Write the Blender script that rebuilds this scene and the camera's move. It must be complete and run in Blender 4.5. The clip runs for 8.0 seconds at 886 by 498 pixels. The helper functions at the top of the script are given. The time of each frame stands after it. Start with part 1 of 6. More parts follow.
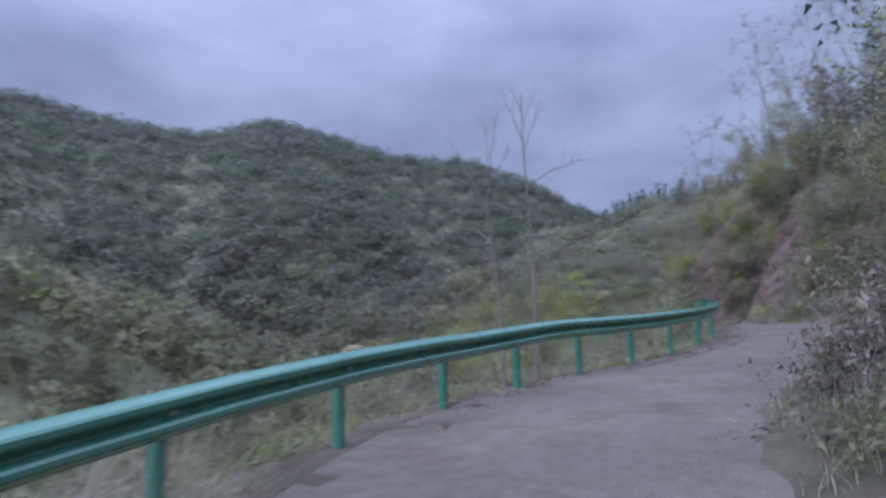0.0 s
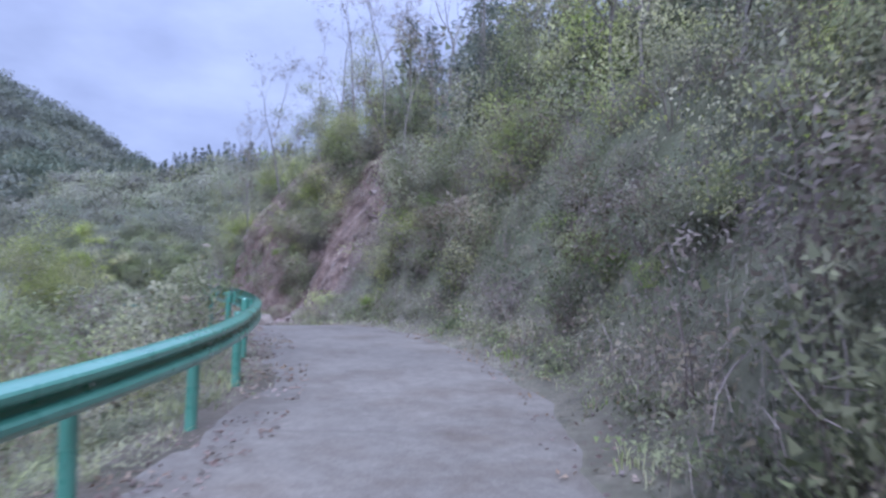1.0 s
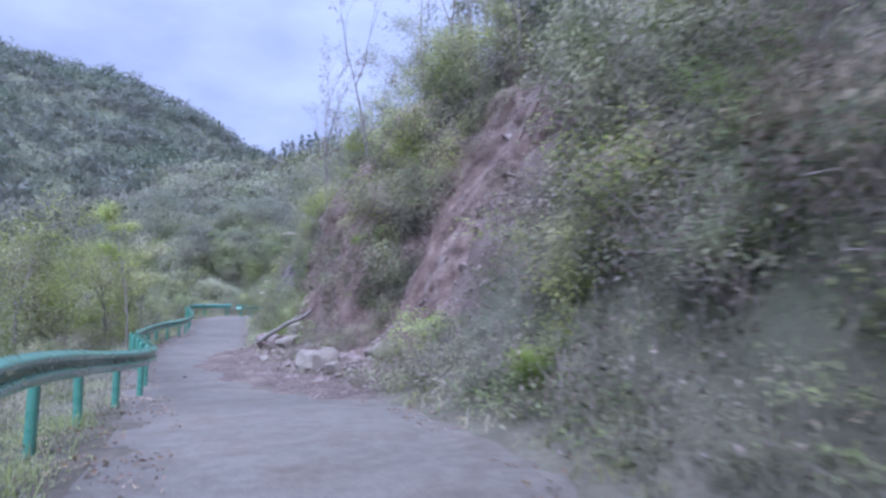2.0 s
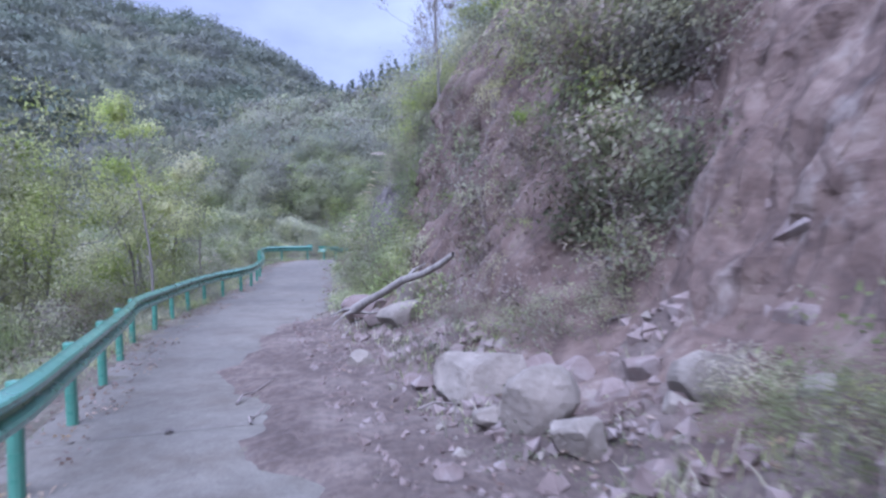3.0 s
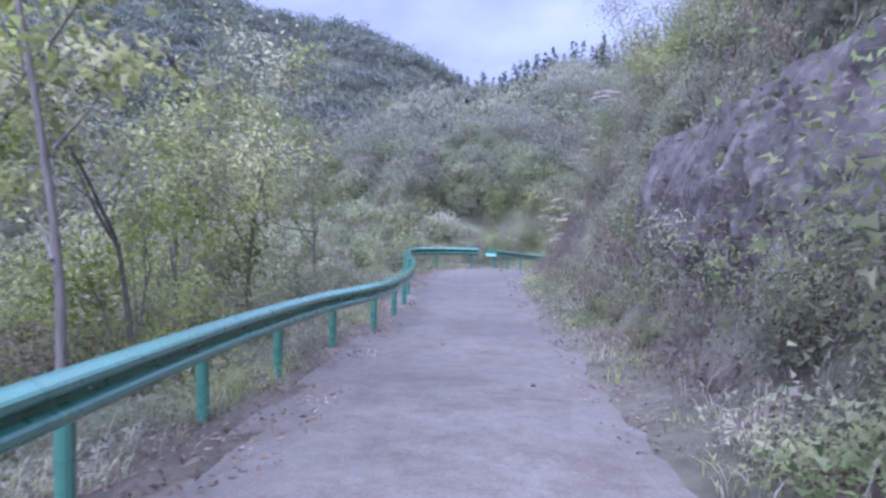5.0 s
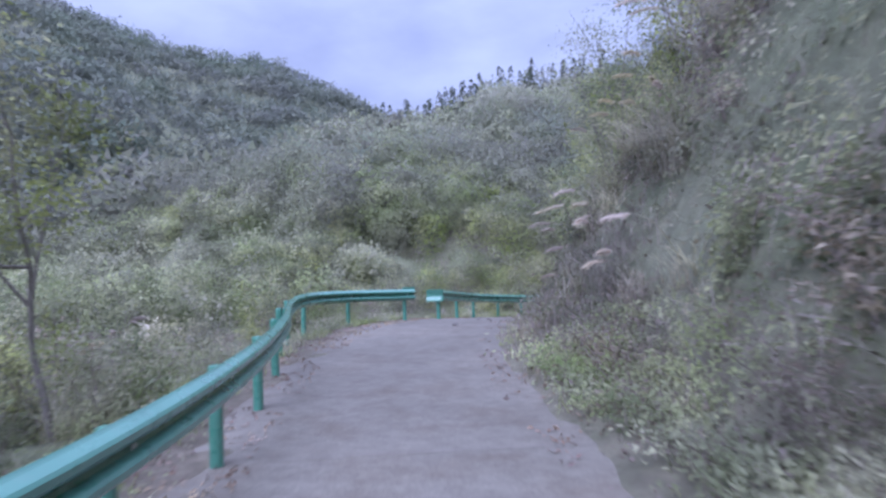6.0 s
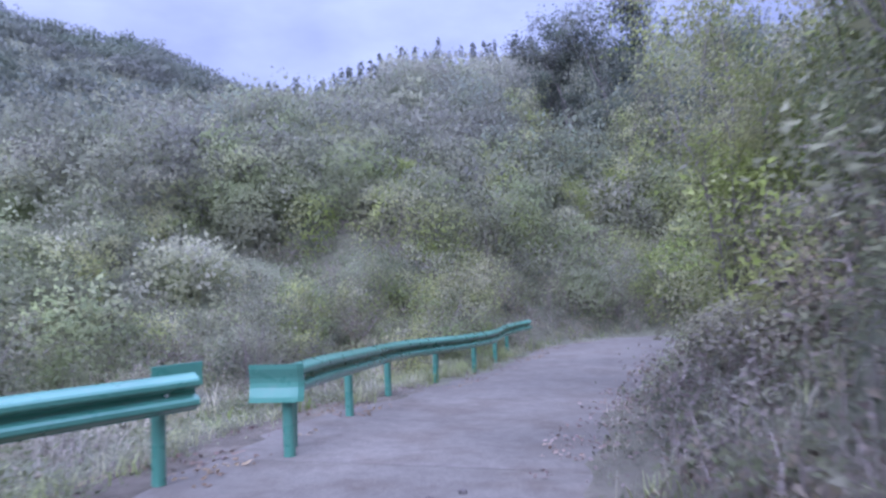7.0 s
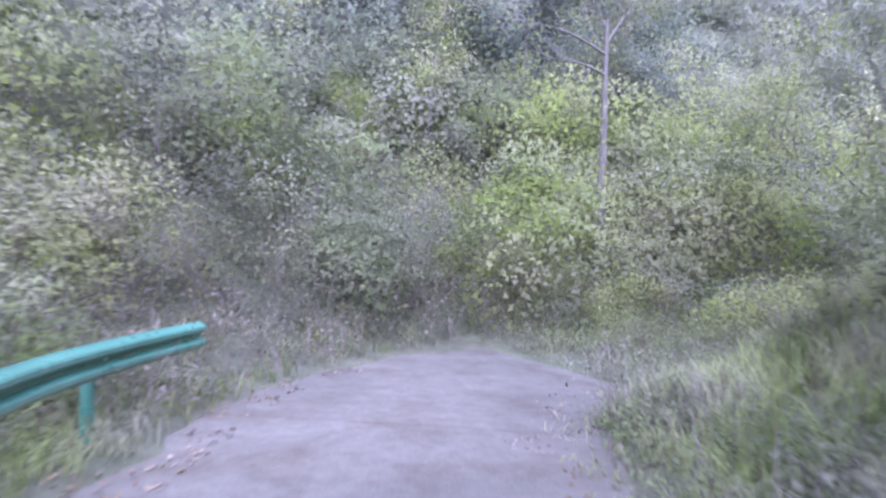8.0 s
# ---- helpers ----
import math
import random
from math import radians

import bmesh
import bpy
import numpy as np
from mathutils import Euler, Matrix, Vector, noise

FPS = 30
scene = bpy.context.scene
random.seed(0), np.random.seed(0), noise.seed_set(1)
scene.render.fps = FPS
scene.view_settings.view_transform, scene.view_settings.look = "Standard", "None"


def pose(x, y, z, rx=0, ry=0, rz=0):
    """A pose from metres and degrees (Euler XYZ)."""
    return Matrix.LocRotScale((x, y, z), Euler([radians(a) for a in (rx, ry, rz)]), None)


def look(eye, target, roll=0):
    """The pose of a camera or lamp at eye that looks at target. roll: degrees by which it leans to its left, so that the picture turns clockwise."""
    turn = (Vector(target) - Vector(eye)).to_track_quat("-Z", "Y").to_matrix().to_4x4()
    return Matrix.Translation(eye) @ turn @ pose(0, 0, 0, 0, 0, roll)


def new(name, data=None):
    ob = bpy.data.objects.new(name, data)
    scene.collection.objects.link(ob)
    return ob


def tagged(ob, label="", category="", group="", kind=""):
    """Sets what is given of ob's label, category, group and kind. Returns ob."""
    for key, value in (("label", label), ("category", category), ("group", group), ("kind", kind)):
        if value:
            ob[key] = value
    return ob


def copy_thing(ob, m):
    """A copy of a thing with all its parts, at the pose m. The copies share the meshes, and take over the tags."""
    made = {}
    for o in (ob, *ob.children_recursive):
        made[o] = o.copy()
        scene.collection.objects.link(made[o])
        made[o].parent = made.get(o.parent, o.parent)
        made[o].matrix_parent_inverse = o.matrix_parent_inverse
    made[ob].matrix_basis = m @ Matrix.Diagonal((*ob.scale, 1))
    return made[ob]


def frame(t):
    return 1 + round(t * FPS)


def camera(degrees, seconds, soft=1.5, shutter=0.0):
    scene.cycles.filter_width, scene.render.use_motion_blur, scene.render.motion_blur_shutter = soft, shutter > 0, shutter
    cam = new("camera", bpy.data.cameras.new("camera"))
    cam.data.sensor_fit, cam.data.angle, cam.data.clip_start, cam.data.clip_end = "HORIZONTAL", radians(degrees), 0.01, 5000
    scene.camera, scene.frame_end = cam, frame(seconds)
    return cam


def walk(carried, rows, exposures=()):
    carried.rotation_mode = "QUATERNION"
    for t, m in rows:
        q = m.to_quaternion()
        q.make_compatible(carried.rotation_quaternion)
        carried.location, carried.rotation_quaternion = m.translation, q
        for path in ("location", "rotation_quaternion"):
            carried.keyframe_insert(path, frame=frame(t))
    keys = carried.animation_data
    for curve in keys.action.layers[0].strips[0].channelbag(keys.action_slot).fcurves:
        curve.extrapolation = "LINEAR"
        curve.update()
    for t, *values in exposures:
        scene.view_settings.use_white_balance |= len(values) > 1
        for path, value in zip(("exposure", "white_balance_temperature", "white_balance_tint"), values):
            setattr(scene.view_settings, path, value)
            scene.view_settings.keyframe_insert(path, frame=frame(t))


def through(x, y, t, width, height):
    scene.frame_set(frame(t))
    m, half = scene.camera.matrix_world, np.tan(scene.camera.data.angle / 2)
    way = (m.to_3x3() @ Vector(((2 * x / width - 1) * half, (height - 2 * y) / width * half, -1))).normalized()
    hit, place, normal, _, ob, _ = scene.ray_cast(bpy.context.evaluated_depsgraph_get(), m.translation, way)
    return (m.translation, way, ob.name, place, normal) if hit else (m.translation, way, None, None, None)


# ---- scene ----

# ---- the camera and its drive ----
cam = camera(69.0, 8.0, soft=2.6, shutter=0.15)
PATH = [
    (0, (-0.391, -30.029, -0.895), (-4.023, -20.805, 0.414), -1.86),
    (0.2, (-1.085, -27.698, -0.639), (-2.572, -17.883, 0.565), -0.70),
    (0.5, (-1.191, -24.413, -0.305), (-0.377, -14.510, 0.822), 0.71),
    (0.7, (-0.956, -22.449, -0.198), (0.865, -12.649, 0.606), 1.19),
    (1, (0.041, -19.607, -0.108), (2.807, -10.025, 0.617), 1.02),
    (1.2, (0.762, -17.628, -0.014), (3.85, -8.153, 0.818), 0.57),
    (1.5, (1.64, -14.24, 0.19), (4.48, -4.68, 1.03), 0.5),
    (1.75, (1.84, -11.1, 0.40), (3.88, -1.33, 1.1), 0.6),
    (2.0, (1.4, -7.9, 0.57), (2.51, 2.04, 1.08), 0.9),
    (2.3, (0.392, -4.460, 0.668), (0.743, 5.533, 0.836), 1.17),
    (2.5, (0.244, -2.787, 0.644), (0.398, 7.211, 0.544), 1.28),
    (3, (-0.253, 2.120, 0.179), (-0.389, 12.109, -0.274), -0.60),
    (3.3, (-0.915, 5.248, -0.015), (-1.781, 15.201, -0.446), -1.40),
    (3.5, (-1.476, 7.125, -0.202), (-3.064, 16.996, -0.422), -1.55),
    (3.7, (-2.143, 8.655, -0.258), (-4.291, 18.421, -0.287), -0.95),
    (4, (-2.900, 10.441, -0.304), (-5.659, 20.049, -0.043), 0.48),
    (4.5, (-3.736, 12.531, -0.397), (-6.588, 22.110, -0.068), 2.58),
    (4.8, (-4.172, 13.837, -0.437), (-6.683, 23.516, -0.435), 1.97),
    (5, (-4.315, 14.845, -0.548), (-6.539, 24.589, -0.867), 0.77),
    (5.2, (-4.45, 15.8, -0.57), (-6.336, 25.609, -1.037), -0.75),
    (6.3, (-6.866, 29.134, -0.856), (-7.773, 39.071, -0.198), -1.05),
    (6.5, (-7.141, 31.916, -0.751), (-7.766, 41.865, 0.035), -1.04),
    (6.8, (-7.335, 35.511, -0.630), (-7.104, 45.494, -0.094), -1.58),
    (7, (-7.373, 37.763, -0.602), (-6.911, 47.748, -0.310), -1.49),
    (7.2, (-7.099, 39.877, -0.633), (-6.324, 49.846, -0.662), -0.68),
    (7.5, (-6.816, 42.961, -0.741), (-4.531, 52.695, -0.892), 0.96),
    (7.8, (-5.341, 46.807, -1.035), (-1.870, 56.176, -1.440), 1.95),
    (8, (-4.221, 49.679, -1.269), (-0.333, 58.892, -1.361), 2.35),
]
walk(cam, [(t, look(eye, target, roll)) for t, eye, target, roll in PATH],
     [(0, 0.08, 5080, 23), (0.5, 0.36, 5010, 25), (1.0, 0.72, 4900, 25), (1.2, 0.78, 4880, 25), (2.5, 0.90, 4810, 28), (3.5, 0.95, 4840, 29), (4.0, 0.96, 4740, 36), (5.2, 0.99, 4830, 34), (6.5, 0.65, 4920, 30),
      (7.0, 0.84, 4790, 36), (7.5, 1.16, 4750, 40), (8, 1.40, 4900, 40)])

# ---- overcast sky and a weak, wide sun ----
SUN_EL, SUN_AZ = 55.0, 200.0


def build_world():
    world = bpy.data.worlds.new("overcast_sky")
    scene.world = world
    world.use_nodes = True
    nt = world.node_tree
    nt.nodes.clear()
    out = nt.nodes.new("ShaderNodeOutputWorld")
    bg = nt.nodes.new("ShaderNodeBackground")
    sky = nt.nodes.new("ShaderNodeTexSky")
    sky.sky_type = "NISHITA"
    sky.sun_disc = False
    sky.sun_elevation, sky.sun_rotation = radians(SUN_EL), radians(SUN_AZ)
    dim = nt.nodes.new("ShaderNodeVectorMath")
    dim.operation = "SCALE"
    dim.inputs["Scale"].default_value = 0.08
    co = nt.nodes.new("ShaderNodeTexCoord")
    flat = nt.nodes.new("ShaderNodeMapping")
    flat.inputs["Scale"].default_value = (1.0, 1.0, 2.2)
    clouds = nt.nodes.new("ShaderNodeTexNoise")
    clouds.inputs["Scale"].default_value = 2.6
    clouds.inputs["Detail"].default_value = 6
    clouds.inputs["Roughness"].default_value = 0.52
    ramp = nt.nodes.new("ShaderNodeValToRGB")
    ramp.color_ramp.elements[0].position, ramp.color_ramp.elements[0].color = 0.36, (0.26, 0.274, 0.316, 1)
    ramp.color_ramp.elements[1].position, ramp.color_ramp.elements[1].color = 0.66, (0.435, 0.454, 0.488, 1)
    mix = nt.nodes.new("ShaderNodeMix")
    mix.data_type = "RGBA"
    mix.inputs[0].default_value = 0.88
    nt.links.new(co.outputs["Generated"], flat.inputs["Vector"])
    nt.links.new(flat.outputs["Vector"], clouds.inputs["Vector"])
    nt.links.new(clouds.outputs["Fac"], ramp.inputs["Fac"])
    nt.links.new(sky.outputs["Color"], dim.inputs[0])
    nt.links.new(dim.outputs["Vector"], mix.inputs[6])
    nt.links.new(ramp.outputs["Color"], mix.inputs[7])
    # An overcast sky is brighter overhead than near the horizon.
    split = nt.nodes.new("ShaderNodeSeparateXYZ")
    nt.links.new(co.outputs["Generated"], split.inputs[0])
    over = nt.nodes.new("ShaderNodeMapRange")
    over.interpolation_type = "SMOOTHSTEP"
    over.inputs["From Min"].default_value, over.inputs["From Max"].default_value = 0.30, 1.0
    over.inputs["To Min"].default_value, over.inputs["To Max"].default_value = 1.0, 3.8
    nt.links.new(split.outputs["Z"], over.inputs["Value"])
    nt.links.new(mix.outputs[2], bg.inputs["Color"])
    nt.links.new(over.outputs["Result"], bg.inputs["Strength"])
    nt.links.new(bg.outputs[0], out.inputs[0])


build_world()
sun_data = bpy.data.lights.new("sun", "SUN")
sun_data.energy, sun_data.angle, sun_data.color = 3.3, radians(60), (1.0, 0.98, 0.96)
sun = new("sun", sun_data)
sun.matrix_world = pose(0, 0, 60, 90 - SUN_EL, 0, 180 - SUN_AZ)

# ---- materials ----
rng = np.random.default_rng(7)


class Nodes:
    """A material with a few short calls to wire its nodes."""

    def __init__(self, name, rough=0.8, metal=0.0):
        self.mat = bpy.data.materials.new(name)
        self.mat.use_nodes = True
        self.nt = self.mat.node_tree
        self.bsdf = self.nt.nodes["Principled BSDF"]
        self.bsdf.inputs["Roughness"].default_value = rough
        self.bsdf.inputs["Metallic"].default_value = metal
        self.place = self.add("ShaderNodeTexCoord").outputs["Object"]

    def add(self, kind, **values):
        node = self.nt.nodes.new(kind)
        for key, value in values.items():
            node.inputs[key].default_value = value
        return node

    def link(self, a, b):
        self.nt.links.new(a, b)
        return b.node

    def noise(self, scale, detail=4.0, rough=0.55, stretch=None):
        tex = self.add("ShaderNodeTexNoise", Scale=scale, Detail=detail, Roughness=rough)
        if stretch:
            m = self.add("ShaderNodeMapping", Scale=stretch)
            self.link(self.place, m.inputs["Vector"])
            self.link(m.outputs["Vector"], tex.inputs["Vector"])
        else:
            self.link(self.place, tex.inputs["Vector"])
        return tex.outputs["Fac"]

    def ramp(self, fac, stops):
        node = self.add("ShaderNodeValToRGB")
        els = node.color_ramp.elements
        while len(els) < len(stops):
            els.new(0.5)
        for el, (at, col) in zip(els, stops):
            el.position, el.color = at, (*col, 1)
        self.link(fac, node.inputs["Fac"])
        return node.outputs["Color"]

    def mix(self, fac, a, b, blend="MIX"):
        node = self.add("ShaderNodeMix")
        node.data_type, node.blend_type = "RGBA", blend
        for value, n in ((fac, 0), (a, 6), (b, 7)):
            if isinstance(value, (int, float)):
                node.inputs[n].default_value = value
            elif isinstance(value, tuple):
                node.inputs[n].default_value = (*value, 1)
            else:
                self.link(value, node.inputs[n])
        return node.outputs[2]

    def bump(self, height, strength=0.4, distance=0.02):
        node = self.add("ShaderNodeBump", Strength=strength, Distance=distance)
        self.link(height, node.inputs["Height"])
        self.link(node.outputs["Normal"], self.bsdf.inputs["Normal"])

    def colour(self, value):
        self.link(value, self.bsdf.inputs["Base Color"])
        return self


def leaf_material(name, dark, mid, light, through=0.35, rough=0.6, patch=0.9, tone=False):
    """Leaf colours that differ a little from leaf to leaf and more from patch to patch and plant to plant, with some light let through."""
    m = Nodes(name, rough)
    geo = m.add("ShaderNodeNewGeometry")
    info = m.add("ShaderNodeObjectInfo")
    broad = m.add("ShaderNodeTexNoise", Scale=patch, Detail=3.0, Roughness=0.6)
    m.link(geo.outputs["Position"], broad.inputs["Vector"])
    spread = m.add("ShaderNodeMapRange")
    spread.inputs["From Min"].default_value, spread.inputs["From Max"].default_value = 0.36, 0.64
    m.link(broad.outputs["Fac"], spread.inputs["Value"])
    blend = m.mix(0.88, geo.outputs["Random Per Island"], spread.outputs["Result"])
    if tone:
        own = m.add("ShaderNodeAttribute")
        own.attribute_name = "tone"
        blend = m.mix(0.6, blend, own.outputs["Fac"])
    col = m.ramp(blend, [(0.05, dark), (0.5, mid), (0.95, light)])
    hsv = m.add("ShaderNodeHueSaturation")
    light_by = m.add("ShaderNodeMapRange")
    light_by.inputs["To Min"].default_value, light_by.inputs["To Max"].default_value = 0.75, 1.3
    m.link(info.outputs["Random"], light_by.inputs["Value"])
    m.link(light_by.outputs["Result"], hsv.inputs["Value"])
    kind = m.add("ShaderNodeTexNoise", Scale=patch * 0.7, Detail=2.0, Roughness=0.6)
    shift = m.add("ShaderNodeVectorMath")
    shift.inputs[1].default_value = (31.0, 17.0, 5.0)
    m.link(geo.outputs["Position"], shift.inputs[0])
    m.link(shift.outputs["Vector"], kind.inputs["Vector"])
    for socket, least, most in (("Hue", 0.475, 0.522), ("Saturation", 0.7, 1.3)):
        vary = m.add("ShaderNodeMapRange")
        vary.inputs["From Min"].default_value, vary.inputs["From Max"].default_value = 0.36, 0.64
        vary.inputs["To Min"].default_value, vary.inputs["To Max"].default_value = least, most
        m.link(kind.outputs["Fac"], vary.inputs["Value"])
        m.link(vary.outputs["Result"], hsv.inputs[socket])
    m.link(col, hsv.inputs["Color"])
    m.link(hsv.outputs["Color"], m.bsdf.inputs["Base Color"])
    m.bsdf.inputs["Specular IOR Level"].default_value = 0.12
    trans = m.add("ShaderNodeBsdfTranslucent")
    m.link(hsv.outputs["Color"], trans.inputs["Color"])
    both = m.add("ShaderNodeMixShader")
    both.inputs[0].default_value = through
    m.link(m.bsdf.outputs[0], both.inputs[1])
    m.link(trans.outputs[0], both.inputs[2])
    m.link(both.outputs[0], m.nt.nodes["Material Output"].inputs["Surface"])
    return m.mat


def concrete_material():
    m = Nodes("road_concrete", 0.85)
    base = m.ramp(m.noise(0.35, 5), [(0.3, (0.098, 0.088, 0.070)), (0.7, (0.150, 0.135, 0.108))])
    dirt = m.ramp(m.noise(1.3, 7, 0.65), [(0.46, (1, 1, 1)), (0.68, (0.66, 0.58, 0.50))])
    col = m.mix(0.75, base, dirt, "MULTIPLY")
    grain = m.ramp(m.noise(38, 3), [(0.35, (0.74, 0.73, 0.72)), (0.65, (1.08, 1.08, 1.08))])
    worn = m.ramp(m.noise(5.5, 6, 0.7), [(0.40, (0.80, 0.78, 0.75)), (0.58, (1.06, 1.06, 1.05))])
    col = m.mix(0.75, col, worn, "MULTIPLY")
    m.colour(m.mix(0.75, col, grain, "MULTIPLY"))
    m.bump(m.noise(30, 4), 0.3, 0.006)
    return m.mat


def ground_material():
    """Leaf litter and moss, with bare red soil where the bank slid; the share of each is a mesh attribute."""
    m = Nodes("ground_soil", 0.95)
    litter = m.ramp(m.noise(2.2, 8, 0.7), [(0.3, (0.075, 0.07, 0.05)), (0.5, (0.15, 0.14, 0.095)), (0.7, (0.24, 0.21, 0.145))])
    green = m.ramp(m.noise(5, 6, 0.7), [(0.3, (0.06, 0.08, 0.035)), (0.7, (0.15, 0.18, 0.08))])
    wild = m.mix(m.noise(0.5, 4), litter, green)
    soil = m.ramp(m.noise(1.1, 9, 0.68), [(0.28, (0.066, 0.047, 0.037)), (0.5, (0.130, 0.100, 0.081)), (0.72, (0.225, 0.188, 0.157))])
    specks = m.ramp(m.noise(9, 5, 0.75), [(0.42, (0.55, 0.5, 0.48)), (0.6, (1.1, 1.05, 1.0))])
    soil = m.mix(0.7, soil, specks, "MULTIPLY")
    bare = m.add("ShaderNodeAttribute")
    bare.attribute_name = "bare"
    m.colour(m.mix(bare.outputs["Fac"], wild, soil))
    m.bump(m.noise(4, 9, 0.75), 0.9, 0.12)
    return m.mat


def rock_material(name, a, b, c, crack=0.0):
    m = Nodes(name, 0.88)
    col = m.ramp(m.noise(2.5, 9, 0.65), [(0.3, a), (0.5, b), (0.72, c)])
    stain = m.ramp(m.noise(0.9, 5, 0.6, (1, 1, 0.7)), [(0.45, (1, 1, 1)), (0.65, (0.6, 0.55, 0.52))])
    col = m.mix(0.6, col, stain, "MULTIPLY")
    if crack:
        # Open joints, bent by a coarse noise, and pale weathered streaks.
        bent = m.mix(0.12, m.place, m.add("ShaderNodeTexNoise", Scale=1.7, Detail=4.0).outputs["Color"])
        cells = m.add("ShaderNodeTexVoronoi", Scale=crack)
        cells.feature = "DISTANCE_TO_EDGE"
        m.link(bent, cells.inputs["Vector"])
        col = m.mix(0.4, col, m.ramp(cells.outputs["Distance"], [(0.0, (0.35, 0.32, 0.3)), (0.06, (1, 1, 1))]), "MULTIPLY")
        pale = m.ramp(m.noise(1.4, 7, 0.7, (1, 1, 0.35)), [(0.56, (0, 0, 0)), (0.68, (1, 1, 1))])
        col = m.mix(m.mix(0.35, (0.0, 0.0, 0.0), pale), col, (0.30, 0.275, 0.24))
    m.colour(col)
    m.bump(m.noise(7, 8, 0.7), 0.8, 0.05)
    return m.mat


def bark_material(name, a, b):
    m = Nodes(name, 0.9)
    m.colour(m.ramp(m.noise(6, 6, 0.65, (4, 4, 0.6)), [(0.3, a), (0.7, b)]))
    m.bump(m.noise(9, 6, 0.7, (4, 4, 0.5)), 0.7, 0.01)
    return m.mat


def paint_material():
    m = Nodes("green_rail_paint", 0.3)
    m.bsdf.inputs["Coat Weight"].default_value, m.bsdf.inputs["Coat Roughness"].default_value = 0.6, 0.18
    fade = m.ramp(m.noise(1.1, 5), [(0.3, (0.052, 0.168, 0.116)), (0.7, (0.082, 0.226, 0.160))])
    dust = m.ramp(m.noise(7, 7, 0.7, (1, 1, 2)), [(0.55, (0, 0, 0)), (0.75, (1, 1, 1))])
    m.colour(m.mix(m.mix(0.35, (0.0, 0.0, 0.0), dust), fade, (0.16, 0.19, 0.17)))
    m.link(m.ramp(m.noise(5, 6), [(0.3, (0.22, 0.22, 0.22)), (0.8, (0.45, 0.45, 0.45))]), m.bsdf.inputs["Roughness"])
    m.bump(m.noise(2.5, 3), 0.08, 0.02)
    return m.mat


M_CONCRETE, M_GROUND, M_PAINT = concrete_material(), ground_material(), paint_material()
M_STEEL = Nodes("galvanised_bolt", 0.45, 0.8).mat
M_ROCK = rock_material("grey_rock", (0.112, 0.095, 0.074), (0.195, 0.168, 0.134), (0.285, 0.25, 0.205))
M_CLIFF = rock_material("cliff_rock", (0.040, 0.034, 0.029), (0.090, 0.078, 0.067), (0.18, 0.162, 0.143), 1.6)
M_SCARP = rock_material("scarp_rock", (0.046, 0.029, 0.021), (0.106, 0.071, 0.053), (0.182, 0.140, 0.110), 1.1)
M_STONE = rock_material("slide_stone", (0.105, 0.074, 0.062), (0.175, 0.135, 0.115), (0.255, 0.222, 0.20))
M_BARK = bark_material("grey_bark", (0.10, 0.088, 0.075), (0.26, 0.235, 0.20))
M_TWIG = bark_material("brown_twig", (0.11, 0.09, 0.075), (0.26, 0.22, 0.19))
M_GREEN = leaf_material("dull_green_leaf", (0.10, 0.11, 0.068), (0.205, 0.212, 0.125), (0.36, 0.36, 0.215), 0.55)
M_YELLOW = leaf_material("yellow_green_leaf", (0.20, 0.215, 0.085), (0.33, 0.345, 0.145), (0.47, 0.465, 0.22), 0.65)
M_DRY = leaf_material("withered_leaf", (0.125, 0.102, 0.075), (0.215, 0.18, 0.132), (0.33, 0.285, 0.215), 0.5)
M_NARROW = leaf_material("narrow_leaf", (0.135, 0.155, 0.078), (0.24, 0.262, 0.132), (0.38, 0.392, 0.215), 0.6)
M_STRAW = leaf_material("dry_grass_blade", (0.16, 0.15, 0.10), (0.30, 0.28, 0.19), (0.48, 0.44, 0.33), 0.5)
M_PLUME = leaf_material("grass_plume", (0.42, 0.35, 0.27), (0.52, 0.45, 0.35), (0.62, 0.55, 0.45), 0.4)
M_GRASS = leaf_material("verge_grass", (0.17, 0.19, 0.085), (0.30, 0.32, 0.15), (0.45, 0.455, 0.25), 0.55)
# Greyed, close tones: a little distance haze is put into these leaf colours.
M_FAR = leaf_material("hazy_far_foliage", (0.118, 0.131, 0.104), (0.143, 0.157, 0.121), (0.172, 0.184, 0.138), 0.7, patch=0.05, tone=True)
M_HILL = leaf_material("hill_foliage", (0.145, 0.154, 0.096), (0.252, 0.264, 0.151), (0.385, 0.385, 0.218), 0.62, patch=0.42, tone=True)
M_PINE = leaf_material("pine_needles", (0.09, 0.105, 0.083), (0.145, 0.165, 0.12), (0.21, 0.225, 0.16), 0.5)
M_BRIGHT = leaf_material("bright_leaf", (0.19, 0.235, 0.082), (0.305, 0.35, 0.13), (0.42, 0.45, 0.19), 0.6)
M_WOODS = leaf_material("woods_foliage", (0.15, 0.156, 0.113), (0.208, 0.213, 0.145), (0.268, 0.269, 0.174), 0.62, patch=0.2, tone=True)
M_HILL_YELLOW = leaf_material("yellow_green_woods", (0.165, 0.18, 0.072), (0.26, 0.277, 0.115), (0.37, 0.375, 0.17), 0.55, patch=0.42, tone=True)
M_HILL_DARK = leaf_material("dark_woods", (0.12, 0.136, 0.103), (0.16, 0.178, 0.13), (0.21, 0.226, 0.158), 0.55, patch=0.3, tone=True)
M_LITTER = leaf_material("fallen_leaf", (0.09, 0.06, 0.045), (0.18, 0.13, 0.095), (0.30, 0.24, 0.18), 0.15)

# ---- mesh helpers ----


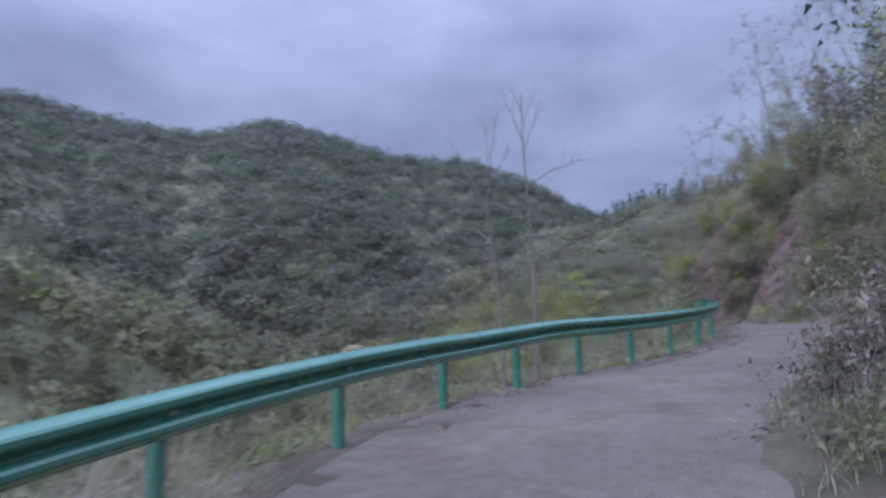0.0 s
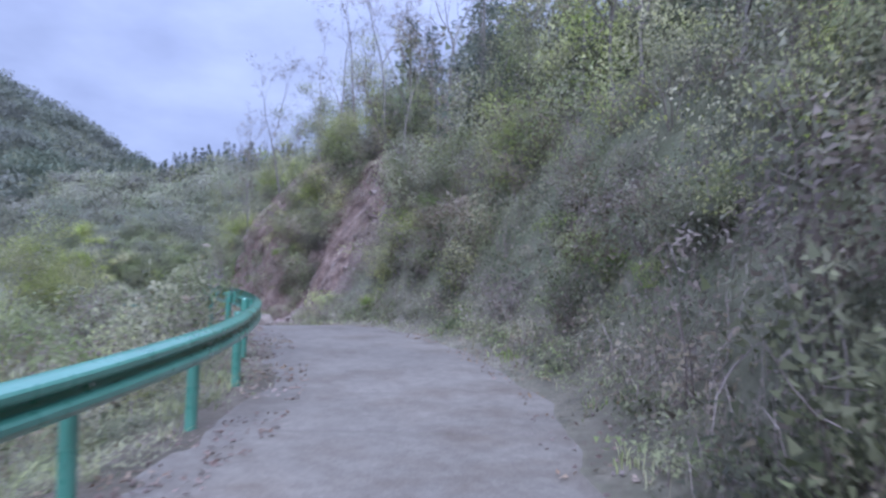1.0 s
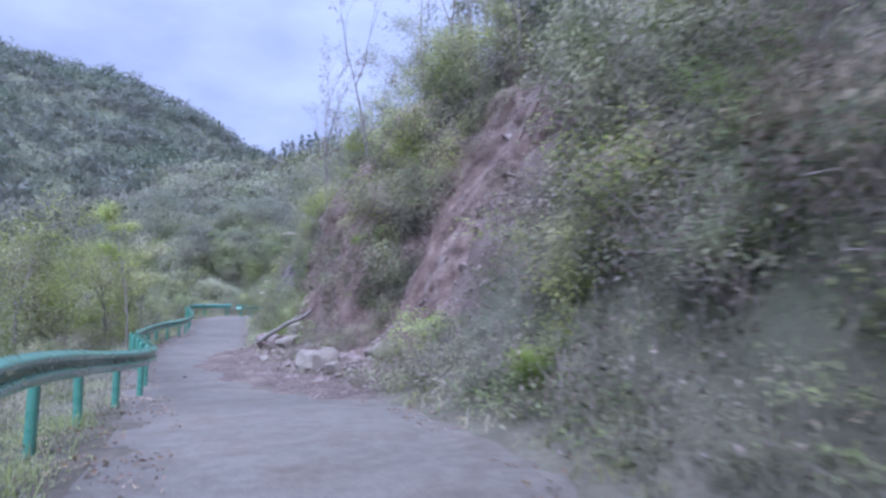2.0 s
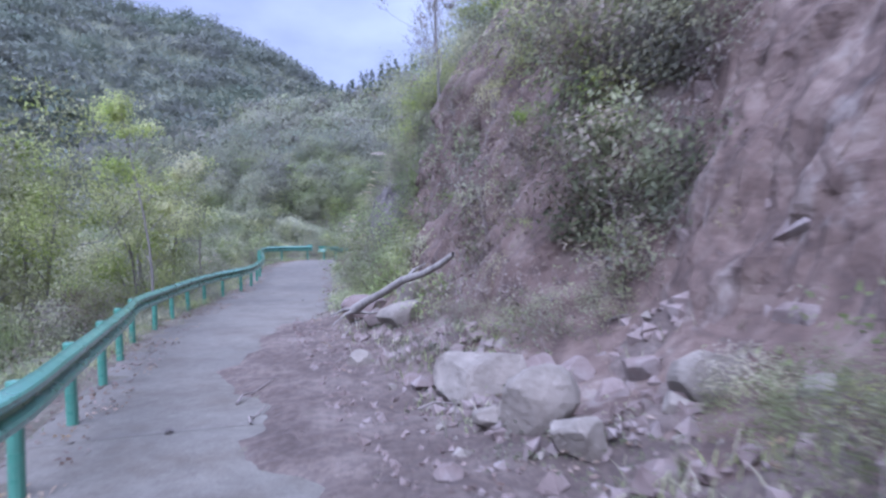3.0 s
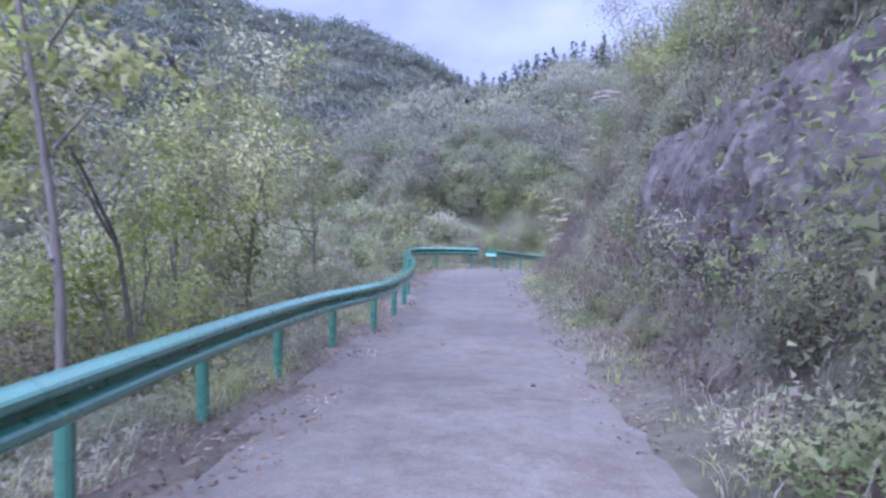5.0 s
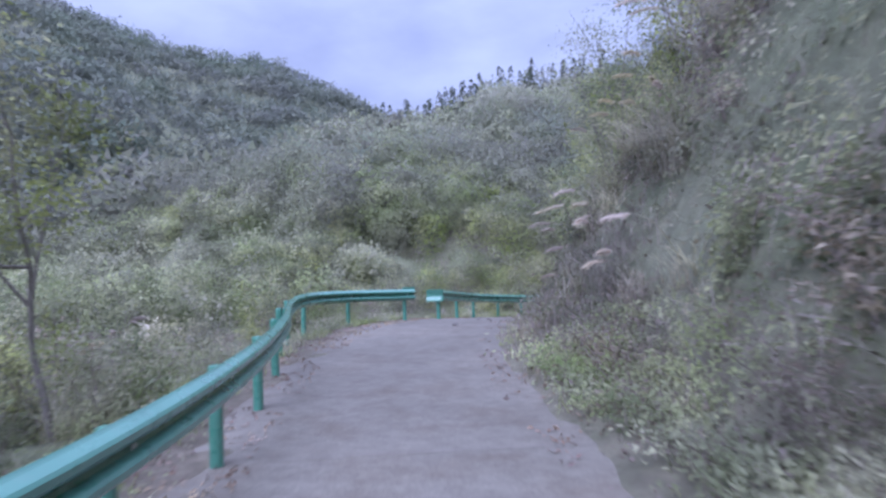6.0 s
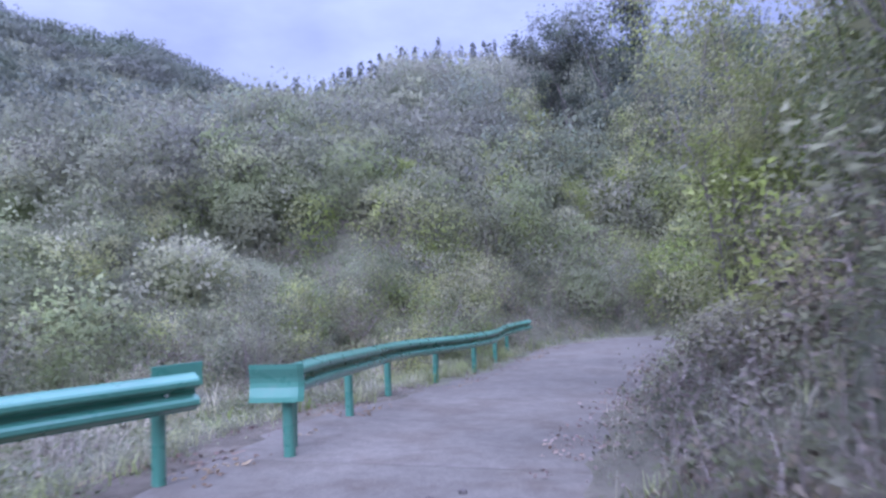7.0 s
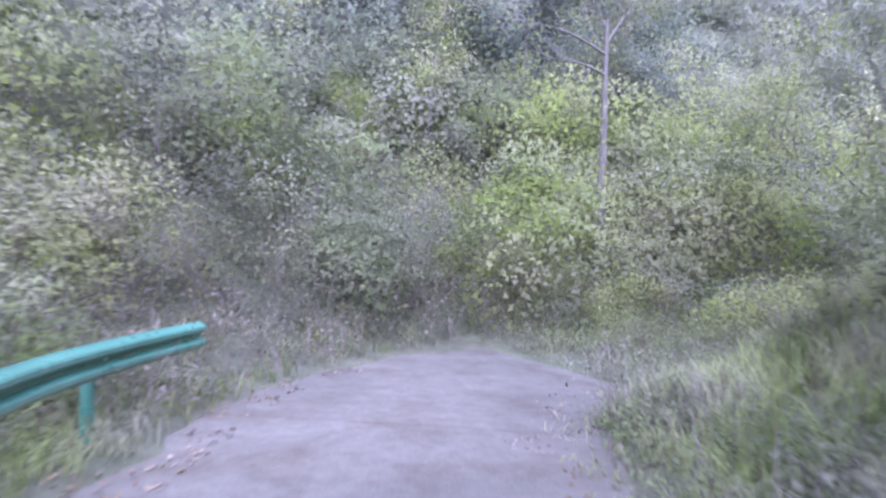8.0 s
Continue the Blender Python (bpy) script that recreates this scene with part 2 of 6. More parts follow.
def mesh_from(name, verts, faces, mat=None, smooth=False, normals=None):
    """A mesh from arrays: verts (n, 3), faces (m, 3 or 4). normals: the way each vertex faces, where leaves shade as one mass."""
    me = bpy.data.meshes.new(name)
    verts, faces = np.asarray(verts, np.float32), np.asarray(faces, np.int32)
    k = faces.shape[1]
    me.vertices.add(len(verts))
    me.vertices.foreach_set("co", verts.ravel())
    me.loops.add(faces.size)
    me.loops.foreach_set("vertex_index", faces.ravel())
    me.polygons.add(len(faces))
    me.polygons.foreach_set("loop_start", np.arange(0, faces.size, k, dtype=np.int32))
    me.polygons.foreach_set("use_smooth", np.full(len(faces), smooth))
    if mat:
        me.materials.append(mat)
    me.update(calc_edges=True)
    if normals is not None:
        me.polygons.foreach_set("use_smooth", np.ones(len(faces), bool))
        me.normals_split_custom_set_from_vertices(np.asarray(normals, np.float32))
    return me


def part(name, data, parent, label=""):
    """One mesh as a part of a thing or of a part."""
    ob = new(name, data)
    ob.parent = parent
    return tagged(ob, label)


def thing(name, place, label, category, group="", kind=""):
    """An empty at a thing's base, to hold its parts."""
    ob = new(name)
    ob.empty_display_size = 0.2
    ob.location = place
    return tagged(ob, label, category, group, kind)


def unit(v):
    return v / np.maximum(np.linalg.norm(v, axis=-1, keepdims=True), 1e-9)


def ball():
    """The points and triangles of a round mesh of radius 1."""
    bm = bmesh.new()
    bmesh.ops.create_icosphere(bm, subdivisions=2, radius=1.0)
    v = np.array([p.co[:] for p in bm.verts])
    f = np.array([[p.index for p in q.verts] for q in bm.faces])
    bm.free()
    return v, f


BALL = ball()


def lumps(r, n, depth):
    """n uneven round forms about the origin: points of their surface (n, k, 3), and the way it faces there."""
    d, f = BALL
    high = np.ones((n, len(d)))
    for k, freq in enumerate((2.2, 3.4, 5.0, 7.5)):
        w = unit(r.normal(size=(n, 1, 3)))
        high = high + depth * 0.8**k * np.sin(freq * np.sum(d[None] * w, 2) + r.uniform(0, 6.3, (n, 1))) * np.cos(freq * np.sum(d[None] * np.roll(w, 1, 2), 2) + r.uniform(0, 6.3, (n, 1)))
    p = d[None] * high[..., None]
    face = np.cross(p[:, f[:, 1]] - p[:, f[:, 0]], p[:, f[:, 2]] - p[:, f[:, 0]])
    nor = np.zeros_like(p)
    for k in range(3):
        for j in range(len(f)):
            nor[:, f[j, k]] += face[:, j]
    return p, unit(nor)


def leaves(at, ahead, length, width, fold=0.25, r=rng, facing=None, loose=0.55):
    """Folded diamond leaves at the points given, each along its own direction and turned towards the light or the side given."""
    n = len(at)
    facing = unit(np.array([[0.0, 0.0, 1.0]]) if facing is None else facing) + r.normal(0, loose, (n, 3))
    ahead = np.asarray(ahead, float)
    side = unit(np.cross(unit(ahead), unit(facing)))
    ahead = unit(ahead - facing * (0.6 * np.sum(ahead * facing, 1) / np.sum(facing * facing, 1))[:, None])
    up = np.cross(side, ahead)
    length, width = np.broadcast_to(length, n)[:, None], np.broadcast_to(width, n)[:, None]
    mid = at + ahead * length * 0.45
    quad = np.stack([at, mid + side * width / 2 + up * width * fold, at + ahead * length, mid - side * width / 2 + up * width * fold], 1)
    return quad.reshape(-1, 3), np.arange(4 * n).reshape(-1, 4)


def flakes(at, ahead, length, width, r, facing, loose=0.4):
    """Single pointed leaf flakes, for crowns that are seen from afar."""
    n = len(at)
    facing = unit(facing) + r.normal(0, loose, (n, 3))
    ahead = unit(ahead - facing * (0.6 * np.sum(ahead * facing, 1) / np.sum(facing * facing, 1))[:, None])
    side = unit(np.cross(ahead, facing)) * width[:, None] / 2
    tip = at + ahead * length[:, None]
    return np.stack([at + side, tip, at - side], 1).reshape(-1, 3), np.arange(3 * n).reshape(-1, 3)


def tube(points, radii, sides=5):
    """A tapered tube through points, open at its ends' caps."""
    p, rad = np.asarray(points, float), np.asarray(radii, float)
    t = unit(np.gradient(p, axis=0))
    ref = np.array([0.31, 0.17, 0.93]) if abs(t[0] @ [0.31, 0.17, 0.93]) < 0.9 else np.array([1.0, 0, 0])
    a = unit(np.cross(t, ref))
    b = np.cross(t, a)
    ang = np.arange(sides) * 2 * math.pi / sides
    ring = p[:, None] + rad[:, None, None] * (np.cos(ang)[None, :, None] * a[:, None] + np.sin(ang)[None, :, None] * b[:, None])
    v = ring.reshape(-1, 3)
    k = len(p)
    i, j = np.meshgrid(np.arange(k - 1), np.arange(sides), indexing="ij")
    n = (j + 1) % sides
    f = np.stack([i * sides + j, i * sides + n, (i + 1) * sides + n, (i + 1) * sides + j], -1).reshape(-1, 4)
    return v, f


def joined(pieces):
    """Several (verts, quads) as one."""
    vs, fs, n = [], [], 0
    for v, f in pieces:
        vs.append(v)
        fs.append(np.asarray(f) + n)
        n += len(v)
    return np.concatenate(vs), np.concatenate(fs)


def fbm(x, y, scale, octaves=4, seed=0.0):
    """Smooth uneven relief from sums of turned waves, between about -1 and 1."""
    x, y = np.asarray(x, float) / scale, np.asarray(y, float) / scale
    out, amp = 0.0, 1.0
    for k in range(octaves):
        f, a = 1.93**k, 1.1 * k + seed
        u = (x * math.cos(a) + y * math.sin(a)) * f
        w = (-x * math.sin(a) + y * math.cos(a)) * f
        out = out + amp * np.sin(2.1 * u + 1.7 * np.sin(1.3 * w + k + seed)) * np.cos(1.9 * w + 1.5 * np.sin(1.1 * u - k))
        amp *= 0.55
    return out / 1.8


# ---- the lie of the land ----
ROAD = np.array([
    (7.5, -56, -3.4), (3.5, -44, -3.0), (0.9, -36, -2.75), (-0.6, -30, -2.45), (-1.6, -24, -1.85), (-1.0, -20, -1.68), (0.0, -17.5, -1.6),
    (1.1, -14.6, -1.45), (1.8, -12, -1.3), (2.0, -10, -1.15), (1.9, -7, -1.0), (1.3, -3.5, -0.92), (0.6, -0.5, -1.06),
    (-0.5, 3, -1.42), (-1.6, 6, -1.68), (-2.9, 10, -1.86), (-4.2, 14.3, -2.05), (-5.1, 18.3, -2.2), (-5.7, 22, -2.3),
    (-6.7, 27.7, -2.4), (-7.6, 32, -2.35), (-8.2, 36, -2.25), (-8.2, 40, -2.2), (-7.7, 43.3, -2.32), (-6.5, 46.8, -2.6),
    (-4.6, 50.7, -2.9), (-3.1, 54.0, -3.05), (-1.7, 56.8, -3.15), (0.2, 58.5, -3.2), (3.0, 59.0, -3.22), (7, 59.2, -3.25), (14, 59.6, -3.3), (30, 60.6, -3.2), (80, 64, -3.0)])


def smooth_line(points, step=0.5):
    """A rounded line through points, every step metres or so."""
    p = np.asarray(points, float)
    t = np.concatenate([[0], np.cumsum(np.linalg.norm(np.diff(p[:, :2], axis=0), axis=1))])
    m = np.gradient(p, t, axis=0)
    u = np.linspace(0, t[-1], int(t[-1] / step) + 1)
    i = np.clip(np.searchsorted(t, u) - 1, 0, len(t) - 2)
    h = (t[i + 1] - t[i])[:, None]
    k = ((u - t[i])[:, None]) / h
    return ((2 * k**3 - 3 * k**2 + 1) * p[i] + (k**3 - 2 * k**2 + k) * h * m[i]
            + (-2 * k**3 + 3 * k**2) * p[i + 1] + (k**3 - k**2) * h * m[i + 1])


CENTRE = smooth_line(ROAD, 0.6)
HALF = 1.85

# Heights of the bank beside the road, by the road's own y and the distance from its centre.
OFF = np.array([0, 1.6, 2.1, 2.7, 3.5, 4.3, 5, 8, 14, 30, 60])
BANK = {-60: (0, 0, 0.1, 0.6, 1.8, 2.97, 4, 6.5, 10, 19, 34),
        -20: (0, 0, 0.1, 0.6, 1.9, 3.13, 4.2, 6.8, 10.5, 20, 34),
        -8: (0, 0, 0.1, 0.5, 1.8, 3.08, 4.2, 6.8, 10.5, 20, 34),
        -3: (0, 0, 0.1, 0.55, 1.8, 3.08, 4.2, 6.8, 10.5, 20, 34),
        1: (0, 0, 0.08, 0.5, 1.6, 2.83, 3.9, 6.8, 11, 20, 34),
        4: (0, 0.05, 0.1, 0.2, 0.45, 1, 2, 6.6, 12, 21, 34),
        8: (0, 0.05, 0.1, 0.2, 0.4, 0.9, 2, 7.8, 13, 22, 34),
        11: (0, 0.1, 0.2, 0.4, 0.9, 2.2, 4, 9, 13.2, 22, 34),
        14: (0, 0.12, 0.3, 0.6, 1.1, 2.6, 4.6, 9.4, 13.5, 22, 34),
        17: (0, 0.05, 0.2, 0.5, 1.1, 2.8, 5.6, 9.6, 13.5, 22, 34),
        19: (0, 0, 0.1, 0.5, 1.5, 3.6, 5.8, 9.4, 13.5, 22, 34),
        23: (0, 0, 0.06, 0.15, 2.6, 5, 6.2, 9.2, 13.5, 22, 34),
        30: (0, 0, 0.06, 0.2, 2, 3.81, 5.4, 8, 12.5, 21, 34),
        37: (0, 0, 0.1, 0.5, 1.8, 2.97, 4, 8, 13, 24, 38),
        45: (0, 0, 0.05, 0.3, 0.9, 1.7, 2.4, 5.5, 10, 21, 34),
        51: (0, 0, 0, 0.06, 0.5, 1.09, 1.6, 4.2, 8.5, 19, 32),
        58: (0, 0, 0, 0.05, 0.5, 1.09, 1.6, 4, 8, 18, 30),
        66: (0, 0, 0.05, 0.3, 0.9, 1.49, 2, 5, 9, 18, 30)}
EDGE = {-60: (0, 0, -0.02, -0.2, -0.5, -0.87, -1.2, -2.6, -5, -9, -9),
        -8: (0, 0, -0.02, -0.15, -0.4, -0.72, -1, -2.4, -5, -9, -9),
        8: (0, 0, -0.02, -0.1, -0.3, -0.57, -0.8, -2, -4, -8, -9),
        20: (0, 0, -0.02, -0.1, -0.3, -0.51, -0.7, -1.6, -3.5, -7, -8),
        36: (0, 0, -0.02, -0.1, -0.3, -0.57, -0.8, -1.6, -3, -6, -7),
        46: (0, 0, -0.02, -0.1, -0.2, -0.31, -0.4, -0.6, -0.6, 1, 6),
        55: (0, 0, 0, 0, 0.1, 0.21, 0.3, 1, 2.6, 8, 17),
        58: (0, 0, 0.05, 0.25, 0.7, 1.18, 1.6, 3.4, 6, 13, 24),
        66: (0, 0, 0.05, 0.3, 0.9, 1.43, 1.9, 3.8, 6.5, 14, 25)}
LEFT_RIDGE = np.array([(-420, 120, 112), (-301, 166, 118), (-256, 226, 109), (-239, 242, 110), (-214, 258, 118.5), (-180, 286, 107.5), (-158, 300, 100),
                       (-116, 316, 96), (-92, 326, 84.5), (-79, 335, 76.5), (-47, 345, 60), (10, 360, 70), (90, 370, 90), (220, 330, 120), (420, 200, 150)], float)
NEAR_RIDGE = np.array([(-60, 190, 6), (-38, 168, 16), (-22, 154, 27), (-10, 156, 31.5), (6, 154, 31), (26, 148, 30), (55, 138, 32), (90, 110, 36),
                       (110, 50, 46), (110, -20, 50), (110, -120, 50)], float)


def table(profiles, sy, off):
    ys = np.array(sorted(profiles))
    rows = np.array([profiles[y] for y in sorted(profiles)], float)
    i = np.clip(np.searchsorted(ys, sy) - 1, 0, len(ys) - 2)
    u = np.clip((sy - ys[i]) / (ys[i + 1] - ys[i]), 0, 1)
    u = u * u * (3 - 2 * u)
    j = np.clip(np.searchsorted(OFF, off) - 1, 0, len(OFF) - 2)
    v = np.clip((off - OFF[j]) / (OFF[j + 1] - OFF[j]), 0, 1)
    lo = rows[i, j] * (1 - v) + rows[i, j + 1] * v
    hi = rows[i + 1, j] * (1 - v) + rows[i + 1, j + 1] * v
    return lo * (1 - u) + hi * u


def nearest(line, x, y):
    """For each point: the signed offset from a line (right is positive), and the line's own y and z beside it."""
    best = np.full(len(x), 1e9)
    off, ly, lz = np.zeros(len(x)), np.zeros(len(x)), np.zeros(len(x))
    for a, b in zip(line[:-1], line[1:]):
        e = b[:2] - a[:2]
        q = e @ e
        u = np.clip(((x - a[0]) * e[0] + (y - a[1]) * e[1]) / q, 0, 1)
        dx, dy = x - a[0] - u * e[0], y - a[1] - u * e[1]
        d = np.hypot(dx, dy)
        less = d < best
        best = np.where(less, d, best)
        off = np.where(less, np.where(e[0] * dy - e[1] * dx > 0, -d, d), off)
        ly, lz = np.where(less, a[1] + u * (b[1] - a[1]), ly), np.where(less, a[2] + u * (b[2] - a[2]), lz)
    return off, ly, lz


def step01(a, b, x):
    u = np.clip((x - a) / (b - a), 0, 1)
    return u * u * (3 - 2 * u)


def slid(sy, off):
    """How bare the bank is where it slid: 0 to 1."""
    along = step01(0.5, 3.5, sy + 0.8 * np.sin(off * 1.3)) * (1 - step01(17.4, 20.4, sy + 0.9 * np.sin(off * 0.9)))
    return along * step01(0.3, 1.4, off) * (1 - step01(10, 15, off))


def ridge_height(line, x, y, fall):
    off, _, z = nearest(line, x, y)
    return z - fall * np.abs(off)


def half_width(sy, off):
    """The slab is wider on the inside of the last bend."""
    return np.where(off > 0, HALF + np.interp(sy, (30, 38, 46, 52, 56, 59), (0, 0.2, 0.15, 0.3, 0.75, 0.6)), HALF)


def slide_tongue(x, y, sy, off):
    """Where slid mud lies over the slab: 0 to 1."""
    reach = off + 0.55 * fbm(x, y, 1.6, 4, 7.0) - 0.16 * np.abs(sy - 10.8)
    return step01(-0.55, 0.25, reach) * step01(1.0, 4.0, sy) * (1 - step01(15.0, 17.0, sy)) * (off > -1.6)


def land(x, y):
    """Height of the ground, its bareness, and the offset and road y beside it."""
    x, y = np.atleast_1d(np.asarray(x, float)), np.atleast_1d(np.asarray(y, float))
    off, sy, z = nearest(CENTRE[::2], x, y)
    side = np.abs(off)
    beside = z + np.where(off > 0, table(BANK, sy, side), table(EDGE, sy, side))
    bare = slid(sy, off)
    rough = step01(2.0, 4.5, side)
    beside = beside + rough * (0.35 * fbm(x, y, 2.6, 4, 1.0) + 0.12 * fbm(x, y, 0.7, 3, 4.0))
    beside = beside + bare * (0.16 * fbm(x, y, 0.9, 4, 2.0) + 0.55 * step01(3, 6, off) * fbm(x, y, 1.9, 6, 9.0)) * step01(0.8, 2.4, off)
    left = ridge_height(LEFT_RIDGE, x, y, 0.52) + 4 * fbm(x, y, 55, 4, 3.0) * step01(0, 40, np.abs(nearest(LEFT_RIDGE, x, y)[0]))
    front = ridge_height(NEAR_RIDGE, x, y, 0.31) + 2.0 * fbm(x, y, 24, 4, 6.0)
    far = np.maximum(np.maximum(left, front), -10 + 1.5 * fbm(x, y, 30, 3, 2.0))
    w = step01(16, 42, side)
    h = beside * (1 - w) + far * w
    # The road's slab lies a little proud; dirt creeps over its edges in uneven tongues.
    half = half_width(sy, off)
    dirt = step01(-0.65, -0.05, side - half + 0.35 * fbm(x, y, 1.1, 4, 5.0)) * (0.075 + 0.02 * fbm(x, y, 0.5, 3, 8.0))
    tongue = slide_tongue(x, y, sy, off)
    h = h - 0.06 * (side < half + 0.5) + np.where(side < half + 0.5, np.maximum(dirt, tongue * 0.11), 0)
    return h, np.maximum(bare, tongue), off, sy


def ground_z(x, y):
    return float(land(x, y)[0][0])


def beside_road(sy, off):
    """The place at a distance from the road's centre, by the road's y."""
    i = int(np.clip(np.searchsorted(CENTRE[:, 1], sy), 1, len(CENTRE) - 1))
    a, b = CENTRE[i - 1], CENTRE[i]
    u = (sy - a[1]) / max(b[1] - a[1], 1e-6)
    p = a + u * (b - a)
    e = unit((b - a)[:2])
    return p[0] + e[1] * off, p[1] - e[0] * off


def stretch(lo, hi, dense_lo, dense_hi, step, grow):
    out = list(np.arange(dense_lo, dense_hi, step))
    s, v = step, out[-1]
    while v < hi:
        s *= grow
        v += s
        out.append(v)
    s, v = step, out[0]
    while v > lo:
        s *= grow
        v -= s
        out.insert(0, v)
    return np.array(out)


def build_ground():
    xs = stretch(-900, 900, -13, 10, 0.38, 1.09)
    ys = stretch(-700, 1100, -38, 64, 0.46, 1.085)
    gx, gy = np.meshgrid(xs, ys, indexing="ij")
    h, bare, off, sy = land(gx.ravel(), gy.ravel())
    n = len(ys)
    i, j = np.meshgrid(np.arange(len(xs) - 1), np.arange(n - 1), indexing="ij")
    f = np.stack([i * n + j, (i + 1) * n + j, (i + 1) * n + j + 1, i * n + j + 1], -1).reshape(-1, 4)
    me = mesh_from("ground", np.stack([gx.ravel(), gy.ravel(), h], 1), f, M_GROUND, True)
    attr = me.attributes.new("bare", "FLOAT", "POINT")
    verge = step01(1.0, 1.7, np.abs(off)) * (1 - step01(2.5, 3.4, np.abs(off))) * np.where(sy > 49, 0.15, np.where(off < 0, 0.7, 0.5))
    attr.data.foreach_set("value", np.maximum(bare, verge).astype(np.float32))
    tagged(new("ground", me), "hilly ground with leaf litter, moss and bare slid soil", "ground", kind="structure")


build_ground()


def build_road():
    road = thing("road", (0, 0, 0), "narrow pale concrete road with dirt on its edges", "road", kind="structure")
    line = smooth_line(ROAD[1:-1], 0.5)
    per = 9
    # Past the bend the slab is overgrown.
    line = line[:np.argmax((line[:, 0] > 1.3) & (line[:, 1] > 56)) + 1]
    ahead = unit(np.gradient(line[:, :2], axis=0))
    for k in range(0, len(line) - 1, per):
        some = line[k:k + per + 1].copy()
        e = ahead[k:k + per + 1]
        gap = 0.004
        some[0, :2] += e[0] * gap
        some[-1, :2] -= e[-1] * gap
        acr = np.stack([e[:, 1], -e[:, 0], 0 * e[:, 0]], 1)
        rows = []
        inner = half_width(some[:, 1], 1.0)
        for off, more, dz in ((-HALF, 0, -0.18), (-HALF, 0, -0.008), (-HALF + 0.02, 0, 0), (-0.6, 0, 0.012), (0.6, 0, 0.012), (-0.02, 1, 0), (0, 1, -0.008), (0, 1, -0.18)):
            rows.append(some + acr * (off + more * inner)[:, None] + np.array([0, 0, dz]))
        v = np.stack(rows, 1).reshape(-1, 3)
        c = len(rows)
        i, j = np.meshgrid(np.arange(len(some) - 1), np.arange(c - 1), indexing="ij")
        f = np.stack([i * c + j, i * c + j + 1, (i + 1) * c + j + 1, (i + 1) * c + j], -1).reshape(-1, 4)
        part("slab", mesh_from("slab", v, f, M_CONCRETE), road)


build_road()


def build_mud():
    """Mud of the slide, spread over the road's edge in fine clods."""
    sy, off = np.arange(1.5, 17.0, 0.085), np.arange(-1.5, 2.3, 0.085)
    p = np.array([[beside_road(a, o) for o in off] for a in sy]).reshape(-1, 2)
    h, _, o, s = land(p[:, 0], p[:, 1])
    t = slide_tongue(p[:, 0], p[:, 1], s, o)
    z = h + 0.012 + t * (0.030 * fbm(p[:, 0], p[:, 1], 0.35, 4, 2.0) + 0.022 * fbm(p[:, 0], p[:, 1], 0.11, 3, 6.0)) - 0.05 * (t < 0.02) - 0.08 * step01(1.7, 2.2, o)
    n = len(off)
    i, j = np.meshgrid(np.arange(len(sy) - 1), np.arange(n - 1), indexing="ij")
    f = np.stack([i * n + j, i * n + j + 1, (i + 1) * n + j + 1, (i + 1) * n + j], -1).reshape(-1, 4)
    me = mesh_from("mud_patch", np.column_stack([p, z]), f, M_GROUND, True)
    attr = me.attributes.new("bare", "FLOAT", "POINT")
    attr.data.foreach_set("value", np.ones(len(p), np.float32))
    tagged(new("mud_patch", me), "reddish brown mud washed over the edge of the road", "mud", kind="stuff")


build_mud()


def broken_face(gs, gu, r, count, out, tilt, span):
    """How far a broken rock face stands out at each point: flat-faced blocks, each point taking the block whose middle lies nearest."""
    near, blocks = np.full(gs.shape, 1e9), np.zeros(gs.shape)
    for _ in range(count):
        s0, u0 = r.uniform(gs.min(), gs.max()), r.uniform(gu.min(), gu.max())
        far = np.hypot(gs - s0 + 0.35 * (gu - u0), span * (gu - u0)) + 0.06 * fbm(gs, gu, 0.5, 2, 1.0)
        face = r.normal(0, out) + r.normal(0, tilt) * (gs - s0) + r.normal(0, tilt) * (gu - u0)
        blocks = np.where(far < near, face, blocks)
        near = np.minimum(far, near)
    # Edges are worn.
    for _ in range(2):
        wide = np.pad(blocks, 1, mode="edge")
        blocks = (wide[1:-1, 1:-1] * 2 + wide[:-2, 1:-1] + wide[2:, 1:-1] + wide[1:-1, :-2] + wide[1:-1, 2:]) / 6
    return blocks


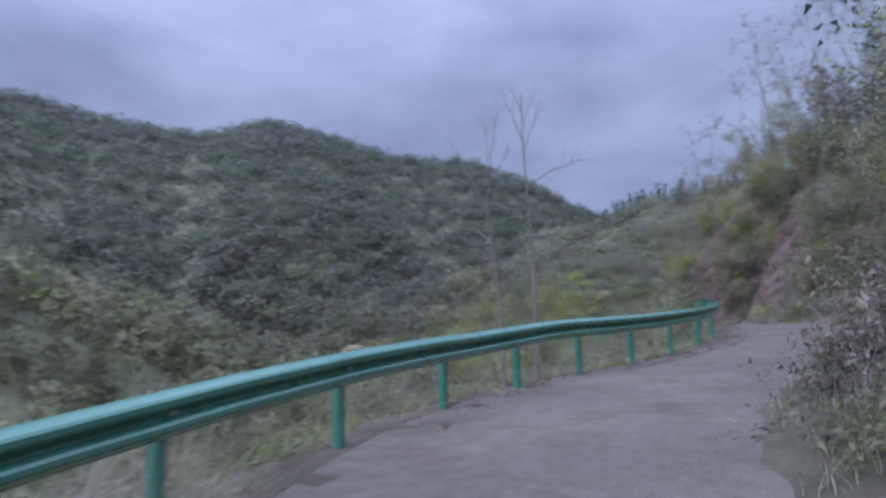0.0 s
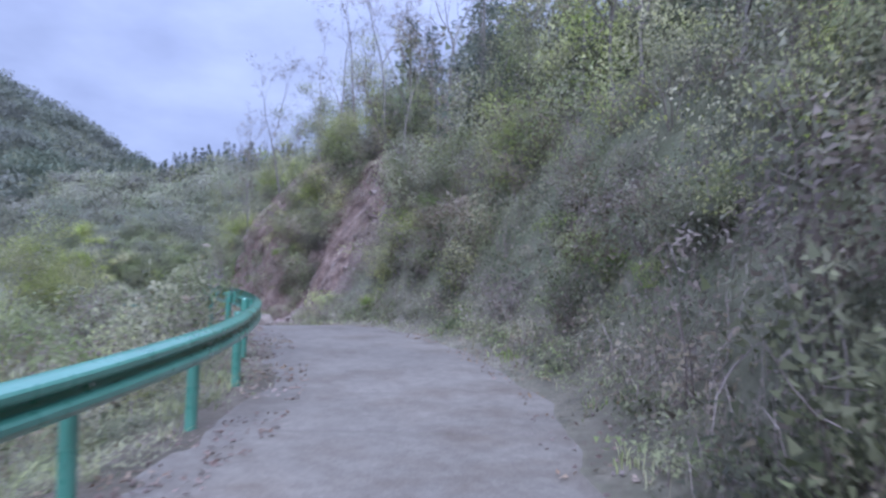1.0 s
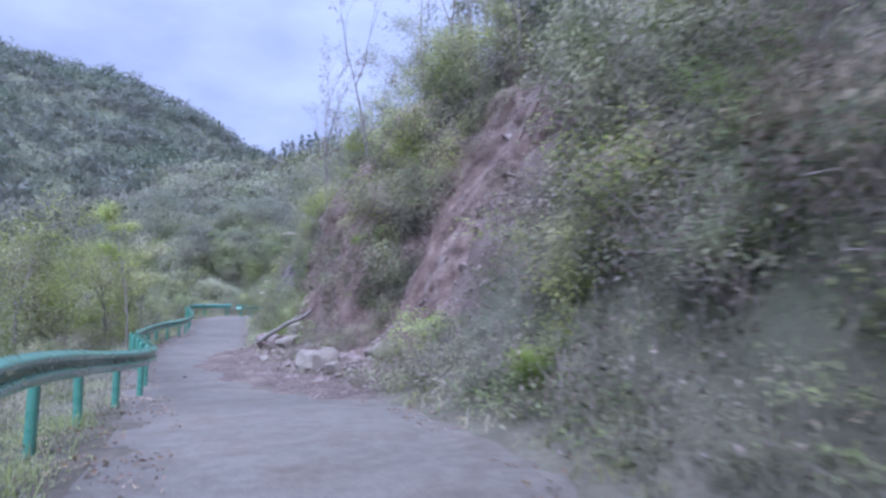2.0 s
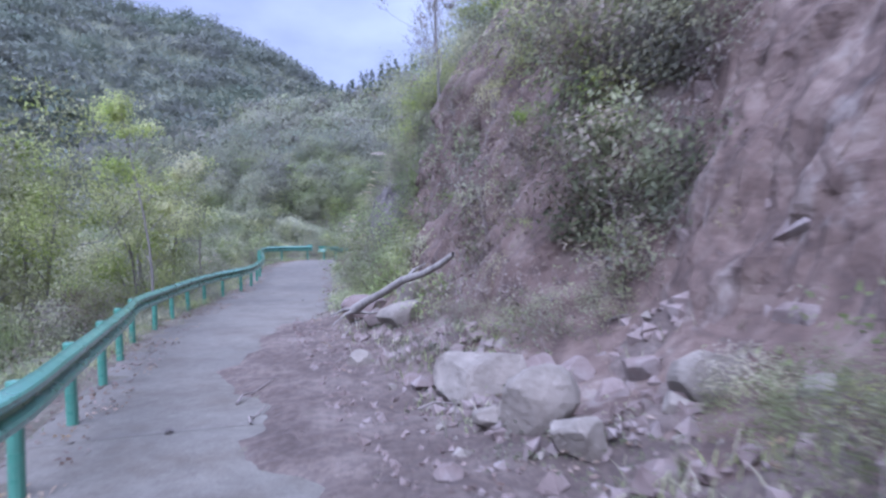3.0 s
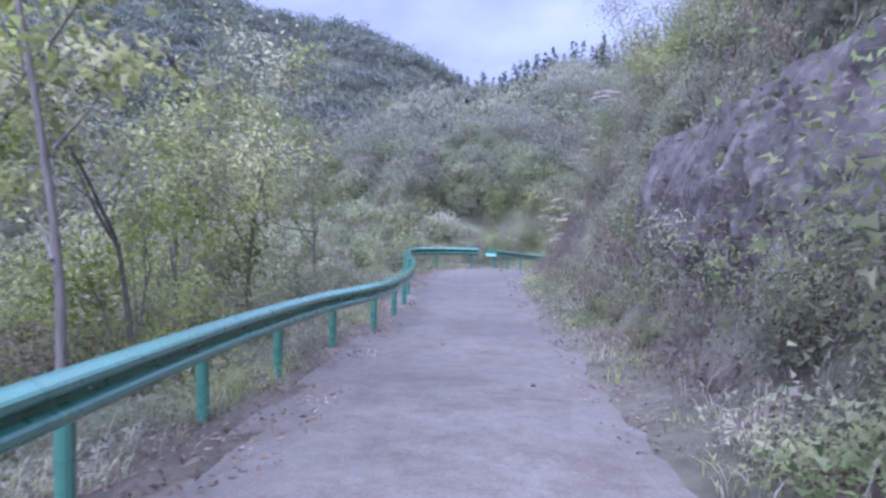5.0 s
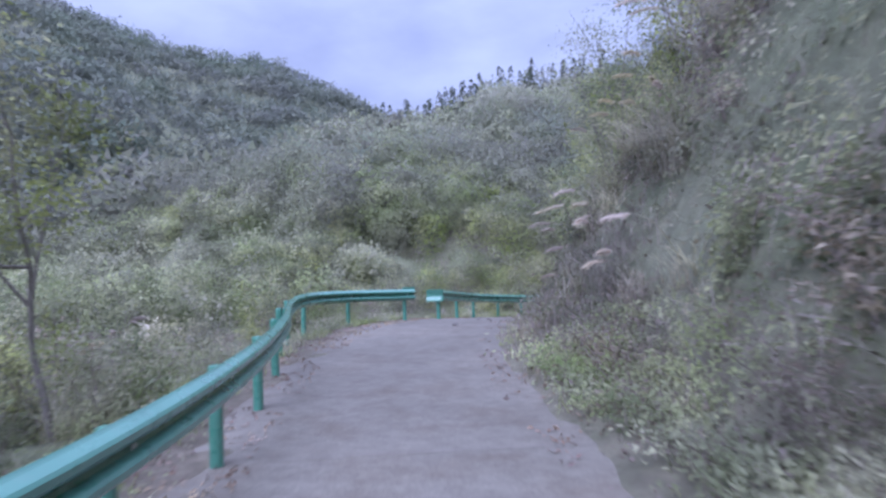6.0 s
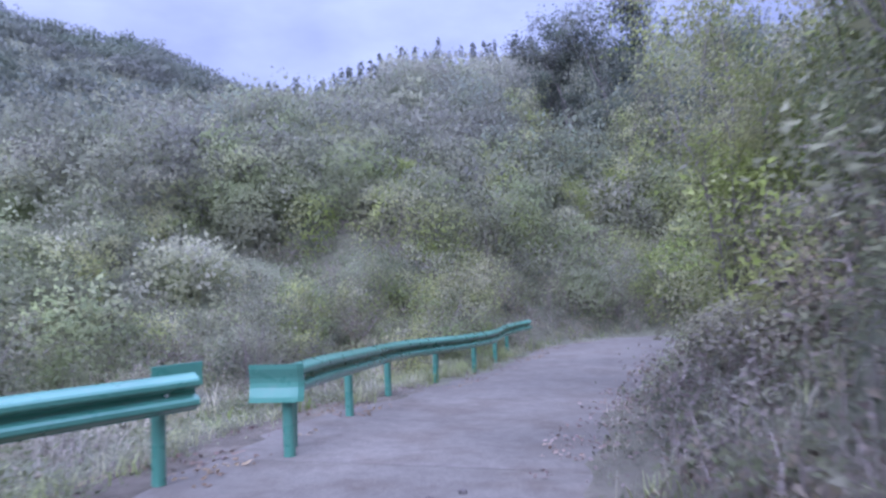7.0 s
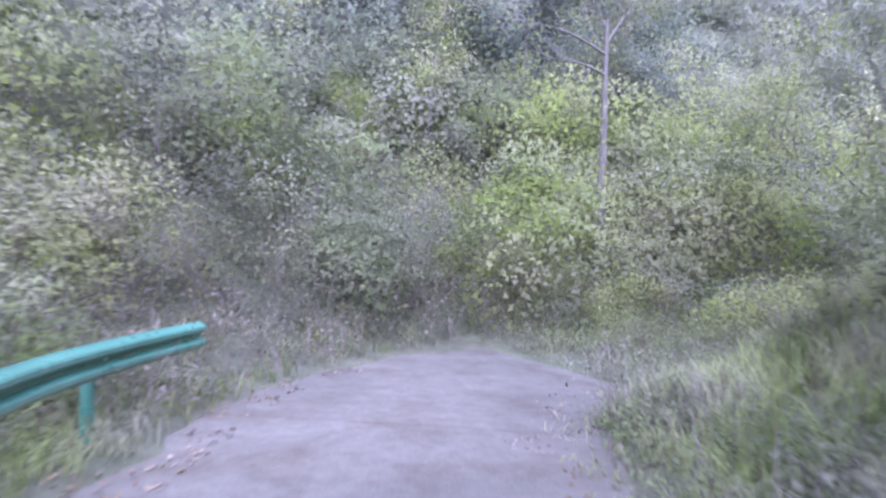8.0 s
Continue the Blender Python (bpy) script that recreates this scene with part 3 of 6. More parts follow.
def build_scarp():
    """The steep bare face left by the slide: broken red-brown rock and clods, set a little into the bank at its rim."""
    along, high = np.arange(3.2, 21.4, 0.075), np.linspace(0.2, 8.8, 106)
    offs = np.linspace(2.0, 11.0, 90)
    rows = []
    for a in along:
        h = table(BANK, np.full(90, a), offs)
        rows.append(np.interp(high, h, offs))
    off = np.array(rows)
    gs, gu = np.meshgrid(along, high, indexing="ij")
    cr = np.random.default_rng(19)
    rim = step01(3.2, 5.2, gs + 0.5 * np.sin(gu * 2.1)) * (1 - step01(18.6, 20.6, gs + 0.7 * np.sin(gu * 1.7))) * (1 - step01(7.4, 8.7, gu + 0.5 * np.sin(gs * 1.3)))
    proud = broken_face(gs, gu, cr, 420, 0.06, 0.10, 0.8) + 0.26 * fbm(gs, gu * 0.45, 1.5, 5, 2.0) + 0.07 * fbm(gs * 1.8, gu * 0.7, 0.4, 4, 5.0)
    foot = np.array([beside_road(a, 0.0) for a in along])
    side = unit(np.array([beside_road(a, 5.0) for a in along]) - foot)
    d = off - (0.20 + proud * step01(0.3, 1.8, gu)) * rim * (0.4 + 0.6 * step01(0.2, 1.6, gu)) + 0.7 * (1 - rim)
    p = foot[:, None] + side[:, None] * d[..., None]
    z = np.interp(along, ROAD[:, 1], ROAD[:, 2])[:, None] + gu + 0.06 * fbm(gs, gu, 0.6, 3, 8.0)
    v = np.concatenate([p, z[..., None]], 2).reshape(-1, 3)
    n = len(high)
    i, j = np.meshgrid(np.arange(len(along) - 1), np.arange(n - 1), indexing="ij")
    f = np.stack([i * n + j, i * n + j + 1, (i + 1) * n + j + 1, (i + 1) * n + j], -1).reshape(-1, 4)
    tagged(new("scarp", mesh_from("scarp", v, f, M_SCARP)), "steep broken red-brown rock and soil bared by the slide", "scarp", kind="structure")


build_scarp()


def build_cliff():
    """The rock face beside the road: a broken sheet of ledges and clefts that leans back into the bank."""
    along, up = np.arange(18.6, 30.0, 0.09), np.linspace(-0.3, 3.5, 46)
    foot = np.array([beside_road(s, 2.75) for s in along])
    back = unit(np.array([beside_road(s, 6.0) for s in along]) - foot)
    zr = np.interp(along, ROAD[:, 1], ROAD[:, 2])
    gs, gu = np.meshgrid(along, up, indexing="ij")
    blocks = broken_face(gs, gu, np.random.default_rng(17), 260, 0.05, 0.10, 0.75)
    deep = 0.10 + 0.10 * gu + 0.25 * np.maximum(gu - 2.3, 0) ** 1.5 - blocks - 0.05 * fbm(gs * 2.5, gu * 0.7, 0.5, 3, 4.0) - 0.03 * fbm(gs, gu, 0.25, 3, 2.0) - 0.15 * fbm(gs, gu, 2.4, 2, 5.0)
    ends = step01(18.6, 20.4, gs) * (1 - step01(26.0, 30.0, gs))
    deep = deep + 1.6 * (1 - ends)
    p = foot[:, None] + back[:, None] * deep[..., None]
    v = np.concatenate([p, (zr[:, None] + gu)[..., None]], 2).reshape(-1, 3)
    n = len(up)
    i, j = np.meshgrid(np.arange(len(along) - 1), np.arange(n - 1), indexing="ij")
    f = np.stack([i * n + j, i * n + j + 1, (i + 1) * n + j + 1, (i + 1) * n + j], -1).reshape(-1, 4)
    tagged(new("cliff", mesh_from("cliff", v, f, M_CLIFF)), "weathered grey-violet rock face beside the road", "cliff", kind="structure")


build_cliff()

# ---- guardrails ----
RAIL_ONE = [(2.6, -48), (-1.0, -41), (-3.1, -35), (-3.7, -30), (-3.65, -27), (-3.4, -24.2), (-3.0, -21.5), (-2.5, -19.5), (-1.9, -17.8), (-1.25, -16),
            (-0.75, -14.5), (-0.3, -12.8), (-0.05, -11.3), (0.05, -9.8), (-0.15, -8), (-0.55, -6), (-1.0, -4), (-1.5, -2), (-1.9, 0), (-2.2, 1.4), (-2.45, 3.6),
            (-3.0, 6), (-3.6, 7.6), (-5.1, 11.5), (-6.1, 14), (-6.6, 16), (-7.15, 18.3), (-7.6, 20.6), (-7.9, 23), (-7.95, 25.7), (-8.5, 29.5), (-9.5, 33.5),
            (-10.5, 36.5), (-11.0, 38.5), (-11.1, 40), (-10.6, 41.4), (-9.9, 42.4), (-9.2, 43.2)]
RAIL_TWO = [(-8.6, 43.85), (-8.4, 45), (-8.12, 46.4), (-7.65, 48.5), (-6.5, 50.9), (-5.5, 53.0), (-4.95, 55.1), (-4.4, 56.4), (-3.9, 57.3)]
# Half of the beam's section: out from the posts, and height from the middle.
W_BEAM = [(0.0, -0.155), (0.006, -0.148), (0.018, -0.138), (0.066, -0.112), (0.080, -0.094), (0.080, -0.062), (0.066, -0.044), (0.014, -0.020), (0.004, 0.0),
          (0.014, 0.020), (0.066, 0.044), (0.080, 0.062), (0.080, 0.094), (0.066, 0.112), (0.018, 0.138), (0.006, 0.148), (0.0, 0.155)]
TOP = 0.88


def beam_mesh(line, push=0.0):
    """A length of W-shaped beam along a line, with its sheet's thickness."""
    e = unit(np.gradient(line[:, :2], axis=0))
    acr = np.stack([e[:, 1], -e[:, 0], 0 * e[:, 0]], 1)
    sec = np.array(W_BEAM)
    back = sec[::-1] - np.array([0.005, 0])
    sec = np.concatenate([sec, back])
    mid = line + np.array([0, 0, TOP - 0.155])
    v = (mid[:, None] + acr[:, None] * (sec[None, :, :1] + push) + np.array([0, 0, 1.0]) * sec[None, :, 1:]).reshape(-1, 3)
    c = len(sec)
    i, j = np.meshgrid(np.arange(len(line) - 1), np.arange(c), indexing="ij")
    n = (j + 1) % c
    f = np.stack([i * c + j, i * c + n, (i + 1) * c + n, (i + 1) * c + j], -1).reshape(-1, 4)
    return mesh_from("beam", v, f, M_PAINT, False)


def round_post():
    p = np.array([(0, 0, z) for z in (-0.6, 0.0, 0.72, 0.80, 0.825, 0.83)])
    v, f = tube(p, [0.057, 0.057, 0.057, 0.057, 0.05, 0.0], 12)
    return mesh_from("post", v, f, M_PAINT, False)


def box_mesh(name, size, mat, bevel=0.004):
    bm = bmesh.new()
    bmesh.ops.create_cube(bm, size=1)
    bmesh.ops.scale(bm, verts=bm.verts, vec=size)
    bmesh.ops.bevel(bm, geom=bm.edges[:], offset=bevel, segments=2, affect="EDGES", profile=0.5)
    me = bpy.data.meshes.new(name)
    bm.to_mesh(me)
    bm.free()
    me.materials.append(mat)
    return me


def bolt_mesh():
    p = np.array([(x, 0, 0) for x in (0.0, 0.006, 0.010, 0.012)])
    v, f = tube(p, [0.016, 0.016, 0.011, 0.0], 8)
    return mesh_from("bolt", v, f, M_STEEL, False)


POST, BRACKET, BOLT = round_post(), box_mesh("bracket", (0.05, 0.07, 0.19), M_PAINT), bolt_mesh()


def end_plate_mesh():
    """A flat flared end of the beam, a little crimped along its middle."""
    us, zs = np.linspace(-0.26, 0.24, 11), np.linspace(-0.175, 0.175, 9)
    gx, gz = np.meshgrid(us, zs, indexing="ij")
    gy = 0.018 * np.cos(gz * 18) + 0.04 * np.clip((gx - 0.16) / 0.08, 0, 1) ** 2
    front = np.stack([gx, gy, gz], -1).reshape(-1, 3)
    v = np.concatenate([front, front + np.array([0, 0.006, 0])])
    n, m = 9, 99
    i, j = np.meshgrid(np.arange(10), np.arange(8), indexing="ij")
    f = np.stack([i * n + j, (i + 1) * n + j, (i + 1) * n + j + 1, i * n + j + 1], -1).reshape(-1, 4)
    rim = []
    for k in range(10):
        rim += [(k * n + n, k * n, k * n + m, k * n + n + m), (k * n + 8, k * n + 17, k * n + 17 + m, k * n + 8 + m)]
    for k in range(8):
        rim += [(90 + k, 91 + k, 91 + k + m, 90 + k + m), (k + 1, k, k + m, k + 1 + m)]
    return mesh_from("end_plate", v, np.concatenate([f, f[:, ::-1] + m, np.array(rim)]), M_PAINT)


def build_rail(points, label, plate_first, plate_last):
    flat = smooth_line([(x, y, 0) for x, y in points], 0.25)
    _, _, z = nearest(CENTRE[::2], flat[:, 0], flat[:, 1])
    kern = np.ones(9) / 9
    flat[:, 2] = np.convolve(np.pad(z, 4, mode="edge"), kern, "valid")
    # The beam stands a little higher above the crest before the slide.
    flat[:, 2] += 0.08 * step01(-22.5, -19.0, flat[:, 1]) * (1 - step01(-7.0, 2.0, flat[:, 1]))
    rail = thing("guardrail", tuple(flat[0]), label, "guardrail")
    base = Vector(flat[0])
    line = flat - flat[0]
    per = 16
    for n, k in enumerate(range(0, len(line) - 1, per)):
        some = line[k:min(k + per + 2, len(line))]
        if len(some) > 2:
            part("beam", beam_mesh(some, 0.0035 * (n % 2)), rail)
    for k in range(2, len(line) - 1, 8):
        e = unit((line[k + 1] - line[k - 1])[:2])
        turn = math.degrees(math.atan2(-e[0], e[1]))
        lean = rng.normal(0, 0.8, 2)
        post = part("post", POST, rail)
        post.matrix_local = pose(*(line[k] + np.array([-e[1], e[0], 0]) * 0.125), lean[0], lean[1], turn)
        br = part("bracket", BRACKET, post)
        br.matrix_local = pose(0.088, 0, TOP - 0.155)
        bo = part("bolt", BOLT, post)
        bo.matrix_local = pose(0.134, 0, TOP - 0.155)
    for wanted, k, face in ((plate_first, 0, -4), (plate_last, len(line) - 1, -30)):
        if wanted:
            a = line[k]
            pl = part("end_plate", end_plate_mesh(), rail, "flared flat end plate of the beam")
            pl.matrix_local = pose(a[0] - 0.06, a[1] - 0.03, a[2] + TOP - 0.15, 0, 0, face)
            post = part("post", POST, rail)
            post.matrix_local = pose(a[0] + 0.02, a[1] + 0.10, a[2], 1, -1, 0)


def tail_plate(rail_points, dx, dy, turn):
    """A flat plate bolted behind the free end of a beam."""
    x, y = rail_points[-1]
    base = bpy.data.objects["guardrail"]
    _, _, z = nearest(CENTRE[::2], np.array([x]), np.array([y]))
    pl = part("tail_plate", box_mesh("tail_plate", (0.42, 0.014, 0.20), M_PAINT), base, "flat plate behind the end of the beam")
    pl.matrix_local = pose(x + dx - base.location.x, y + dy - base.location.y, float(z[0]) + TOP - 0.03 - base.location.z, 0, 0, turn)


build_rail(RAIL_ONE, "teal green painted steel guardrail with a W-shaped beam on round posts", False, False)
build_rail(RAIL_TWO, "teal green painted steel guardrail with a flat flared end plate", True, False)
tail_plate(RAIL_ONE, -0.16, 0.06, 40)

# ---- plants: makers ----


def stem_lines(r, count, height, spread, base=0.06):
    """Curved stems that rise from one foot and lean outwards: lists of points."""
    out = []
    for _ in range(count):
        a, lean = r.uniform(0, 2 * math.pi), r.uniform(0.15, 1.0) * spread
        h = height * r.uniform(0.55, 1.0)
        u = np.linspace(0, 1, 6)
        x = base * math.cos(a) + lean * math.cos(a) * u**1.4 + r.normal(0, 0.03 * height, 6) * u
        y = base * math.sin(a) + lean * math.sin(a) * u**1.4 + r.normal(0, 0.03 * height, 6) * u
        out.append(np.stack([x, y, h * u - 0.12], 1))
    return out


def shrub_meshes(r, height, spread, stems, clumps, per, leaf, ratio, leaf_mat, stem_mat, droop=0.0, puff=0.2, low=0.05, simple=False):
    """Stems, and leaves in uneven clumps round their upper ends and side twigs."""
    lines = stem_lines(r, stems, height, spread)
    tubes, at, way, nor = [], [], [], []
    for p in lines:
        t0 = 0.009 + 0.003 * height
        tubes.append(tube(p, np.linspace(t0, 0.003, 6) * r.uniform(0.7, 1.2), 3))
    for _ in range(clumps):
        p = lines[r.integers(len(lines))]
        u = max(low, r.uniform(0, 1) ** 0.75) * 5
        i = min(int(u), 4)
        c = p[i] + (u - i) * (p[i + 1] - p[i])
        out = unit(np.array([r.normal(), r.normal(), r.uniform(-0.3, 0.8)]))
        tip = c + out * spread * r.uniform(0.1, 0.55)
        tubes.append(tube(np.stack([c, tip]), [0.006, 0.002], 3))
        n = int(per * r.uniform(0.5, 1.4))
        k = r.uniform(0.25, 1.15, n)[:, None]
        q = c + (tip - c) * k + r.normal(0, puff * spread, (n, 3)) * [1, 1, 0.7]
        q[:, 2] = np.maximum(q[:, 2], 0.03)
        at.append(q)
        way.append(unit(q - c + r.normal(0, 0.5, (n, 3)) * spread) + r.normal(0, 0.45, (n, 3)) - [0, 0, droop])
        mid = q.mean(0)
        nor.append(unit(q - mid) * 0.8 + unit(mid * [1, 1, 0] + 1e-6) * 0.5 + [0, 0, 0.5])
    at, way, nor = np.concatenate(at), np.concatenate(way), unit(np.concatenate(nor))
    size = leaf * r.uniform(0.55, 1.3, len(at))
    v, f = flakes(at, unit(way), size, size * ratio * 1.2, r, nor, 0.45) if simple else leaves(at, way, size, size * ratio, 0.18, r, nor)
    shade = unit(np.repeat(nor, len(v) // len(at), 0) + np.repeat(r.normal(0, 0.25, nor.shape), len(v) // len(at), 0))
    sv, sf = joined(tubes)
    return mesh_from("branch_frame", sv, sf, stem_mat), mesh_from("foliage", v, f, leaf_mat, True, shade)


def plant(name, place, meshes, label, category, group, names=("branch_frame", "foliage")):
    ob = thing(name, place, label, category, group)
    for n, me in zip(names, meshes):
        part(n, me, ob)
    return ob


def place_copies(first, spots, r, tall=(0.75, 1.3)):
    """Copies of a plant at spots (x, y, z, scale), each turned and stretched a little."""
    for x, y, z, s in spots:
        k = s * r.uniform(*tall)
        copy_thing(first, pose(x, y, z, r.normal(0, 5), r.normal(0, 5), r.uniform(0, 360)) @ Matrix.Diagonal((s, s, k, 1)))


def spots_on(r, n, sy, off, scale, thin=None):
    """n places beside the road in a stretch of it, with their ground height and a size."""
    a, b = r.uniform(*sy, n), r.uniform(*off, n)
    out = []
    for y0, o in zip(a, b):
        x, y = beside_road(y0, o)
        if thin and not thin(x, y):
            continue
        out.append((x, y, r.uniform(*scale)))
    if not out:
        return []
    arr = np.array(out)
    z = land(arr[:, 0], arr[:, 1])[0]
    return [(x, y, h - 0.05, s) for (x, y, s), h in zip(out, z)]


def scatter(kinds, spots, r):
    """Shares spots among the kinds, which are (maker of the first plant, weight)."""
    share = r.choice(len(kinds), len(spots), p=np.array([w for _, w in kinds]) / sum(w for _, w in kinds))
    for k, (first, _) in enumerate(kinds):
        place_copies(first, [s for s, m in zip(spots, share) if m == k], r)


# ---- plants: the first of each kind ----
pr = np.random.default_rng(11)


def first_at(sy, off):
    x, y = beside_road(sy, off)
    return (x, y, ground_z(x, y) - 0.04)


def make_kind(n, sy, off, name, label, group, **kw):
    out = []
    for k in range(n):
        out.append(plant(name, first_at(sy + 2.3 * k, off), shrub_meshes(pr, **kw), label, "shrub", group))
    return out


GREEN_SHRUB = make_kind(4, -34, 4.2, "shrub", "dull green leafy shrub growing on the bank", "green shrubs",
                        height=1.5, spread=0.75, stems=6, clumps=24, per=50, leaf=0.066, ratio=0.52, simple=True, leaf_mat=M_GREEN, stem_mat=M_TWIG)
YELLOW_SHRUB = make_kind(3, -33, 7.0, "yellow_green_shrub", "yellow-green leafy shrub with drooping leaves", "yellow-green shrubs",
                         height=1.7, spread=0.8, stems=6, clumps=24, per=50, leaf=0.075, ratio=0.42, simple=True, leaf_mat=M_YELLOW, stem_mat=M_TWIG, droop=0.35)
DRY_SHRUB = make_kind(3, -32, 3.2, "dry_shrub", "withered brown-grey shrub of thin twigs and few leaves", "dry shrubs",
                      height=1.2, spread=0.75, stems=8, clumps=28, per=22, leaf=0.062, ratio=0.42, simple=True, leaf_mat=M_DRY, stem_mat=M_TWIG, droop=0.2)
PALE_SHRUB = make_kind(3, 20, 2.9, "pale_shrub", "grey-green shrub with long narrow leaves beside the road", "narrow-leaved shrubs",
                       height=1.4, spread=0.8, stems=6, clumps=26, per=50, leaf=0.07, ratio=0.36, simple=True,
                       leaf_mat=M_NARROW, stem_mat=M_TWIG, droop=0.3)
BIG_SHRUB = make_kind(3, -30, 12, "large_shrub", "tall dull green shrub with a loose crown", "large shrubs",
                      height=3.4, spread=1.7, stems=6, clumps=34, per=52, leaf=0.11, ratio=0.55, simple=True, leaf_mat=M_GREEN, stem_mat=M_BARK, puff=0.16)
BIG_YELLOW = make_kind(2, -26, 14, "large_yellow_green_shrub", "tall yellow-green shrub with a loose crown", "large yellow-green shrubs",
                       height=3.4, spread=1.7, stems=6, clumps=34, per=52, leaf=0.11, ratio=0.5, simple=True, leaf_mat=M_YELLOW, stem_mat=M_BARK, puff=0.16, droop=0.3)


def not_road(x, y):
    o = nearest(CENTRE[::3], np.array([x]), np.array([y]))[0][0]
    return abs(o) > 2.3


def off_plumes(x, y):
    return not_road(x, y) and not (33.2 < y < 37.8 and x < -4.0)


def kinds(*pairs):
    return [(ob, w / len(obs)) for obs, w in pairs for ob in obs]


# The bank on the inner side, before the slide.
scatter(kinds((GREEN_SHRUB, 5), (DRY_SHRUB, 5), (YELLOW_SHRUB, 1.6), (PALE_SHRUB, 1.5)), spots_on(pr, 99, (-30, -2.0), (2.5, 6.5), (0.7, 1.25), not_road), pr)
scatter(kinds((BIG_SHRUB, 5), (BIG_YELLOW, 1.6)), spots_on(pr, 34, (-38, 0), (5.5, 14), (0.7, 1.2)), pr)
scatter(kinds((DRY_SHRUB, 5), (GREEN_SHRUB, 3)), spots_on(pr, 20, (-6, -0.6), (2.6, 6.0), (1.0, 1.5), not_road), pr)
scatter(kinds((BIG_SHRUB, 3), (BIG_YELLOW, 1)), spots_on(pr, 8, (-6, 0), (5.5, 9.0), (0.7, 1.1)), pr)
scatter(kinds((DRY_SHRUB, 4), (PALE_SHRUB, 3), (GREEN_SHRUB, 2)), spots_on(pr, 22, (-11.5, -3.0), (-4.6, -2.95), (1.1, 1.4)), pr)
scatter(kinds((BIG_SHRUB, 4), (BIG_YELLOW, 2)), spots_on(pr, 7, (-1.5, 0.8), (4.0, 6.5), (0.6, 0.95)), pr)
scatter(kinds((GREEN_SHRUB, 3), (DRY_SHRUB, 4), (YELLOW_SHRUB, 2)), spots_on(pr, 12, (-2.0, 0.6), (3.0, 4.8), (0.8, 1.2)), pr)
# Round the slide and on the cliff.
scatter(kinds((GREEN_SHRUB, 3), (PALE_SHRUB, 2), (DRY_SHRUB, 3)), spots_on(pr, 8, (10.8, 15), (2.9, 5.0), (0.45, 0.9)), pr)
scatter(kinds((BIG_SHRUB, 4), (BIG_YELLOW, 2)), spots_on(pr, 16, (0, 20), (9.0, 22), (0.6, 1.0)), pr)
scatter(kinds((BIG_SHRUB, 3), (BIG_YELLOW, 2)), spots_on(pr, 20, (3.0, 18.5), (8.6, 11.0), (0.5, 0.9)), pr)
scatter(kinds((BIG_SHRUB, 4), (BIG_YELLOW, 3)), spots_on(pr, 16, (9.0, 12.8), (4.8, 8.4), (0.4, 0.75)), pr)
scatter(kinds((GREEN_SHRUB, 4), (DRY_SHRUB, 4), (YELLOW_SHRUB, 2)), spots_on(pr, 26, (8.8, 13.0), (3.8, 8.0), (0.8, 1.3)), pr)
scatter(kinds((GREEN_SHRUB, 3), (DRY_SHRUB, 3)), spots_on(pr, 4, (8.0, 9.6), (4.2, 5.0), (0.8, 1.1)), pr)
scatter(kinds((DRY_SHRUB, 3), (GREEN_SHRUB, 3)), spots_on(pr, 8, (7.8, 10.0), (4.4, 5.6), (0.7, 1.1)), pr)
scatter(kinds((PALE_SHRUB, 5), (YELLOW_SHRUB, 1), (DRY_SHRUB, 2)), spots_on(pr, 29, (14.5, 20.3), (2.5, 4.2), (0.6, 1.0), not_road), pr)
scatter(kinds((PALE_SHRUB, 1), (DRY_SHRUB, 4)), spots_on(pr, 15, (20.3, 26), (2.35, 2.7), (0.3, 0.55), not_road), pr)
scatter(kinds((PALE_SHRUB, 3), (DRY_SHRUB, 4)), spots_on(pr, 22, (26, 33), (2.4, 3.4), (0.55, 1.0), not_road), pr)
scatter(kinds((GREEN_SHRUB, 3), (YELLOW_SHRUB, 2), (PALE_SHRUB, 2)), spots_on(pr, 29, (20.6, 34), (4.0, 9), (0.8, 1.4)), pr)
scatter(kinds((BIG_SHRUB, 4), (BIG_YELLOW, 3)), spots_on(pr, 22, (21.5, 42), (6.0, 14), (0.7, 1.2)), pr)
scatter(kinds((DRY_SHRUB, 4), (GREEN_SHRUB, 2)), spots_on(pr, 22, (19.5, 28), (3.5, 5.0), (0.55, 0.85)), pr)
# The bank after the cliff, to the last bend.
scatter(kinds((GREEN_SHRUB, 3), (YELLOW_SHRUB, 3), (DRY_SHRUB, 4)), spots_on(pr, 49, (32, 48.5), (3.2, 8), (0.7, 1.3), off_plumes), pr)
scatter(kinds((BIG_SHRUB, 3), (BIG_YELLOW, 3)), spots_on(pr, 22, (41, 60), (5.0, 14), (0.8, 1.3)), pr)
# The outer side, beyond the rail.
scatter(kinds((GREEN_SHRUB, 5), (DRY_SHRUB, 4), (YELLOW_SHRUB, 1)), spots_on(pr, 55, (-32, 11), (-8, -3.2), (0.5, 0.95), not_road), pr)
scatter(kinds((BIG_SHRUB, 5), (BIG_YELLOW, 2)), spots_on(pr, 20, (-32, 10), (-28, -8), (0.5, 0.9)), pr)
scatter(kinds((GREEN_SHRUB, 3), (YELLOW_SHRUB, 3), (PALE_SHRUB, 3)), spots_on(pr, 44, (10, 36), (-6, -3.2), (0.7, 1.15), not_road), pr)
scatter(kinds((BIG_SHRUB, 1), (BIG_YELLOW, 6)), spots_on(pr, 24, (12, 38), (-20, -5.5), (0.8, 1.35)), pr)
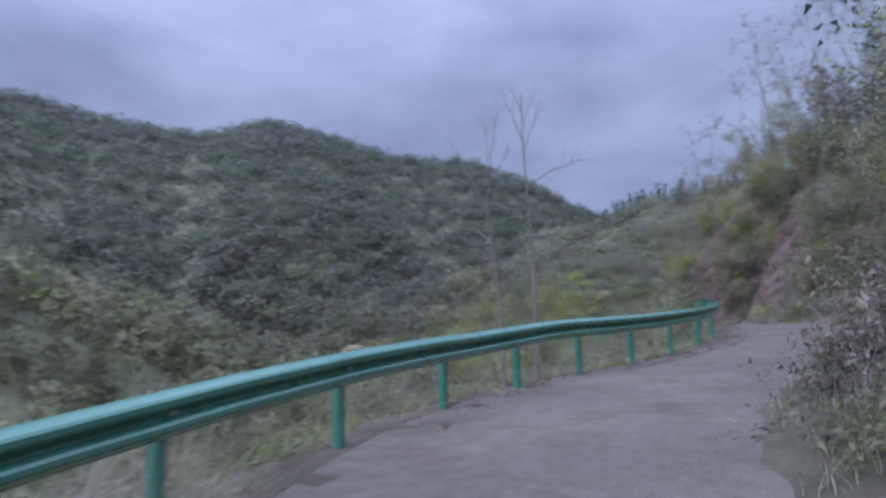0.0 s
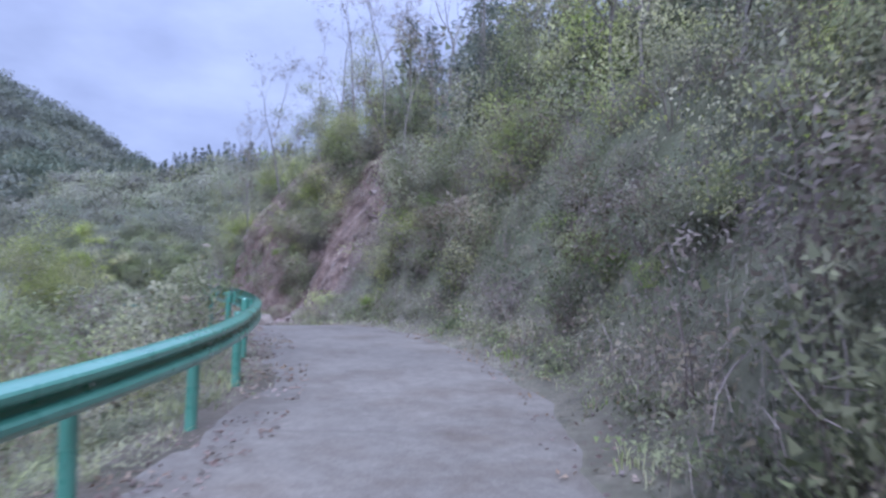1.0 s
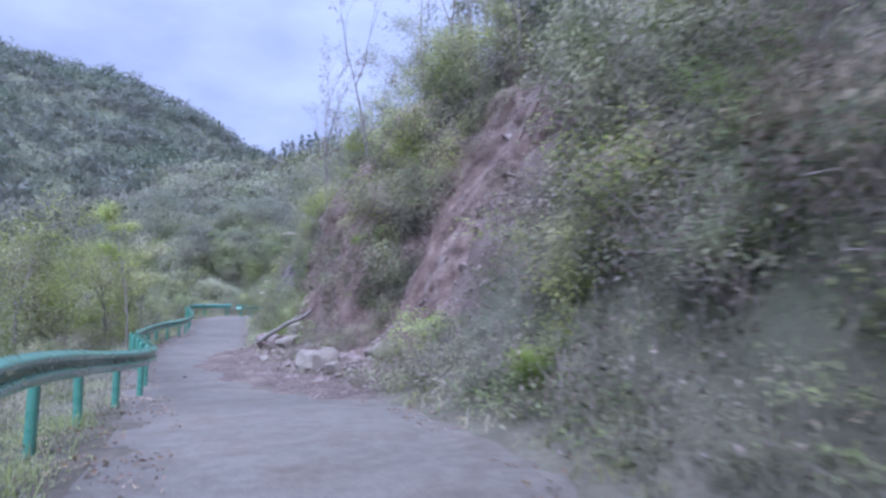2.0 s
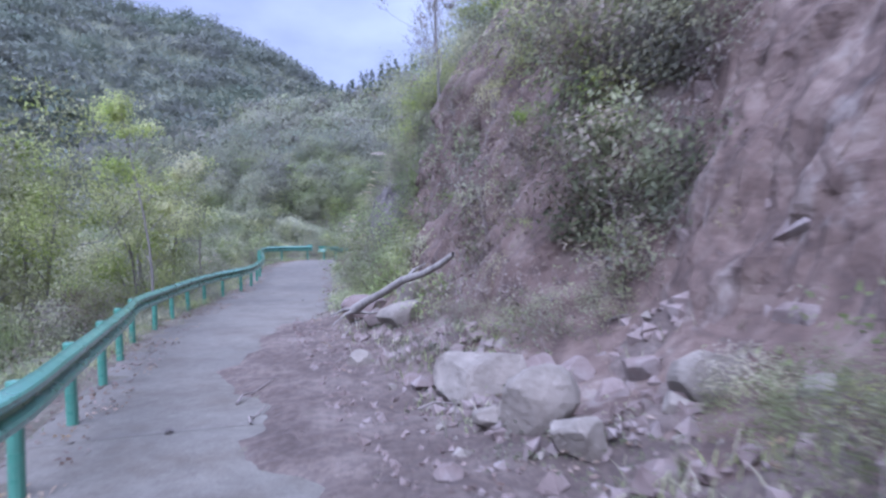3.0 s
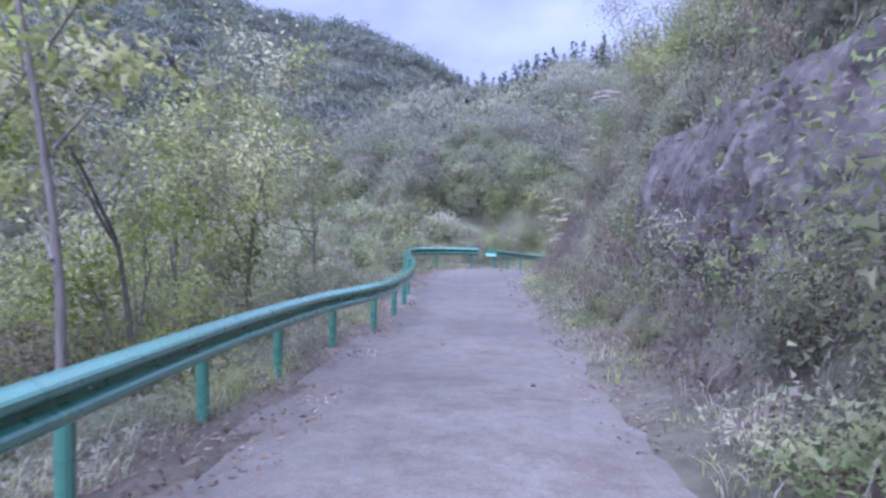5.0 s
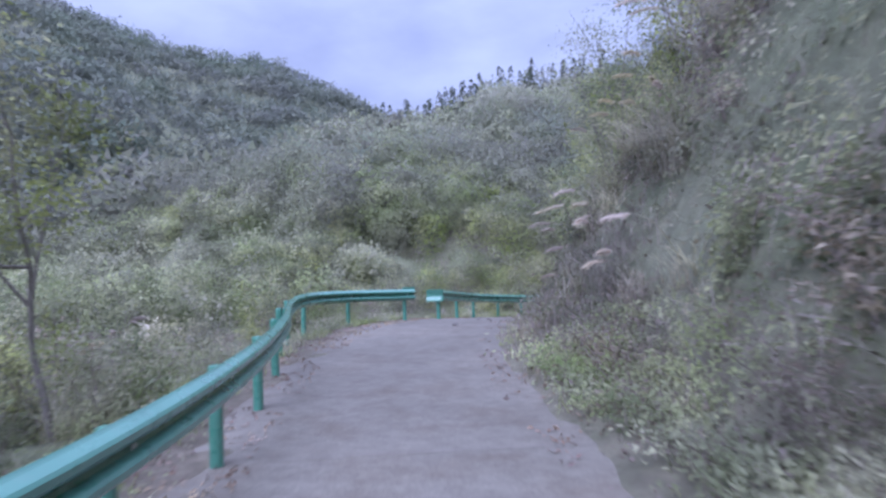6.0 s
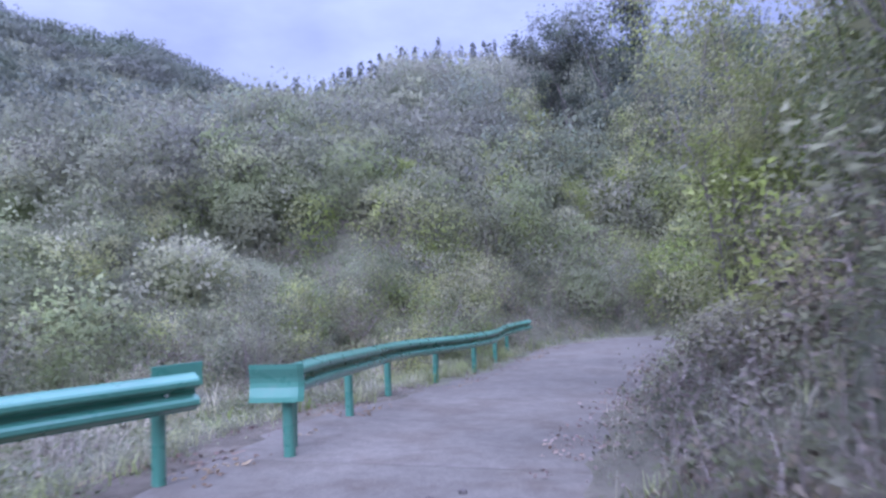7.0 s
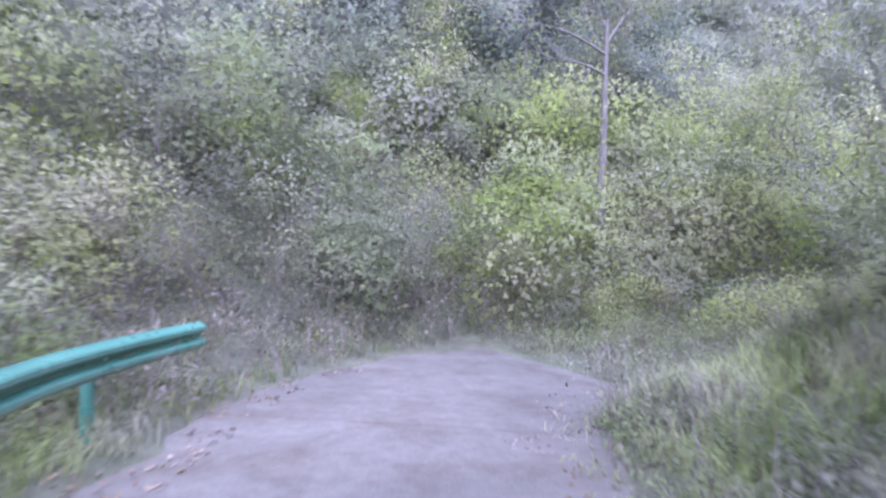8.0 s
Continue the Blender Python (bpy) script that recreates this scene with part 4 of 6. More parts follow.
scatter(kinds((GREEN_SHRUB, 4), (DRY_SHRUB, 4), (YELLOW_SHRUB, 2), (PALE_SHRUB, 3)), spots_on(pr, 78, (38, 66), (-11, -2.9), (0.6, 1.15), not_road), pr)
scatter(kinds((BIG_SHRUB, 6), (BIG_YELLOW, 2)), spots_on(pr, 42, (36, 68), (-32, -9.5), (0.6, 1.1)), pr)

scatter(kinds((YELLOW_SHRUB, 4), (PALE_SHRUB, 2)), spots_on(pr, 25, (51, 58), (-7.5, -2.7), (0.8, 1.35), not_road), pr)



def mound(r, place, label, wide, tall, cards, leaf, mat):
    """A rounded bush of close small leaves over bowed stems."""
    p, pn = lumps(r, 1, 0.24)
    d = unit(r.normal(size=(cards, 3)) + [0, 0, 0.35])
    near = np.argmax(d @ BALL[0].T, 1)
    reach = np.linalg.norm(p[0][near], axis=1, keepdims=True)
    q = d * reach * (0.55 + 0.55 * r.uniform(0, 1, (cards, 1)) ** 0.6) * [wide, wide, tall * 0.55] + [0, 0, tall * 0.45]
    q[:, 2] = np.maximum(q[:, 2], 0.04 + 0.1 * r.uniform(0, 1, cards))
    nor = unit(unit(pn[0][near] + 0.5 * d) + [0, 0, 0.3])
    size = leaf * r.uniform(0.6, 1.3, cards)
    v, f = flakes(q, unit(d + r.normal(0, 0.8, d.shape) - [0, 0, 0.3]), size, size * 0.6, r, nor, 0.45)
    stems = [tube(a * [0.8, 0.8, 0.95], np.linspace(0.014, 0.004, 6), 4) for a in stem_lines(r, 9, tall, wide)]
    return plant("bush", place, (mesh_from("branch_frame", *joined(stems), M_TWIG), mesh_from("foliage", v, f, mat, True, np.repeat(unit(nor + r.normal(0, 0.25, nor.shape)), 3, 0))),
                 label, "bush", "bushes beyond the rail")


mr = np.random.default_rng(77)
MOUND_LABELS = ("round grey-green bush of small leaves beyond the guardrail", "round yellow-green bush beyond the guardrail",
                "spreading pale green bush beyond the guardrail", "low withered brown bush beyond the guardrail", "low straw-coloured withered bush beyond the guardrail")
MOUNDS = [mound(mr, first_at(sy, off), label, w, h, 2100, 0.085, m) for label, (sy, off, w, h, m) in zip(MOUND_LABELS, (
    (27.0, -6.2, 1.6, 2.6, M_GREEN), (24.5, -7.6, 1.5, 2.4, M_YELLOW), (30.0, -6.8, 1.7, 2.2, M_NARROW), (22.0, -5.6, 1.2, 1.4, M_DRY), (39.0, -6.4, 1.2, 1.3, M_STRAW)))]
for sy, off, k, size in ((29, -5.4, 1, 0.8), (25.5, -5.6, 2, 0.9), (23, -7.0, 0, 1.1), (20.5, -7.4, 1, 1.1), (18.0, -6.6, 2, 1.0), (15.5, -6.4, 0, 1.1), (13.0, -6.6, 1, 1.0), (10.5, -5.8, 2, 1.0), (8.0, -6.2, 0, 1.0),
                         (5.5, -5.6, 2, 0.8), (3.0, -6.4, 0, 1.0), (33, -6.2, 0, 0.9), (35.5, -7.0, 2, 0.9), (31.5, -9.0, 1, 1.2), (26.5, -10.0, 0, 1.4), (21.0, -10.5, 1, 1.4), (16.5, -9.8, 0, 1.4), (12.0, -9.4, 2, 1.4),
                         (7.0, -9.5, 1, 1.2), (2.0, -9.5, 0, 1.2), (38.0, -8.0, 3, 1.2), (17.0, -4.4, 3, 0.8), (12.0, -4.3, 2, 0.6), (9.0, -4.2, 2, 0.6), (6.5, -4.0, 1, 0.45), (20.0, -4.4, 1, 0.55)):
    x, y = beside_road(sy, off)
    copy_thing(MOUNDS[k], pose(x, y, ground_z(x, y) - 0.05, 0, 0, 53 * sy) @ Matrix.Diagonal((size, size, size * mr.uniform(0.85, 1.15), 1)))

# Bushes on the bank before the slide, and the brush heaped between its two bare parts.
for sy, off, k, size in ((-19, 3.6, 0, 0.7), (-17.5, 4.6, 1, 0.9), (-16, 3.4, 3, 0.9), (-14.8, 5.0, 0, 1.0), (-13.5, 3.7, 1, 0.6), (-12.4, 4.6, 0, 0.9), (-11.2, 3.5, 3, 0.9), (-10, 4.8, 1, 0.9), (-9, 3.6, 0, 0.6), (-7.8, 4.6, 2, 0.8),
                         (-6.6, 3.6, 0, 0.7), (-5.4, 4.8, 1, 0.9), (-4.4, 3.7, 3, 1.0), (-3.0, 4.6, 0, 0.9), (-1.6, 3.6, 1, 0.6), (-0.6, 4.8, 0, 0.9), (-13, 6.4, 1, 1.2), (-9.5, 6.6, 0, 1.2), (-6.0, 6.6, 1, 1.2), (-2.0, 6.6, 0, 1.2),
                         (-20.5, 5.0, 0, 0.9), (-22, 3.8, 2, 0.7), (-24, 4.4, 1, 0.9), (-26, 3.8, 0, 0.8), (-16.5, 6.8, 0, 1.2), (-20, 7.0, 1, 1.2), (0.4, 5.6, 0, 0.9), (0.2, 4.0, 3, 0.9),
                         (9.0, 4.7, 3, 0.9), (8.8, 5.6, 0, 0.7), (9.8, 5.5, 3, 1.0), (10.2, 5.3, 0, 0.6), (10.8, 6.0, 1, 0.7), (11.8, 6.0, 0, 0.9), (11.4, 7.2, 1, 0.9), (12.6, 7.0, 0, 0.9), (8.8, 6.0, 2, 0.7),
                         (15.2, 3.2, 0, 0.55), (16.2, 3.2, 2, 0.75), (17.2, 3.1, 2, 0.85), (18.2, 3.2, 2, 0.85),
                         (9.6, 7.0, 0, 0.9), (10.2, 7.8, 1, 0.9), (11.2, 7.4, 0, 0.9), (11.9, 7.9, 1, 0.9), (10.8, 6.7, 3, 1.1), (9.2, 7.6, 0, 0.9), (12.4, 6.2, 3, 1.0)):
    x, y = beside_road(sy, off)
    bush = copy_thing(MOUNDS[k], pose(x, y, ground_z(x, y) - 0.1, 0, -8, 71 * sy) @ Matrix.Diagonal((size, size, size * mr.uniform(0.8, 1.1), 1)))
    tagged(bush, MOUND_LABELS[k].replace("beyond the guardrail", "growing on the bank"), group="bushes on the bank")

# Brush that slid down on to the rubble behind the boulders, and weeds on the soil beside it.
for x, y, k, size in ((0.4, 10.3, 2, 0.24), (0.8, 10.0, 2, 0.3), (1.3, 9.75, 2, 0.34), (1.7, 9.55, 2, 0.28), (0.0, 11.3, 2, 0.2), (-0.35, 12.1, 1, 0.18), (0.6, 11.4, 1, 0.24),
                      (1.8, 6.5, 2, 0.24), (1.95, 6.0, 0, 0.26), (1.8, 5.5, 2, 0.26), (2.05, 6.9, 4, 0.4), (2.2, 5.7, 1, 0.26), (1.45, 14.0, 1, 0.5), (1.9, 13.2, 1, 0.45), (1.1, 14.8, 1, 0.5)):
    bush = copy_thing(MOUNDS[k], pose(x, y, ground_z(x, y) - 0.1, 0, -8, 83 * x) @ Matrix.Diagonal((size, size, size * mr.uniform(0.8, 1.1), 1)))
    tagged(bush, MOUND_LABELS[k].replace("beyond the guardrail", "growing on the slide"), group="bushes on the slide")

# Bushes that cling to the steep face.
for x, y, z, k, size in ((-0.2, 16.3, 2.5, 0, 0.42), (0.65, 14.7, 2.3, 1, 0.28), (0.7, 17.1, 3.9, 0, 0.5), (-1.1, 18.8, 1.4, 2, 0.42), (0.2, 15.6, 3.3, 1, 0.42), (3.75, 11.3, 4.3, 0, 0.42), (4.5, 9.5, 4.0, 3, 0.5),
                         (5.1, 10.1, 5.3, 0, 0.42), (4.75, 7.8, 3.0, 3, 0.42), (3.6, 10.4, 3.2, 3, 0.5)):
    bush = copy_thing(MOUNDS[k], pose(x, y, z, 0, -25, 67 * x) @ Matrix.Diagonal((size, size, size * 0.8, 1)))
    tagged(bush, MOUND_LABELS[k].replace("beyond the guardrail", "clinging to the bare face"), group="bushes on the slide")

# Bushes along the last bend, and dry brush on its inner side.
for x, y, k, size in ((-5.9, 57.6, 1, 0.9), (-5.0, 59.4, 1, 0.85), (-6.8, 59.6, 0, 1.1), (-3.9, 60.9, 0, 0.9), (-2.5, 61.2, 0, 0.95), (-1.2, 61.6, 2, 0.8), (0.3, 61.9, 0, 0.9), (1.9, 62.0, 1, 0.8), (-8.4, 57.6, 0, 1.0), (-8.0, 61.5, 1, 1.2),
                      (-4.4, 62.8, 0, 1.2), (-1.6, 63.6, 0, 1.2), (1.2, 63.8, 1, 1.1), (3.6, 61.6, 2, 0.9), (5.0, 62.8, 1, 1.1), (7.0, 63.0, 1, 1.2), (-10.5, 55.0, 2, 0.9), (-10.8, 51.5, 0, 0.9)):
    bush = copy_thing(MOUNDS[k], pose(x, y, ground_z(x, y) - 0.1, 0, 0, 97 * x) @ Matrix.Diagonal((size, size, size * mr.uniform(0.8, 1.1), 1)))
    tagged(bush, MOUND_LABELS[k].replace("beyond the guardrail", "beyond the last bend"), group="bushes at the bend")
for sy, off, size in ((44.0, 3.4, 0.6), (45.2, 3.6, 0.7), (46.5, 3.5, 0.7), (47.6, 3.6, 0.75), (48.8, 3.7, 0.7), (50.0, 4.0, 0.7), (49.4, 4.9, 1.0), (51.5, 4.7, 0.8), (46.0, 4.6, 0.9), (47.6, 4.8, 1.0), (52.2, 5.8, 0.9)):
    x, y = beside_road(sy, off)
    bush = copy_thing(MOUNDS[4], pose(x, y, ground_z(x, y) - 0.1, 0, 0, 41 * sy) @ Matrix.Diagonal((size, size, size * mr.uniform(0.7, 1.0), 1)))
    tagged(bush, "withered straw-coloured bush on the inside of the bend", group="bushes at the bend")
for sy, off, k, size in ((52.5, 4.4, 2, 0.55), (53.5, 4.6, 1, 0.6), (50.6, 5.4, 2, 0.8), (54.5, 4.8, 2, 0.7), (48.6, 5.6, 2, 0.9), (53.8, 6.2, 1, 0.9)):
    x, y = beside_road(sy, off)
    bush = copy_thing(MOUNDS[k], pose(x, y, ground_z(x, y) - 0.1, 0, 0, 61 * sy) @ Matrix.Diagonal((size, size, size * mr.uniform(0.7, 1.0), 1)))
    tagged(bush, MOUND_LABELS[k].replace("beyond the guardrail", "on the inside of the bend"), group="bushes at the bend")

# ---- grass ----


def blades(r, at, way, length, width, bend):
    """Grass blades of three joints, each bowed towards its own side."""
    n = len(at)
    way = np.stack([np.cos(way), np.sin(way), 0 * way], 1)
    side = np.stack([-way[:, 1], way[:, 0], 0 * way[:, 0]], 1)
    rows = []
    for u, w in ((0, 0.8), (0.4, 1.0), (0.75, 0.7), (1.0, 0.05)):
        c = at + way * (length * bend * u**2)[:, None] + np.array([0, 0, 1.0]) * (length * (u - 0.45 * bend * u**2.2))[:, None]
        rows += [c - side * (width * w / 2)[:, None], c + side * (width * w / 2)[:, None]]
    v = np.stack(rows, 1).reshape(-1, 3)
    b = (np.arange(n) * 8)[:, None]
    f = np.concatenate([b + np.array([k, k + 1, k + 3, k + 2]) for k in (0, 2, 4)])
    return v, f


gr = np.random.default_rng(23)


def grass_strip(name, label, n, sy, off, length, mat, clump=0.5):
    a, o = gr.uniform(*sy, n // 5), gr.uniform(*off, n // 5)
    p = np.array([beside_road(y, q) for y, q in zip(a, o)])
    p = np.repeat(p, 5, 0) + gr.normal(0, 0.07, (len(p) * 5, 2))
    keep = fbm(p[:, 0], p[:, 1], 1.3, 3, 3.0) > -clump
    p = p[keep]
    z = land(p[:, 0], p[:, 1])[0]
    m = len(p)
    v, f = blades(gr, np.column_stack([p, z - 0.02]), gr.uniform(0, 2 * math.pi, m), gr.uniform(*length, m), gr.uniform(0.006, 0.014, m) * 1.4, gr.uniform(0.2, 0.9, m))
    tagged(new(name, mesh_from(name, v, f, mat)), label, "grass", kind="stuff")


grass_strip("verge_grass", "green grass along the foot of the bank", 12000, (-30, 60), (1.75, 3.2), (0.06, 0.22), M_GRASS, 0.0)
grass_strip("rail_grass", "green and yellowing grass under the guardrail", 19000, (-30, 60), (-3.4, -2.05), (0.08, 0.30), M_GRASS, 0.05)
grass_strip("dry_verge_grass", "dry straw-coloured grass by the road", 9000, (-30, 60), (1.7, 4.5), (0.08, 0.35), M_STRAW, 0.05)
grass_strip("bend_grass", "tall green grass on the inside of the last bend", 9500, (47, 60.2), (2.5, 6.5), (0.25, 0.65), M_GRASS, 0.6)
grass_strip("field_grass", "dry reddish grass on the gentle slope beyond the rail", 9000, (39, 58), (-13, -3.2), (0.25, 0.65), M_STRAW, 0.5)
grass_strip("last_rail_grass", "green grass around the end of the last guardrail", 6000, (46, 59.5), (-4.5, -1.8), (0.12, 0.4), M_GRASS, 0.5)
grass_strip("bend_dry_grass", "dry reddish grass above the inside of the last bend", 11500, (46, 60), (2.4, 8.0), (0.25, 0.7), M_STRAW, 0.3)
grass_strip("valley_grass", "tall yellowing grass beyond the rail", 12000, (-30, 12), (-9, -3.0), (0.4, 1.0), M_STRAW, 0.1)


def outward(p):
    """The way the ground faces, leant a little more upright."""
    e = 0.4
    z = [land(p[:, 0] + a, p[:, 1] + c)[0] for a, c in ((e, 0), (-e, 0), (0, e), (0, -e))]
    return unit(np.column_stack([(z[1] - z[0]) / (2 * e), (z[3] - z[2]) / (2 * e), np.full(len(p), 0.9)]))


def undergrowth(name, label, p, height, per, leaf, mat, twigs, twig_mat, ratio=0.45, patch=None):
    """Low tangled weeds over the ground: tufts of leaves on thin bowed twigs, as one object."""
    if patch:
        p = p[fbm(p[:, 0], p[:, 1], patch[0], 3, patch[1]) > patch[2]]
    n, per, leaf = len(p), int(per * 1.7), leaf * 0.78
    tall = gr.uniform(*height, n) * (0.6 + 0.5 * np.abs(fbm(p[:, 0], p[:, 1], 1.7, 3, 1.5)))
    z = land(p[:, 0], p[:, 1])[0]
    u = gr.uniform(0.05, 1, (n, per)) ** 0.8
    wide = (0.10 + 0.22 * u) * (0.6 + tall[:, None])
    q = np.stack([p[:, :1] + gr.normal(0, 1, (n, per)) * wide, p[:, 1:] + gr.normal(0, 1, (n, per)) * wide, z[:, None] + u * tall[:, None]], -1).reshape(-1, 3)
    way = gr.normal(0, 0.8, q.shape) + [0, 0, 0.15]
    size = leaf * gr.uniform(0.5, 1.35, len(q))
    faces = np.repeat(outward(p), per, 0)
    v, f = flakes(q, unit(way), size, size * ratio * 1.3, gr, faces, 0.5)
    shade = np.repeat(unit(faces + gr.normal(0, 0.3, faces.shape)), 3, 0)
    tagged(new(name, mesh_from(name, v, f, mat, True, shade)), label, "undergrowth", kind="stuff")
    if twigs:
        at = np.repeat(np.column_stack([p, z - 0.03]), twigs, 0) + gr.normal(0, 0.13, (n * twigs, 3)) * [1, 1, 0]
        ln = np.repeat(tall, twigs) * gr.uniform(0.7, 1.7, n * twigs)
        v, f = blades(gr, at, gr.uniform(0, 2 * math.pi, len(at)), ln, gr.uniform(0.005, 0.011, len(at)), gr.uniform(0.1, 1.0, len(at)))
        tagged(new(name + "_twigs", mesh_from(name + "_twigs", v, f, twig_mat)), "tangled thin bare twigs among the " + name.replace("_", " "), "twigs", kind="stuff")


def strip_points(n, sy, off, power=1.0):
    a, o = gr.uniform(*sy, n), off[0] + (off[1] - off[0]) * gr.uniform(0, 1, n) ** power
    return np.array([beside_road(y, q) for y, q in zip(a, o)])


def field_points(n, x, y, least):
    p = np.column_stack([gr.uniform(*x, n), gr.uniform(*y, n)])
    return p[nearest(CENTRE[::2], p[:, 0], p[:, 1])[0] < -least]


undergrowth("bank_weeds", "dusty grey-green weeds covering the bank", strip_points(2500, (-31, 0), (2.1, 9.5), 1.2), (0.15, 0.55), 22, 0.082, M_GREEN, 2, M_TWIG)
undergrowth("bank_dry_weeds", "withered brown weeds and twigs on the bank", strip_points(1700, (-31, 4), (2.2, 8), 1.3), (0.2, 0.75), 13, 0.075, M_DRY, 5, M_TWIG, patch=(2.6, 4.0, -0.25))
undergrowth("bank_pale_weeds", "pale green weeds along the foot of the bank", strip_points(450, (-31, 2), (2.0, 5), 1.5), (0.1, 0.4), 20, 0.085, M_NARROW, 1, M_STRAW, patch=(1.9, 7.0, 0.0))
undergrowth("verge_weeds", "low green weeds creeping over the dirty edge of the road", strip_points(1300, (-30, 58), (1.95, 3.0)), (0.05, 0.22), 14, 0.055, M_GREEN, 2, M_STRAW, patch=(0.9, 3.0, -0.35))
undergrowth("outer_verge_weeds", "low green weeds under the guardrail", strip_points(2600, (-30, 58), (-3.1, -2.05)), (0.08, 0.34), 14, 0.055, M_GREEN, 2, M_STRAW, patch=(0.9, 6.0, -0.35))
undergrowth("slide_weeds", "grey-green weeds growing over the foot of the slide", strip_points(260, (11.5, 18), (2.5, 5.0)), (0.2, 0.6), 24, 0.085, M_NARROW, 2, M_TWIG, patch=(1.5, 2.0, -0.2))
undergrowth("slide_foot_weeds", "low green weeds sprouting from the slide rubble", strip_points(150, (8.3, 11.8), (2.7, 4.6)), (0.08, 0.32), 16, 0.07, M_NARROW, 2, M_TWIG, patch=(0.9, 4.0, 0.0))
undergrowth("slide_dry_weeds", "dark withered twigs over the slide", strip_points(280, (10.5, 18), (2.9, 5.2)), (0.25, 0.8), 12, 0.075, M_DRY, 6, M_TWIG, patch=(1.8, 9.0, -0.2))
undergrowth("slide_edge_weeds", "sparse weeds on the slid soil", strip_points(170, (0, 6), (3.2, 6.5)), (0.15, 0.5), 18, 0.085, M_NARROW, 3, M_TWIG, patch=(1.3, 5.0, 0.1))
undergrowth("bank_end_weeds", "leafy weeds where the bank ends at the slide", strip_points(260, (-3.0, 3.0), (2.1, 4.8)), (0.15, 0.5), 26, 0.075, M_GREEN, 3, M_TWIG)
undergrowth("scarp_weeds", "sparse dry plants clinging to the scarp", np.concatenate([strip_points(420, (2.5, 13), (4.2, 9.5)), strip_points(50, (13, 19), (4.8, 9.5))]), (0.15, 0.5), 12, 0.08, M_DRY, 4, M_TWIG, patch=(1.3, 3.0, 0.0))
undergrowth("cliff_weeds", "grey-green leafy weeds at the foot of the cliff", np.concatenate([strip_points(230, (14.5, 19.3), (2.1, 3.0), 1.2), strip_points(240, (26, 34), (2.0, 3.0), 1.2)]), (0.15, 0.5), 28, 0.08, M_NARROW, 2, M_TWIG)
undergrowth("cliff_top_weeds", "leafy creepers covering the slope above the cliff", strip_points(700, (20.3, 34), (3.7, 8.5)), (0.3, 0.9), 22, 0.11, M_GREEN, 2, M_TWIG)
undergrowth("cliff_dry_weeds", "withered weeds at the foot of the cliff", strip_points(420, (18.5, 40), (2.1, 5.0), 1.6), (0.12, 0.5), 13, 0.08, M_DRY, 5, M_TWIG)
undergrowth("cliff_face_weeds", "withered hanging weeds on the ledges of the cliff", strip_points(300, (19.5, 28.5), (2.7, 4.3)), (0.4, 1.0), 13, 0.08, M_DRY, 6, M_TWIG)
undergrowth("bend_weeds", "dull green weeds on the bank before the bend", strip_points(900, (33, 54), (2.5, 8), 1.3), (0.2, 0.6), 26, 0.082, M_GREEN, 2, M_TWIG, patch=(3.0, 1.0, -0.5))
undergrowth("bend_dry_weeds", "withered brown weeds and twigs on the bank before the bend", strip_points(800, (33, 50), (2.4, 8), 1.3), (0.2, 0.8), 13, 0.08, M_DRY, 5, M_TWIG)
undergrowth("rail_weeds", "green weeds beyond the guardrail", strip_points(1500, (-31, 58), (-9, -2.75)), (0.15, 0.6), 22, 0.10, M_GREEN, 1, M_TWIG)
undergrowth("rail_pale_weeds", "pale narrow-leaved weeds beyond the guardrail", strip_points(1300, (-31, 58), (-8, -2.7)), (0.15, 0.65), 20, 0.10, M_NARROW, 1, M_STRAW, 0.3)
undergrowth("rail_dry_weeds", "withered weeds beyond the guardrail", strip_points(1000, (-31, 60), (-9, -2.9)), (0.2, 0.7), 12, 0.08, M_DRY, 4, M_TWIG)
undergrowth("thicket_weeds", "tangled grey-green thicket beyond the end of the road", field_points(2400, (-13, 16), (55, 69), 1.75), (0.3, 0.95), 30, 0.085, M_HILL, 3, M_TWIG)
undergrowth("thicket_dry_weeds", "withered tangled thicket beyond the end of the road", field_points(1400, (-13, 16), (56, 69), 1.9), (0.4, 1.2), 12, 0.10, M_DRY, 5, M_TWIG)
undergrowth("bend_edge_weeds", "leafy weeds leaning over the edge of the road at the bend", strip_points(170, (49.0, 56.0), (2.35, 3.3)), (0.3, 0.75), 26, 0.075, M_NARROW, 3, M_TWIG)
undergrowth("hollow_weeds", "dull green tangled growth in the hollow beyond the rail", field_points(1500, (-32, -11), (45, 67), 8.0), (0.4, 1.1), 20, 0.13, M_HILL, 0, M_TWIG)
undergrowth("brush_on_slide", "dry brown brush growing on the older part of the slide", strip_points(200, (7.5, 11.0), (3.4, 5.4)), (0.3, 0.9), 12, 0.085, M_DRY, 6, M_TWIG, patch=(1.6, 12.0, -0.1))
over = np.column_stack([gr.uniform(1.7, 11, 900), gr.uniform(55.2, 61.6, 900)])
over = over[over[:, 0] > 1.2 + 0.25 * (over[:, 1] - 57.3)]
undergrowth("overgrown_weeds", "light green weeds grown over the end of the slab", over[::2], (0.3, 0.9), 24, 0.075, M_NARROW, 2, M_STRAW)
undergrowth("overgrown_dry_weeds", "reddish dry weeds grown over the end of the slab", over[1::3], (0.4, 1.0), 14, 0.07, M_DRY, 5, M_STRAW)
for x, y in over[:70]:
    first = (PALE_SHRUB + YELLOW_SHRUB)[gr.integers(6)]
    if x > 2.6:
        copy_thing(first, pose(x, y, ground_z(x, y) - 0.05, 0, 0, gr.uniform(0, 360)) @ Matrix.Scale(gr.uniform(0.5, 0.7) + 0.07 * min(x, 8), 4))
